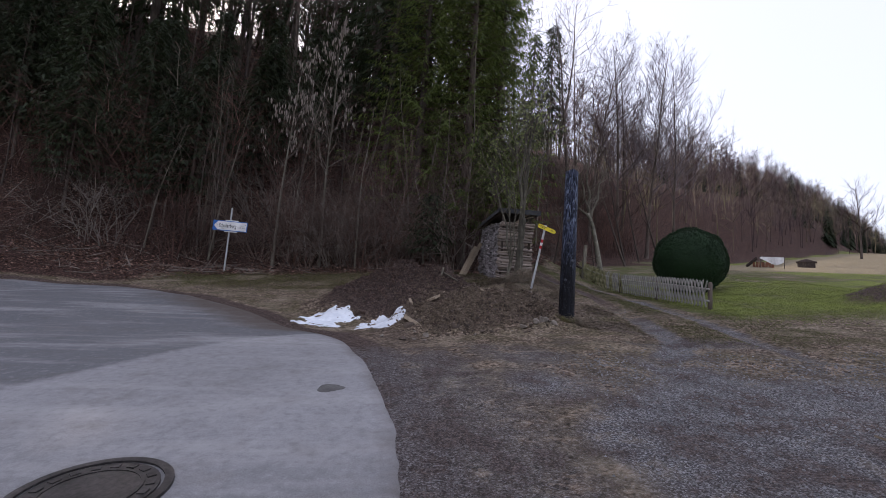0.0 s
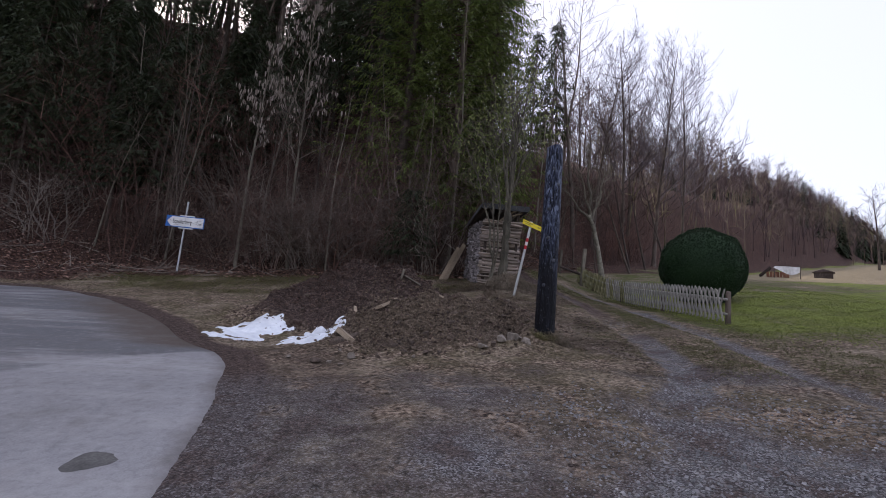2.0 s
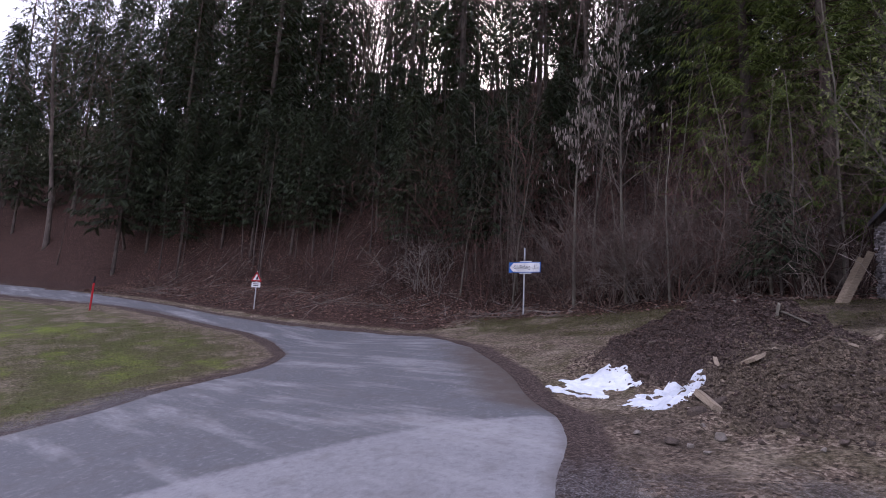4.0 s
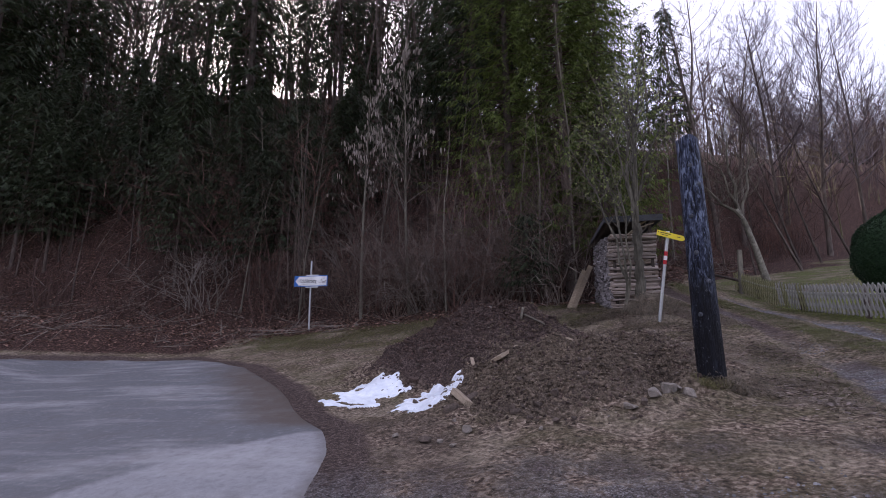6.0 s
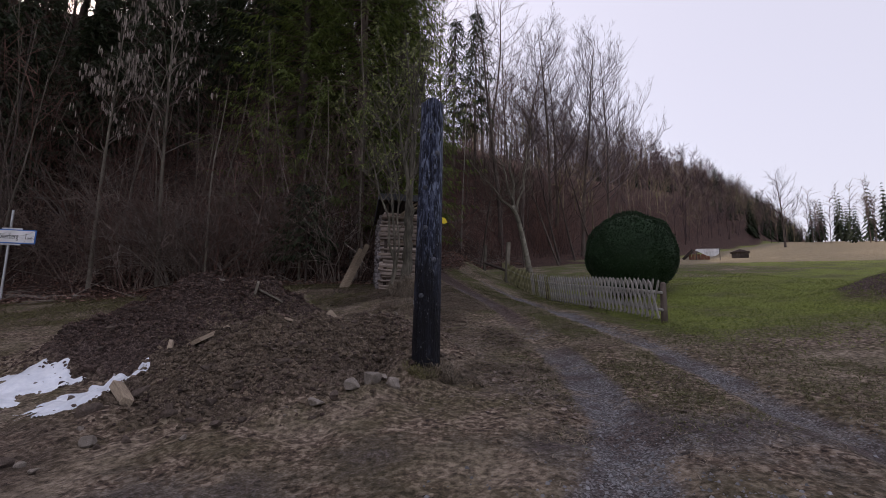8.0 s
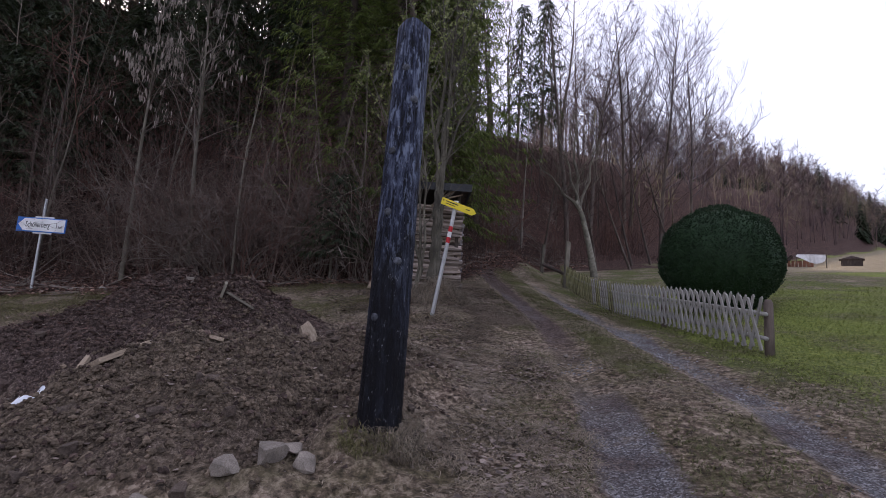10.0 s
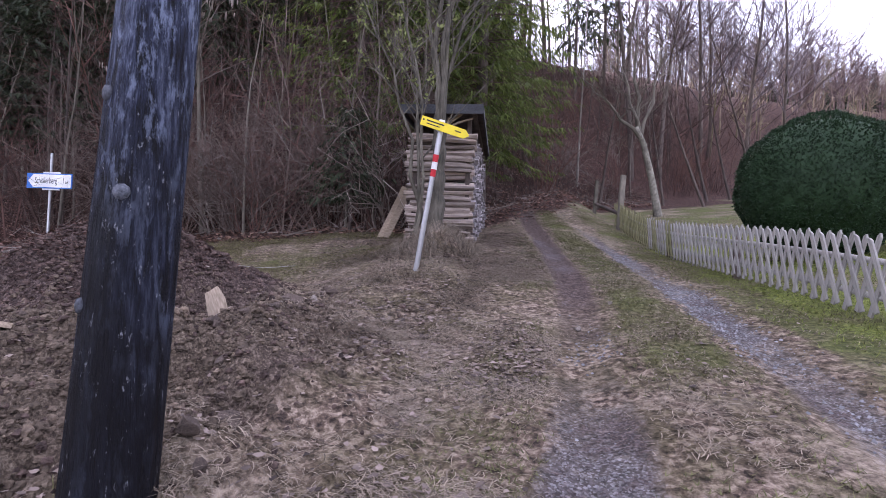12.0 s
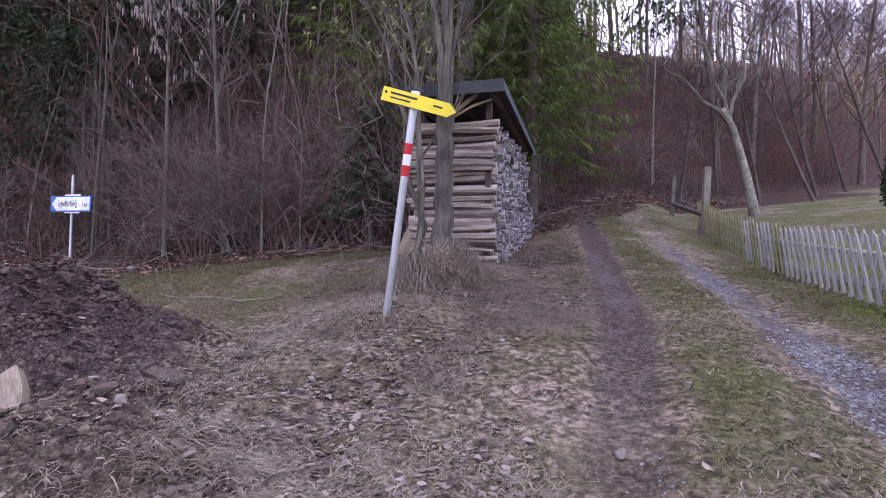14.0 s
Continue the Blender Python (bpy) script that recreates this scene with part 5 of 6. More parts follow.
# ---- wood stack under its roof ----
def wood_stack():
    rnd = random.Random(17)
    half, y1 = 0.535, 4.2
    place = pose(2.2, 15.1, 0, 0, 0, 4)
    t = thing("firewood_stack", place, "grey split firewood stacked high under a felt roof", "firewood")

    def foot(y):
        return 2.64 + 0.11 * y

    meshes = []
    for k in range(16):
        sh, n = Shape(), 6
        w, h = rnd.uniform(0.05, 0.08), rnd.uniform(0.036, 0.058)
        a0 = rnd.uniform(0, 6.283)
        ring = [(w * rnd.uniform(0.7, 1.15) * math.cos(a0 + 6.283 * q / n), h * rnd.uniform(0.7, 1.2) * math.sin(a0 + 6.283 * q / n)) for q in range(n)]
        bow, sag = rnd.uniform(-0.02, 0.02), rnd.uniform(-0.018, 0.018)
        stops = (-1, -0.6, -0.15, 0.3, 0.7, 1)
        for s in stops:
            jx = rnd.uniform(-0.05, 0.03) if abs(s) == 1 else 0
            f = rnd.uniform(0.86, 1.1)
            sh.v += [Vector((s * half + jx * s, a * f + bow * (1 - s * s), b * f + sag * (1 - s * s))) for a, b in ring]
        for i in range(len(stops) - 1):
            for q in range(n):
                sh.f.append((i * n + q, i * n + (q + 1) % n, (i + 1) * n + (q + 1) % n, (i + 1) * n + q))
        sh.f += [tuple(range(n))[::-1], tuple(range(5 * n, 6 * n))]
        meshes.append(sh.mesh("log", M["log_front"]))
    slim = []
    for k in range(20):
        sh = Shape()
        w = rnd.uniform(0.028, 0.054)
        n = 3 if k % 2 else 4
        a0 = rnd.uniform(0, 6.283)
        ring = [(w * rnd.uniform(0.7, 1.3) * math.cos(a0 + 6.283 * q / n), w * rnd.uniform(0.7, 1.3) * math.sin(a0 + 6.283 * q / n)) for q in range(n)]
        for e in (-1, 0.4, 1):
            jx, tw = rnd.uniform(-0.06, 0.04) if e != 0.4 else 0, rnd.uniform(0.85, 1.1)
            sh.v += [Vector((e * (half + jx) + rnd.uniform(-0.012, 0.012), a * tw, b * tw)) for a, b in ring]
        for i in range(2):
            for q in range(n):
                sh.f.append((i * n + q, i * n + (q + 1) % n, (i + 1) * n + (q + 1) % n, (i + 1) * n + q))
        sh.f += [tuple(range(n))[::-1], tuple(range(2 * n, 3 * n))]
        slim.append((sh, sh.mesh("log", M["log"])))
    cols, count, rest = 52, 0, Shape()
    for c in range(cols):
        front = c < 2
        y = 0.06 + (y1 + 0.8 - 0.12) * c / (cols - 1)
        low = y > y1
        top = foot(y) + (0.95 - 0.3 * (y - y1) if low else 1.80 + rnd.uniform(-0.04, 0.05))
        z = foot(y) + 0.05 + rnd.uniform(-0.02, 0.03)
        while z < top:
            turn = rnd.choice((0, 0, 180, 90, 25, -30)) if front else rnd.uniform(0, 360)
            m = pose(rnd.uniform(-0.03, 0.03) + (0.05 if low else 0), y + rnd.uniform(-0.02, 0.02), z, turn, rnd.uniform(-1.8, 1.8), rnd.choice((0, 180)) + rnd.uniform(-1.8, 1.8))
            gap = c == 0 and 1.02 < z - foot(y) < 1.15
            if front and not gap:
                part("log", meshes[rnd.randrange(16)], None, t, at=m @ Matrix.Diagonal((1, 1, rnd.uniform(0.7, 1.15), 1)))
            elif not front and count < 262:
                part("log", slim[rnd.randrange(20)][1], None, t, at=m)
                count += 1
            elif not front:
                src, base = slim[rnd.randrange(20)][0], len(rest.v)
                rest.v += [m @ v for v in src.v]
                rest.f += [tuple(base + i for i in f) for f in src.f]
            z += rnd.uniform(0.076, 0.112) if front else rnd.uniform(0.062, 0.086)
    tagged(part("log_rest", rest, M["log_rest"], t, "grey split logs in the stack's rear part"), kind="stuff")
    for yy in (0.12, y1 - 0.05):
        for xx in (-half + 0.12, half - 0.1):
            sh = Shape()
            sh.box(pose(xx, yy, foot(yy) + 0.98), 0.07, 0.07, 2.1, 0.006)
            part("post", sh, M["bark"], t)
    for xx in (-half + 0.05, half - 0.05):
        sh = Shape()
        sh.box(pose(xx, y1 / 2 + 0.05, foot(y1 / 2) - 0.02, math.degrees(math.atan(0.11)), 0, 0), 0.1, y1 - 0.1, 0.08)
        part("skid", sh, M["bark"], t)
    # flat board roof under felt, rising a little to the back
    mid = pose(0.02, 2.5, 4.97, math.degrees(math.atan(0.065)), 0, 0)
    sh = Shape()
    sh.box(mid, 1.22, 5.5, 0.035)
    roof = part("roof_deck", sh, M["bark"], t, "board roof deck")
    sh = Shape()
    sh.box(mid @ pose(0, 0, 0.028), 1.28, 5.56, 0.02)
    part("felt", sh, M["felt"], roof, "dark roofing felt")
    sh = Shape()
    sh.box(mid @ pose(0, -2.775, -0.04), 1.28, 0.022, 0.13)
    part("fascia", sh, M["felt"], roof, "dark front edge")
    for xx in (-0.635, 0.635):
        sh = Shape()
        sh.box(mid @ pose(xx, 0, -0.03), 0.022, 5.5, 0.10)
        part("barge_board", sh, M["felt"], roof)
    for k in range(3):
        sh = Shape()
        sh.box(mid @ pose(-0.5 + 0.5 * k, 0, -0.06), 0.06, 5.3, 0.08)
        part("rafter", sh, M["bark"], roof)
    for p, q, r in (((-0.1, -0.06, 4.40), (0.34, -0.12, 4.74), 0.03), ((0.0, -0.1, 4.42), (0.2, -0.14, 4.76), 0.016), ((0.05, -0.06, 4.5), (0.5, -0.1, 4.66), 0.018)):
        sh = Shape()
        sh.tube([p, Vector(p).lerp(Vector(q), 0.5) + Vector((0, 0, 0.02)), q], [r, r * 0.95, r * 0.8], 6)
        part("brace", sh, M["cut_wood"], t, "rough branch propped under the roof")


wood_stack()


for dx, h, w in ((0.0, 1.2, 0.13), (-0.16, 1.08, 0.11)):
    sh = Shape()
    zb = top_z(0.75 + dx, 17.2)
    sh.box(pose(0.98 + dx, 17.2, zb + h / 2 - 0.02, 0, 24, 8), w, 0.035, h + 0.1)
    tagged(part("leaning_board", sh, M["cut_wood"]), "grey board leaning against the wood stack", "board", "boards leaning on the stack")


# ---- fence ----
def fence():
    rnd = random.Random(4)
    a, b = Vector((6.33, 11.72, 0)), Vector((5.92, 21.5, 0))
    t = thing("lattice_fence", pose(0, 0, 0), "low weathered lattice fence of crossed pointed slats", "fence")
    d = (b - a)
    L = d.length
    d.normalize()
    side = Vector((-d.y, d.x, 0))        # toward the track
    if side.x > 0:
        side = -side
    ang = math.degrees(math.atan2(d.y, d.x))

    def gz(s):
        p = a + d * s
        return float(lay(np.array([p.x]), np.array([p.y]))[0])

    H = 0.60
    sh = Shape()
    w, n = 0.021, 0.67
    sh.prism([(-w, -n / 2), (w, -n / 2), (w, n / 2 - 0.03), (0, n / 2), (-w, n / 2 - 0.03)], 0.016)
    slats = [sh.mesh("slat", M["fence"]), sh.mesh("slat", M["fence_moss"])]
    step = 0.15
    n = int(L / step)
    for i in range(n):
        s = 0.1 + i * step
        z = gz(s)
        mossy = 1 if rnd.random() < (s - 4.2) / 3.0 else 0
        for lay_k, tilt in ((1, 21), (-1, -21)):
            p = a + d * s + side * (0.045 if lay_k > 0 else 0.026)
            m = pose(p.x, p.y, z + 0.06 + H / 2 + rnd.uniform(-0.012, 0.012), 0, 0, ang) @ pose(0, 0, 0, 0, tilt + rnd.uniform(-1.2, 1.2), 0)
            part("slat", slats[mossy], None, t, at=m)
    for zz in (0.19, 0.47):
        sh = Shape()
        sh.tube([a + d * s + Vector((0, 0, gz(s) + zz)) for s in np.linspace(-0.05, L, 10)], [0.026] * 10, 7)
        part("rail", sh, M["fence"], t, smooth=True)
    for s in (0.0, 2.7, 5.4, 8.1, L - 0.05):
        p = a + d * s - side * 0.06
        sh = Shape()
        z = gz(s)
        sh.tube([(p.x, p.y, z - 0.25), (p.x, p.y, z + 0.60), (p.x, p.y, z + 0.64)], [0.055, 0.05, 0.03], 9)
        part("post", sh, M["bark"], t, "round dark weathered post", smooth=True)


fence()


def gate_posts():
    for x, y, h, w, lab in ((5.60, 23.5, 1.05, 0.05, "thin pale leaning marker post"), (5.93, 20.9, 1.45, 0.065, "tall grey wooden gate post beside the fence")):
        z = top_z(x, y)
        sh = Shape()
        sh.box(pose(x, y, z + h / 2 - 0.1, 0, 3, 10), w * 2, w * 1.6, h + 0.2, 0.01)
        tagged(part("wooden_post", sh, M["bark_light"]), lab, "post")
    sh = Shape()
    z0, z1 = top_z(5.6, 23.5), top_z(5.93, 20.9)
    sh.tube([(5.6, 23.6, z0 + 0.33), (5.93, 20.9, z1 + 0.42)], [0.05, 0.05], 7)
    tagged(part("fence_rail", sh, M["bark"]), "dark round rail between the posts", "rail")


gate_posts()


# ---- clipped ball of box ----
def hedge_ball():
    rnd = random.Random(6)
    x, y, r = 7.78, 15.5, 1.07
    z = top_z(x, y)
    t = thing("box_ball", pose(x, y, z), "dense dark green evergreen clipped into a ball", "hedge")
    core, lf = Shape(), Shape()
    n, m = 28, 18
    for i in range(m + 1):
        th = math.pi * i / m
        for k in range(n):
            a = 2 * math.pi * k / n
            core.v.append(Vector((math.sin(th) * math.cos(a) * r * 0.95, math.sin(th) * math.sin(a) * r * 0.95, 0.98 + math.cos(th) * 0.98)))
    for i in range(m):
        for k in range(n):
            core.f.append((i * n + k, (i + 1) * n + k, (i + 1) * n + (k + 1) % n, i * n + (k + 1) % n))
    part("inner_mass", core, M["box_leaf"], t, smooth=True)
    for k in range(32000):
        u, a = rnd.uniform(-0.93, 1), rnd.uniform(0, 6.283)
        s = math.sqrt(1 - u * u)
        nrm = Vector((s * math.cos(a), s * math.sin(a), u))
        bulge = 1 + 0.05 * noise.noise(nrm * 2.2) + 0.03 * noise.noise(nrm * 7) + rnd.gauss(0, 0.012)
        flat = 1.0 if u > 0 else 1.0 + 0.04 * u
        p = Vector((nrm.x * r * bulge * flat, nrm.y * r * bulge * flat, 0.98 + nrm.z * 1.05 * bulge))
        d = (nrm + Vector((rnd.gauss(0, 0.7), rnd.gauss(0, 0.7), rnd.gauss(0.2, 0.7)))).normalized()
        lf.leaf(p - d * 0.03, d, d.cross(Vector((rnd.gauss(0, 1), rnd.gauss(0, 1), rnd.gauss(0, 1)))).normalized(), rnd.uniform(0.028, 0.055), rnd.uniform(0.014, 0.026))
    part("foliage", lf, M["box_leaf"], t)


hedge_ball()


# ---- far side: woods on the valley flank, a shed with a tarpaulin, a lone tree ----
def far_woods():
    rnd = random.Random(9)
    tw, nd = Shape(), Shape()
    count = 0
    while count < 2300:
        x, y = rnd.uniform(12, 420), rnd.uniform(30, 430)
        if count < 120:
            x, y = rnd.uniform(74, 130), rnd.uniform(64, 98)
        d = float(beyond(np.array([x]), np.array([y]), HILL)[0])
        if count >= 120 and (d < 1.0 or d > 75) or count >= 120 and rnd.random() > 1.15 - np.hypot(x, y) / 380:
            continue
        count += 1
        z = float(lay(np.array([x]), np.array([y]))[0]) - 0.3
        H = rnd.uniform(7, 13)
        p = Vector((x, y, z))
        if rnd.random() < 0.27 * (np.hypot(x, y) > 130) + 0.2 * (x > 74 and y < 98):
            for k in range(15):
                u = k / 15
                rr, zz = (1 - u) * H * 0.15 + 0.15, H * (0.06 + 0.86 * u)
                a0 = rnd.uniform(0, 6.28)
                for q in range(8):
                    a = a0 + 0.785 * q + rnd.uniform(-0.3, 0.3)
                    nd.leaf(p + Vector((0, 0, zz + H * 0.1)), Vector((math.cos(a) * 0.75, math.sin(a) * 0.75, -0.6)), Vector((-math.sin(a), math.cos(a), 0)), rr * rnd.uniform(0.9, 1.6), rr * 0.42)
        else:
            top = p + Vector((rnd.gauss(0, 0.5), rnd.gauss(0, 0.5), H))
            tw.spike(p, top, 0.07)
            for q in range(17):
                u = rnd.uniform(0.3, 0.95)
                b = p.lerp(top, u)
                a = rnd.uniform(0, 6.283)
                L = H * 0.3 * (1.2 - u)
                e = b + Vector((math.cos(a) * L * 0.65, math.sin(a) * L * 0.65, L * rnd.uniform(0.3, 1.1)))
                tw.spike(b, e, 0.045)
                for j in range(2):
                    c = b.lerp(e, rnd.uniform(0.3, 0.9))
                    tw.spike(c, c + Vector((rnd.gauss(0, 0.8), rnd.gauss(0, 0.8), rnd.uniform(0.0, 1.3))), 0.028)
    tagged(part("far_bare_woods", tw, M["far_twig"]), "leafless brown woods on the far valley side", "woods", kind="stuff")
    tagged(part("far_conifers", nd, M["far_needles"]), "dark conifers among the far woods", "woods", kind="stuff")


far_woods()


def shed():
    """A tumbledown shed: a white sheet sags from a ridge pole over reddish boards."""
    x, y = 28.6, 44.0
    z = top_z(x, y)
    t = thing("far_shed", pose(x, y, z - 0.05, 0, 0, -36) @ Matrix.Diagonal((0.66, 0.66, 0.7, 1)), "low reddish shed hung with a white sheet", "shed")
    for k in range(7):
        sh = Shape()
        sh.box(pose(-1.3 + 0.36 * k, 0.6, 0.42, 0, (-6, 3, 8, -4, 5, -9, 2)[k], 0), 0.3, 0.04, 0.9)
        part("wall_board", sh, M["brick"], t)
    sh = Shape()
    sh.prism([(-2.2, 0.25), (-2.1, 0.2), (-0.9, 1.25), (-1.0, 1.35)], 2.0)
    part("roof_slab", sh, M["roof"], t)
    sh = Shape()
    n = 10
    for i in range(n + 1):
        u = i / n
        top, low = 1.42 - 0.12 * u, 1.2 - 1.1 * math.sin(u * 2.6) * (0.35 + 0.65 * u)
        xx = -0.5 + 2.7 * u
        sh.v += [Vector((xx, -0.6 + 0.05 * math.sin(9 * u), top)), Vector((xx - 0.1, -0.75 + 0.07 * math.sin(14 * u), max(0.12, low))), Vector((xx, -0.56 + 0.05 * math.sin(9 * u), top)), Vector((xx - 0.1, -0.71 + 0.07 * math.sin(14 * u), max(0.12, low)))]
    for i in range(n):
        a, b = 4 * i, 4 * i + 4
        sh.f += [(a, a + 1, b + 1, b), (a + 2, b + 2, b + 3, a + 3), (a, b, b + 2, a + 2), (a + 1, a + 3, b + 3, b + 1)]
    part("sheet", sh, M["tarp"], t, "sagging white sheet")
    for xx in (-0.5, 2.2):
        sh = Shape()
        sh.tube([(xx, -0.6, -0.2), (xx, -0.6, 1.5)], [0.05, 0.04], 6)
        part("pole", sh, M["bark"], t)
    x, y = 33.2, 45.2
    z = top_z(x, y)
    h = thing("far_hut", pose(x, y, z - 0.1, 0, 0, -38) @ Matrix.Diagonal((0.6, 0.6, 0.6, 1)), "small dark hut beyond the field", "hut")
    sh = Shape()
    sh.box(pose(0, 0, 0.5), 2.2, 1.6, 1.0)
    part("wall", sh, M["bark"], h)
    sh = Shape()
    sh.prism([(-1.3, 0.95), (1.3, 0.95), (0, 1.4)], 1.9)
    part("roof", sh, M["roof"], h)


shed()
lone = bare_tree("lone_tree", 77, 11, 0.16, 0.3, 34, 5, "lone leafless round-crowned tree beyond the field", reach=0.36, up=0.6)
lone.matrix_basis = pose(58.0, 68.5, top_z(58.0, 68.5))
tagged(lone, group="far trees")


# ---- road details ----
def manhole():
    x, y = -1.67, 2.98
    z = float(lay(np.array([x]), np.array([y]))[0]) + 0.012
    t = thing("manhole_cover", pose(x, y, z, 8.5, -4, 0), "round dark cast-iron manhole cover in the asphalt", "manhole cover")
    sh = Shape()
    sh.tube([(0, 0, -0.05), (0, 0, 0.006)], [0.34, 0.34], 40)
    part("plate", sh, M["iron"], t)
    for r0, r1 in ((0.36, 0.41), (0.24, 0.26)):
        sh = Shape()
        n = 40
        for k in range(n):
            a = 2 * math.pi * k / n
            sh.v += [Vector((math.cos(a) * r, math.sin(a) * r, h)) for r, h in ((r0, 0.0), (r0, 0.012), (r1, 0.012), (r1, -0.01))]
        for k in range(n):
            for q in range(3):
                i, j = 4 * k, 4 * ((k + 1) % n)
                sh.f.append((i + q, i + q + 1, j + q + 1, j + q))
        part("rim" if r0 > 0.3 else "ring", sh, M["iron"], t)
    for k in range(18):
        sh = Shape()
        a = 20 * k
        sh.box(pose(0, 0, 0.009, 0, 0, a) @ pose(0.295, 0, 0), 0.045, 0.05, 0.008)
        part("stud", sh, M["iron"], t)


manhole()


def patch():
    """A shallow dark patch where a small cap sits in the asphalt."""
    rnd = random.Random(2)
    x, y = -0.83, 4.87
    z = float(lay(np.array([x]), np.array([y]))[0]) + 0.017
    sh = Shape()
    n = 26
    sh.v.append(Vector((0, 0, 0.004)))
    for k in range(n):
        a = 6.283 * k / n
        r = 1 + 0.12 * math.sin(3 * a + 1) + 0.09 * rnd.uniform(-1, 1)
        sh.v.append(Vector((0.12 * r * math.cos(a), 0.125 * r * math.sin(a), 0.0)))
    for k in range(n):
        sh.f.append((0, 1 + k, 1 + (k + 1) % n))
    ob = part("valve_cap", sh, M["cap"])
    ob.matrix_basis = pose(x, y, z - 0.008, 8.5, -4, 0)
    tagged(ob, "small dark oval cap set in the asphalt", "road cap")


patch()


def snow(name, cx, cy, rx, ry, turn, seed, label):
    """A thin melting patch that follows the ground."""
    xs = np.linspace(-1.25, 1.25, 90)
    U, V = np.meshgrid(xs, xs)
    c, s = math.cos(radians(turn)), math.sin(radians(turn))
    X, Y = cx + U * rx * c - V * ry * s, cy + U * rx * s + V * ry * c
    body = 0.62 - (U * U + V * V) + 0.6 * fbm(X * 2.1, Y * 4.0, 3, seed) + 0.38 * fbm((X + Y) * 4.2, (Y - X) * 7.5, 2, seed + 4)
    Z = height(X, Y) + np.clip(body * 0.07 + 0.01, -0.04, 0.028)
    keep = body > -0.2
    ny, nx = X.shape
    idx = np.arange(nx * ny).reshape(ny, nx)
    q = np.stack([idx[:-1, :-1], idx[:-1, 1:], idx[1:, 1:], idx[1:, :-1]], -1).reshape(-1, 4)
    q = q[keep.ravel()[q].all(1)]
    me = bpy.data.meshes.new(name)
    me.from_pydata(np.stack([X, Y, Z], -1).reshape(-1, 3).tolist(), [], q.tolist())
    me.polygons.foreach_set("use_smooth", [True] * len(me.polygons))
    me.materials.append(M["snow"])
    tagged(new(name, me), label, "snow")


snow("snow_patch", -2.25, 10.1, 0.64, 0.5, 12, 3, "thin melting patch of old snow at the heap's foot")
snow("snow_patch", -1.05, 9.56, 0.52, 0.66, -10, 8, "small ragged patch of melting snow on dark soil")


# ---- stones, boards and clods in the heaps ----
def rock_mesh(seed, mat):
    rnd = random.Random(seed)
    bm = bmesh.new()
    bmesh.ops.create_icosphere(bm, subdivisions=2, radius=1.0)
    off = Vector((rnd.random() * 9, rnd.random() * 9, rnd.random() * 9))
    sx, sy, sz = rnd.uniform(0.8, 1.15), rnd.uniform(0.7, 1.0), rnd.uniform(0.5, 0.8)
    cuts = [(Vector((rnd.gauss(0, 1), rnd.gauss(0, 1), rnd.gauss(0, 1))).normalized(), rnd.uniform(0.38, 0.66)) for _ in range(11)]
    for v in bm.verts:
        p = v.co.copy()
        p *= 1 + 0.22 * noise.noise(p * 1.1 + off) + 0.08 * noise.noise(p * 3 + off)
        for nrm, lim in cuts:
            e = p.dot(nrm) - lim
            if e > 0:
                p -= nrm * e * 0.97
        v.co = Vector((p.x * sx, p.y * sy, p.z * sz))
    me = bpy.data.meshes.new("stone")
    bm.to_mesh(me)
    bm.free()
    me.materials.append(M[mat])
    return me


ROCKS = [rock_mesh(k, "stone") for k in range(5)] + [rock_mesh(k + 9, "stone_dirty") for k in range(5)] + [rock_mesh(k + 30, "clod") for k in range(4)]


def stone(x, y, r, k, sink=0.25):
    ob = new("stone", ROCKS[k])
    r *= 0.72
    ob.matrix_basis = pose(x, y, top_z(x, y) + r * (0.55 - sink), rng.uniform(-15, 15), rng.uniform(-15, 15), rng.uniform(0, 360)) @ Matrix.Diagonal((r, r, r, 1))
    tagged(ob, "pale angular limestone beside the heap" if k < 5 else "earthy brown stone in the heap" if k < 10 else "dark lump of dug earth on the heap", "stone" if k < 10 else "earth lump", "stones around the heaps" if k < 10 else "earth lumps on the heaps")


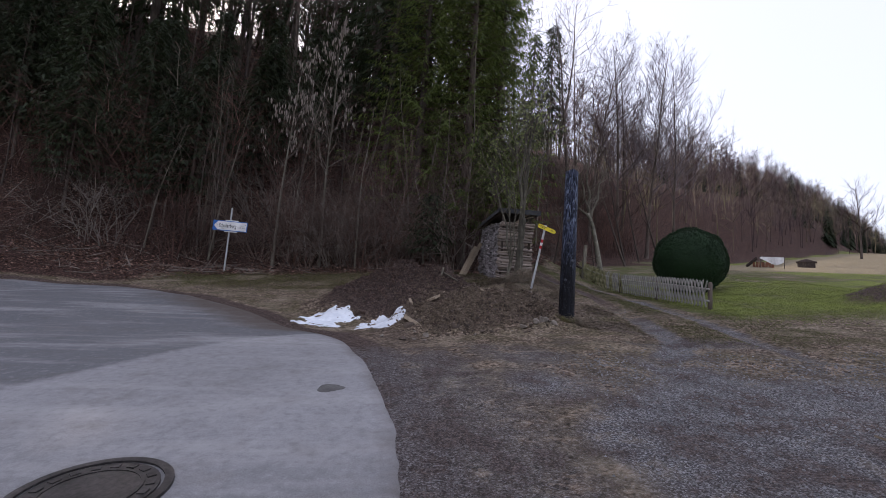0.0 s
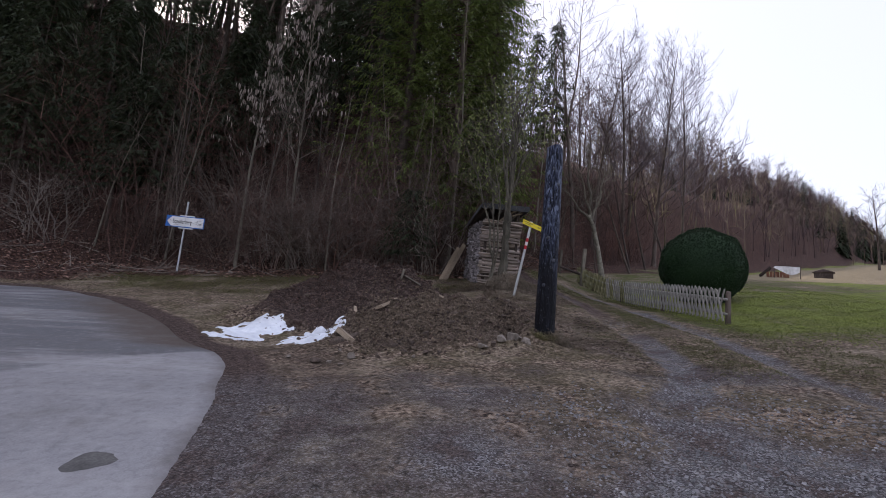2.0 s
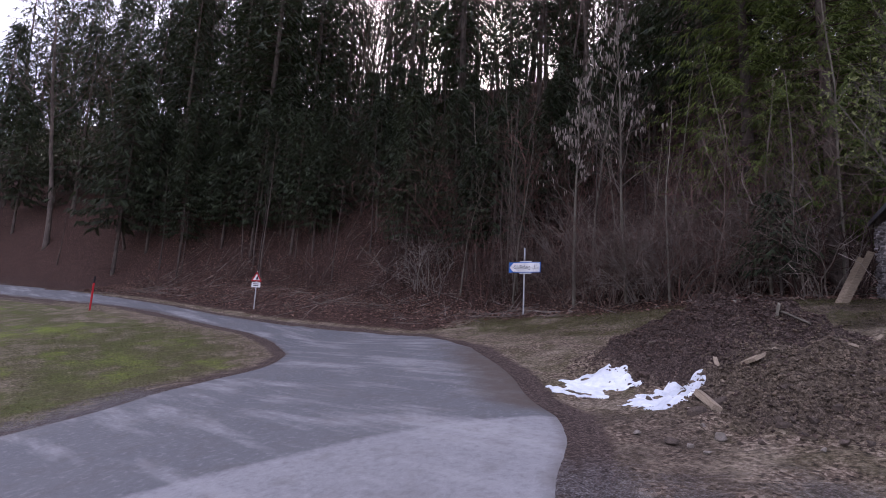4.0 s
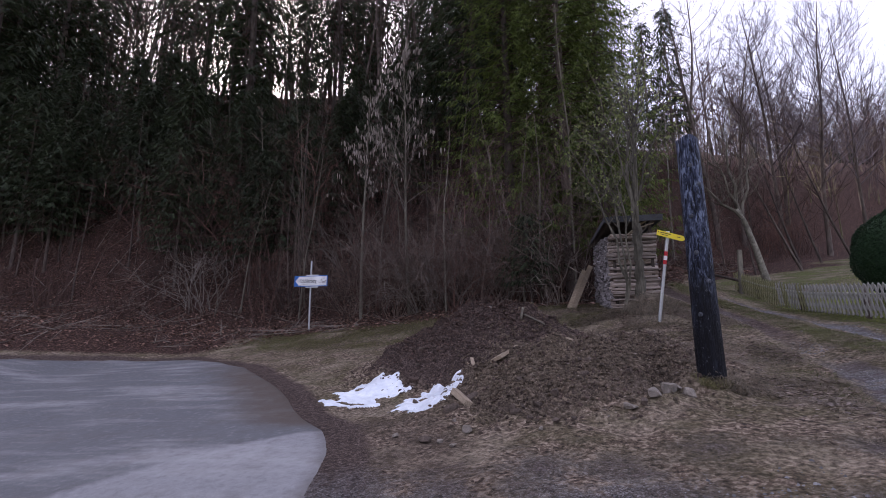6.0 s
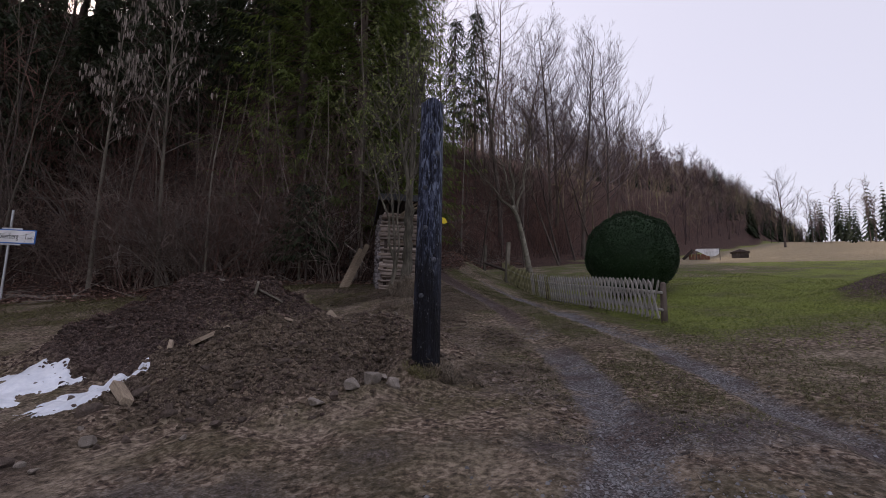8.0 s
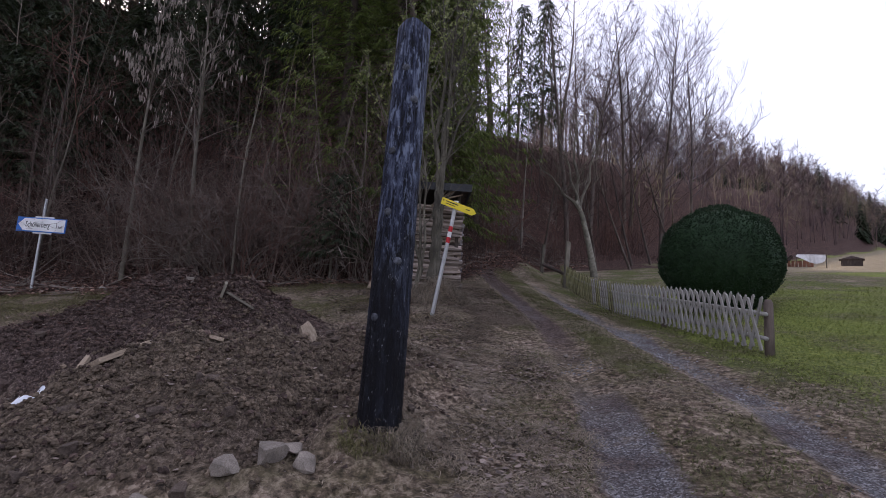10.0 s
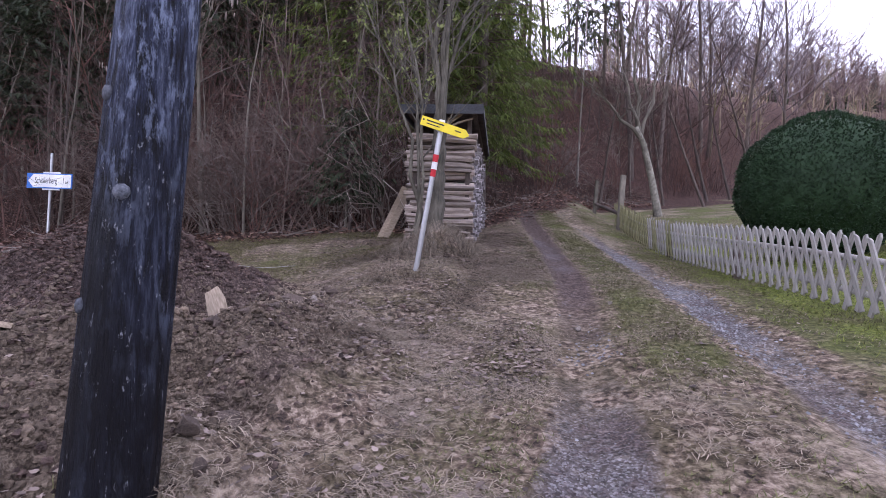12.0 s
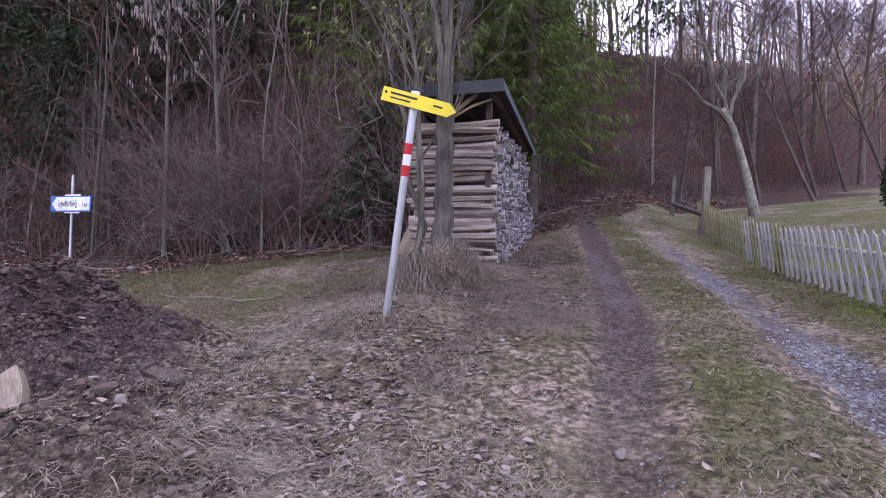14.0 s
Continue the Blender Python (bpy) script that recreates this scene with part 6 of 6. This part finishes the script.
for x, y, r, k in ((1.86, 8.50, 0.17, 0), (2.06, 8.53, 0.15, 1), (1.95, 8.62, 0.13, 3), (1.72, 8.34, 0.14, 2), (1.46, 8.08, 0.13, 3), (1.59, 8.16, 0.1, 6), (0.95, 8.0, 0.08, 7), (-0.1, 7.98, 0.13, 1), (-0.42, 7.68, 0.13, 7), (-0.09, 7.47, 0.07, 3), (-0.42, 8.5, 0.16, 5), (-0.31, 9.1, 0.19, 8), (-0.75, 7.75, 0.08, 4), (0.67, 7.68, 0.06, 2), (-0.25, 7.6, 0.07, 0), (0.1, 7.75, 0.06, 6),
                   (0.05, 13.3, 0.15, 5), (1.46, 11.55, 0.14, 6), (1.68, 11.24, 0.13, 9), (1.79, 11.08, 0.11, 8), (2.06, 11.06, 0.06, 1), (4.07, 11.74, 0.07, 2), (4.41, 12.36, 0.05, 0), (1.1, 3.53, 0.04, 0), (-0.6, 11.75, 0.15, 0), (1.2, 10.6, 0.1, 3), (0.8, 11.2, 0.12, 9), (-6.2, 17.6, 0.17, 0), (-3.6, 17.9, 0.13, 1), (0.3, 9.0, 0.09, 9), (1.1, 9.3, 0.12, 7), (0.5, 8.2, 0.07, 5), (2.38, 9.55, 0.15, 6), (2.2, 9.75, 0.09, 8), (1.9, 10.2, 0.1, 9), (1.95, 10.7, 0.09, 5), (1.35, 10.9, 0.13, 7), (1.55, 11.75, 0.2, 5), (1.35, 11.45, 0.16, 6), (1.2, 11.9, 0.15, 8), (1.75, 11.45, 0.17, 9), (1.5, 11.1, 0.14, 7), (1.95, 11.3, 0.1, 0), (1.05, 11.3, 0.12, 5), (1.72, 12.2, 0.13, 7)):
    stone(x, y, r, k)
for i in range(190):
    x, y = rng.uniform(-2.0, 2.6), rng.uniform(7.4, 12.8)
    a, b = mounds(np.array([x]), np.array([y]))
    if a[0] + b[0] > 0.05:
        stone(x, y, 0.025 + 0.09 * rng.random() ** 3, rng.choice((0, 5, 6, 7, 8, 9, 5, 6, 7, 8)))


for i in range(150):
    x, y = rng.uniform(-2.2, 2.2), rng.uniform(8.2, 12.8)
    a, b = mounds(np.array([x]), np.array([y]))
    if a[0] + 0.35 * b[0] > 0.14:
        stone(x, y, 0.05 + 0.11 * rng.random() ** 2, 10 + i % 4, 0.42)


def board(x0, y0, h0, x1, y1, h1, w, th, label, mat="cut_wood", pointed=False):
    """A broken board from one place to another, heights over the ground."""
    p, q = Vector((x0, y0, top_z(x0, y0) + h0)), Vector((x1, y1, top_z(x1, y1) + h1))
    L = (q - p).length
    sh = Shape()
    if pointed:
        sh.prism([(-L / 2, -w / 2), (-L / 2, w / 2), (L * 0.1, w / 2), (L * 0.36, w * 0.36), (L / 2, w * 0.26), (L * 0.45, w * 0.06), (L * 0.40, -w * 0.1), (L * 0.34, -w * 0.42), (0, -w * 0.48)], th)
    else:
        sh.prism([(-L / 2, -w / 2), (-L / 2 + 0.03, w / 2), (L * 0.1, w / 2 * 0.93), (L / 2 - 0.04, w / 2), (L / 2, -w * 0.3), (L * 0.3, -w / 2)], th)
    ob = part("broken_board", sh, M[mat])
    ob.matrix_basis = Matrix.Translation((p + q) / 2) @ (q - p).to_track_quat("X", "Z").to_matrix().to_4x4() @ pose(0, 0, 0, 70, 0, 0)
    tagged(ob, label, "board", "boards on the heaps")


board(-0.36, 9.72, 0.03, -0.58, 10.28, 0.24, 0.055, 0.03, "narrow pale board standing in the dark heap")
board(-0.55, 9.78, 0.04, -0.36, 9.74, 0.04, 0.06, 0.03, "short pale board end lying on the heap")
board(-0.12, 9.72, 0.05, 0.10, 10.1, 0.06, 0.2, 0.045, "flat grey board half sunk in the heap")
board(-0.54, 9.12, 0.08, -0.26, 8.82, 0.05, 0.10, 0.07, "pale split piece of wood below the heap")
board(0.60, 9.86, 0.05, 0.90, 9.74, 0.04, 0.13, 0.03, "whitish flat board on the earth heap")
board(0.06, 11.42, 0.05, 0.42, 11.40, 0.05, 0.04, 0.025, "thin grey slat on the heap's crest", "bark_light")
board(0.02, 11.38, -0.02, 0.06, 11.42, 0.17, 0.05, 0.03, "short slat standing on the heap's crest", "bark_light")
board(1.24, 11.10, -0.03, 1.09, 11.2, 0.26, 0.15, 0.08, "pale broken wood chunk standing in the soil", "cut_wood", pointed=True)
board(3.35, 3.85, 0.015, 3.42, 3.55, 0.015, 0.02, 0.015, "pale thin stick lying on the gravel")
sh = Shape()
sh.tube([(x, y, top_z(x, y) + 0.02) for x, y in ((-2.3, 15.0), (-1.7, 14.75), (-1.0, 14.72), (-0.4, 14.5), (0.1, 14.55))], [0.005] * 5, 5)
tagged(part("cord", sh, M["fence"]), "thin pale cord lying in the grass", "cord")


def scatter(name, count, place, make, material, label, category):
    """Loose small stuff joined into one mesh."""
    rnd = random.Random(len(name) * 37)
    pts = place(rnd, count)
    zs = height(pts[:, 0], pts[:, 1])
    sh = Shape()
    for (x, y), z in zip(pts, zs):
        make(sh, rnd, Vector((x, y, z)))
    return tagged(part(name, sh, material), label, category, kind="stuff")


def choose(rnd, count, x0, x1, y0, y1, weight):
    """Random places in a box, kept by a weight function of arrays."""
    g = np.random.RandomState(rnd.randrange(9999))
    out = []
    total = 0
    while total < count:
        x, y = g.uniform(x0, x1, 40000), g.uniform(y0, y1, 40000)
        k = g.uniform(0, 1, 40000) < weight(x, y)
        out.append(np.stack([x[k], y[k]], -1))
        total += int(k.sum())
    return np.concatenate(out)[:count]


def clod_at(sh, rnd, p):
    r = 0.005 + 0.021 * rnd.random() ** 2.6 + (0.022 if rnd.random() < 0.008 else 0)
    base = len(sh.v)
    a = rnd.uniform(0, 6.28)
    if r < 0.012:
        for x, y, z in ((1, 0, -0.1), (0, 1, -0.1), (-1, 0, -0.1), (0, -1, -0.1), (0.15, 0.1, 1.0)):
            q = Vector((x * math.cos(a) - y * math.sin(a), x * math.sin(a) + y * math.cos(a), z))
            sh.v.append(p + q * r * rnd.uniform(0.6, 1.35))
        for i in range(4):
            sh.f.append((base + i, base + (i + 1) % 4, base + 4))
        return
    tall, long = rnd.uniform(0.75, 1.15), rnd.uniform(0.85, 1.2)
    for zz, rr in ((-0.3, 0.85), (0.3, 1.0), (0.8, 0.62)):
        for k in range(6):
            b = 1.047 * k + 0.5 * zz
            x, y = math.cos(b) * rr * long, math.sin(b) * rr / long
            q = Vector((x * math.cos(a) - y * math.sin(a), x * math.sin(a) + y * math.cos(a), zz * tall + rnd.uniform(-0.15, 0.15)))
            sh.v.append(p + q * r * rnd.uniform(0.72, 1.22))
    sh.v.append(p + Vector((0, 0, r * tall * 1.05)))
    for j in (0, 6):
        for k in range(6):
            sh.f.append((base + j + k, base + j + (k + 1) % 6, base + j + 6 + (k + 1) % 6, base + j + 6 + k))
    for k in range(6):
        sh.f.append((base + 12 + k, base + 12 + (k + 1) % 6, base + 18))


def pebble_at(sh, rnd, p):
    r = 0.0045 + 0.013 * rnd.random() ** 3
    base = len(sh.v)
    a = rnd.uniform(0, 6.28)
    for x, y, z in ((1, 0, 0), (0.1, 0.9, 0), (-0.9, 0.2, 0), (0, -0.8, 0), (0.3, 0.35, 0.75), (-0.3, -0.3, 0.65)):
        sh.v.append(p + Vector((x * math.cos(a) - y * math.sin(a), x * math.sin(a) + y * math.cos(a), z)) * r * rnd.uniform(0.75, 1.25))
    sh.f += [tuple(base + k for k in q) for q in ((0, 1, 4), (1, 2, 5, 4), (2, 3, 5), (3, 0, 4, 5))]


def leaf_at(sh, rnd, p):
    """A curled dead leaf folded along its midrib."""
    a = rnd.uniform(0, 6.283)
    d = Vector((math.cos(a), math.sin(a), rnd.uniform(-0.1, 0.3))).normalized()
    s = Vector((-math.sin(a), math.cos(a), rnd.uniform(-0.35, 0.35))).normalized()
    n = d.cross(s)
    L = 0.018 + 0.042 * rnd.random() ** 2
    w, fold, curl = L * rnd.uniform(0.25, 0.42), rnd.uniform(-0.25, 0.45), rnd.uniform(-0.3, 0.5)
    p = p + Vector((0, 0, rnd.uniform(0.002, 0.014)))
    base = len(sh.v)
    for u, ww in ((0, 0), (0.3, 1), (0.68, 0.85), (1, 0)):
        m = p + d * L * u + n * (curl * L * (u - 0.5) ** 2)
        if ww:
            sh.v += [m - s * w * ww * rnd.uniform(0.7, 1.1) + n * fold * w, m, m + s * w * ww * rnd.uniform(0.7, 1.1) + n * fold * w]
        else:
            sh.v.append(m)
    b = base
    sh.f += [(b, b + 2, b + 1), (b, b + 3, b + 2), (b + 1, b + 2, b + 5, b + 4), (b + 2, b + 3, b + 6, b + 5), (b + 4, b + 5, b + 7), (b + 5, b + 6, b + 7)]


def comb_at(lo, hi, n):
    """A clump of long curling blades combed flat one way."""
    def make(sh, rnd, p):
        a0 = 2.6 * float(vnoise(np.array([p.x * 0.8]), np.array([p.y * 0.8]), 71)[0]) - 1.2
        for k in range(n):
            a, turn = a0 + rnd.gauss(0, 0.75), rnd.gauss(0, 0.7)
            L, w = rnd.uniform(lo, hi), rnd.uniform(0.0012, 0.0024)
            q = p + Vector((rnd.gauss(0, 0.04), rnd.gauss(0, 0.04), -0.004))
            rise = rnd.uniform(0.05, 0.5)
            b = len(sh.v)
            for i in range(3):
                d = Vector((math.cos(a), math.sin(a), 0))
                s = Vector((-d.y, d.x, 0)) * w
                sh.v += [q - s, q + s]
                q = q + (d + Vector((0, 0, rise))).normalized() * L / 3
                a, rise = a + turn, rise - rnd.uniform(0.15, 0.6)
            sh.v.append(q)
            sh.f += [(b, b + 1, b + 3, b + 2), (b + 2, b + 3, b + 5, b + 4), (b + 4, b + 5, b + 6)]
    return make


def blade_at(lo, hi, lie):
    def make(sh, rnd, p):
        for k in range(3):
            a = rnd.uniform(0, 6.283)
            L = rnd.uniform(lo, hi)
            d = Vector((math.cos(a) * lie, math.sin(a) * lie, rnd.uniform(0.25, 1.0))).normalized()
            base = len(sh.v)
            s = Vector((-math.sin(a), math.cos(a), 0)) * 0.003
            sh.v += [p - s, p + s, p + d * L]
            sh.f.append((base, base + 1, base + 2))
    return make


def big_leaf_at(sh, rnd, p):
    a = rnd.uniform(0, 6.283)
    d = Vector((math.cos(a), math.sin(a), rnd.uniform(-0.2, 0.6))).normalized()
    s = Vector((-math.sin(a), math.cos(a), rnd.uniform(-0.6, 0.6))).normalized()
    L = rnd.uniform(0.05, 0.15)
    sh.leaf(p + Vector((0, 0, rnd.uniform(0.01, 0.05))), d, s, L, L * rnd.uniform(0.4, 0.8))


def bank_w(x, y):
    d, g = beyond(x, y, HILL), beyond(x, y, BANK)
    return smooth(-0.3, 0.5, g) * smooth(-1.0, -2.2, d) * np.clip(0.5 + 0.8 * fbm(x * 0.8, y * 0.8, 2, 4), 0, 1)


def shoot_at(sh, rnd, p):
    for k in range(2):
        q = p + Vector((rnd.gauss(0, 0.12), rnd.gauss(0, 0.12), -0.05))
        h = rnd.uniform(0.4, 1.7)
        sh.spike(q, q + Vector((rnd.gauss(0, 0.3) * h, rnd.gauss(0, 0.3) * h, h)), rnd.uniform(0.006, 0.013))


def wood_w(x, y):
    d = beyond(x, y, HILL)
    return smooth(-0.6, 0.6, d) * smooth(16, 9, d)


def heap_w(x, y):
    a, b = mounds(x, y)
    return np.clip((a + b) * 3 - 0.12, 0, 1)


def meadow_w(x, y):
    return smooth(5.4, 6.4, x) * smooth(8.6, 10.6, y) * smooth(24, 12, y)


def dry_w(x, y):
    r = np.minimum(near_line(x, y, RUT_1), near_line(x, y, RUT_2))
    return smooth(1.5, 2.4, x + 0.35 * (y - 10)) * (1 - heap_w(x, y)) * smooth(6.2, 5.2, x) * smooth(0.15, 0.4, r) * smooth(6.3, 8.0, y) * (0.45 + 0.55 * smooth(19, 13, y)) * (1 - 0.8 * smooth(3.65, 4.1, x)) * np.clip(0.5 + 0.9 * fbm(x * 1.1, y * 1.1, 3, 2), 0.04, 1)


def track_w(x, y):
    r = np.minimum(near_line(x, y, RUT_1), near_line(x, y, RUT_2))
    return smooth(0.15, 0.35, r) * smooth(3.0, 3.6, x) * smooth(6.6, 6.3, x) * np.clip(0.5 + 0.8 * fbm(x * 0.9, y * 0.9, 2, 12), 0, 1)


def floor_w(x, y):
    d, g = beyond(x, y, HILL), beyond(x, y, BANK)
    return np.maximum(smooth(-2.6, -0.8, d) * smooth(14, 5, d), 0.5 * smooth(0, 0.5, g) * smooth(-8, -10, x))


scatter("brown_earth_clods", 22000, lambda r, n: choose(r, n, -1, 3, 7.6, 13.2, lambda x, y: np.clip(mounds(x, y)[1] * 3 - 0.2, 0, 1)), clod_at, M["clod_pale"], "loose brown crumbs and clods of stony earth", "soil")
scatter("soil_clods", 26000, lambda r, n: choose(r, n, -4, 3, 7.6, 13.8, lambda x, y: np.clip(np.clip(mounds(x, y)[0] * 3 - 0.12, 0, 1) + 0.16 * heap_w(x, y), 0, 1)), clod_at, M["clod"], "loose brown clods and crumbs of dug earth", "soil")
scatter("leaf_mould", 9000, lambda r, n: choose(r, n, -2.6, 0.6, 10.3, 13, lambda x, y: np.clip(mounds(x, y)[0] * 1.6 - 0.35, 0, 1)), leaf_at, M["mould"], "reddish rotten leaves on the dark heap", "leaf litter")
scatter("gravel_stones", 34000, lambda r, n: choose(r, n, -0.5, 9, 1.5, 24, lambda x, y: np.maximum(0.5 * smooth(1.2, 2.2, x) * smooth(7.0, 5.6, y), 0.55 * smooth(0.3, 0.08, near_line(x, y, RUT_2)) * smooth(22, 15, y) + 0.5 * smooth(0.3, 0.1, near_line(x, y, RUT_1)) * smooth(14, 9, y)) * smooth(-0.1, -0.4, on_road(x, y)) * np.clip(0.5 + fbm(x * 0.9, y * 0.9, 2, 6), 0, 1)),
        pebble_at, M["pebble"], "grey crushed stones on the track", "gravel")
scatter("dead_leaves", 24000, lambda r, n: choose(r, n, -6, 6.0, 7.5, 18, lambda x, y: np.clip(dry_w(x, y) * (1 - 0.85 * smooth(3.8, 4.3, x)) + 0.07 * heap_w(x, y) + 0.12 * bank_w(x, y), 0, 1)), leaf_at, M["dead_leaf"], "scattered brown dead leaves in the dry grass", "leaf litter")
scatter("forest_litter", 70000, lambda r, n: choose(r, n, -34, 9, 9, 34, floor_w), big_leaf_at, M["forest_leaf"], "thick brown leaf litter on the forest floor", "leaf litter")
def stick_at(sh, rnd, p):
    a, L = rnd.uniform(0, 6.283), rnd.uniform(0.4, 2.2)
    d = Vector((math.cos(a), math.sin(a), 0))
    e = p + d * L
    e.z = top_z(e.x, e.y) + rnd.uniform(0.0, 0.25)
    sh.spike(p + Vector((0, 0, 0.02)), e, rnd.uniform(0.008, 0.028))
    for k in range(2):
        q = p.lerp(e, rnd.uniform(0.3, 0.8))
        sh.spike(q, q + d * 0.3 * L + Vector((rnd.gauss(0, 0.15), rnd.gauss(0, 0.15), rnd.uniform(0.02, 0.3))), 0.008)


scatter("fallen_branches", 900, lambda r, n: choose(r, n, -32, 9, 11, 34, lambda x, y: floor_w(x, y) * smooth(9, 5, beyond(x, y, HILL))), stick_at, M["twig_pale"], "fallen grey branches lying on the leafy slope", "branches")
scatter("undergrowth", 9000, lambda r, n: choose(r, n, -32, 16, 12, 46, wood_w), shoot_at, M["twig"], "thin leafless brown shoots and brambles on the slope", "undergrowth")
scatter("bank_grass", 26000, lambda r, n: choose(r, n, -9, 2.2, 13.2, 18.5, bank_w), blade_at(0.05, 0.12, 1.3), M["bank_grass"], "sparse olive winter grass on the bank", "grass")
scatter("verge_grass", 16000, lambda r, n: choose(r, n, -20, -8.5, 3, 11.5, lambda x, y: smooth(0.4, 1.0, beyond(x, y, ROAD_L))), blade_at(0.05, 0.12, 1.0), M["bank_grass"], "sparse olive winter grass on the road verge", "grass")
scatter("matted_straw", 12500, lambda r, n: choose(r, n, 0.8, 6.2, 6.8, 17, lambda x, y: dry_w(x, y) * smooth(-0.3, 0.45, fbm(x * 2.6, y * 2.6, 3, 83)) * (1 - 0.6 * smooth(3.65, 4.1, x))), comb_at(0.04, 0.12, 12), M["dry_grass"], "matted clumps of long straw-coloured grass", "grass")
scatter("dry_grass_blades", 20000, lambda r, n: choose(r, n, 0.8, 6.2, 6.5, 20, dry_w), blade_at(0.02, 0.06, 1.8), M["dry_grass"], "flattened straw-coloured winter grass", "grass")
scatter("track_grass", 22000, lambda r, n: choose(r, n, 3.0, 6.6, 7, 22, track_w), blade_at(0.02, 0.055, 1.2), M["moss_grass"], "short olive grass between the wheel ruts", "grass")
scatter("meadow_grass", 24000, lambda r, n: choose(r, n, 5.2, 13, 8.6, 24, meadow_w), blade_at(0.03, 0.07, 0.8), M["green_grass"], "short green meadow grass", "grass")


def tufts():
    """Long dry grass round the pole's foot and the tree's foot."""
    for cx, cy, r, n, L, rise, mat, lab in ((2.50, 8.82, 0.15, 230, 0.16, 0.45, "old_straw", "tuft of long dry grass at the pole's foot"), (2.30, 8.76, 0.15, 260, 0.11, 0.5, "bank_grass", "green grass tuft at the pole's foot"),
                                            (2.4, 14.1, 0.5, 1100, 0.52, 0.27, "old_straw", "heap of long dry grass round the tree's foot"), (2.3, 12.95, 0.4, 300, 0.22, 0.3, "old_straw", "tuft of dry grass at the signpost's foot")):
        rnd = random.Random(n)
        sh = Shape()
        for k in range(n):
            a, q = rnd.uniform(-math.pi, math.pi), r * math.sqrt(rnd.uniform(0.0, 1))
            if n == 1100 and abs(a + 1.1) < 0.4 and q > 0.3 * r:
                continue
            x, y = cx + q * math.cos(a), cy + q * math.sin(a)
            p = Vector((x, y, top_z(x, y) - 0.01))
            for e in range(3):
                b, ln = a + rnd.gauss(0, 1.0), rnd.uniform(0.4, 1) * L
                d = Vector((math.cos(b), math.sin(b), 0))
                w = Vector((-d.y, d.x, 0)) * 0.002
                m = p + d * ln * rnd.uniform(0.2, 0.5) + Vector((rnd.gauss(0, 0.02), rnd.gauss(0, 0.02), ln * rise * rnd.uniform(0.3, 1.5)))
                tip = m + d * ln * rnd.uniform(0.2, 0.5) + Vector((rnd.gauss(0, 0.03), rnd.gauss(0, 0.03), ln * (rnd.uniform(-0.6, 0.05) if n == 1100 else rnd.uniform(-0.45, 0.25))))
                i = len(sh.v)
                sh.v += [p - w, p + w, m + w, m - w, tip]
                sh.f += [(i, i + 1, i + 2, i + 3), (i + 3, i + 2, i + 4)]
        tagged(part("grass_tuft", sh, M[mat]), lab, "grass tuft", "dry grass tufts")


tufts()
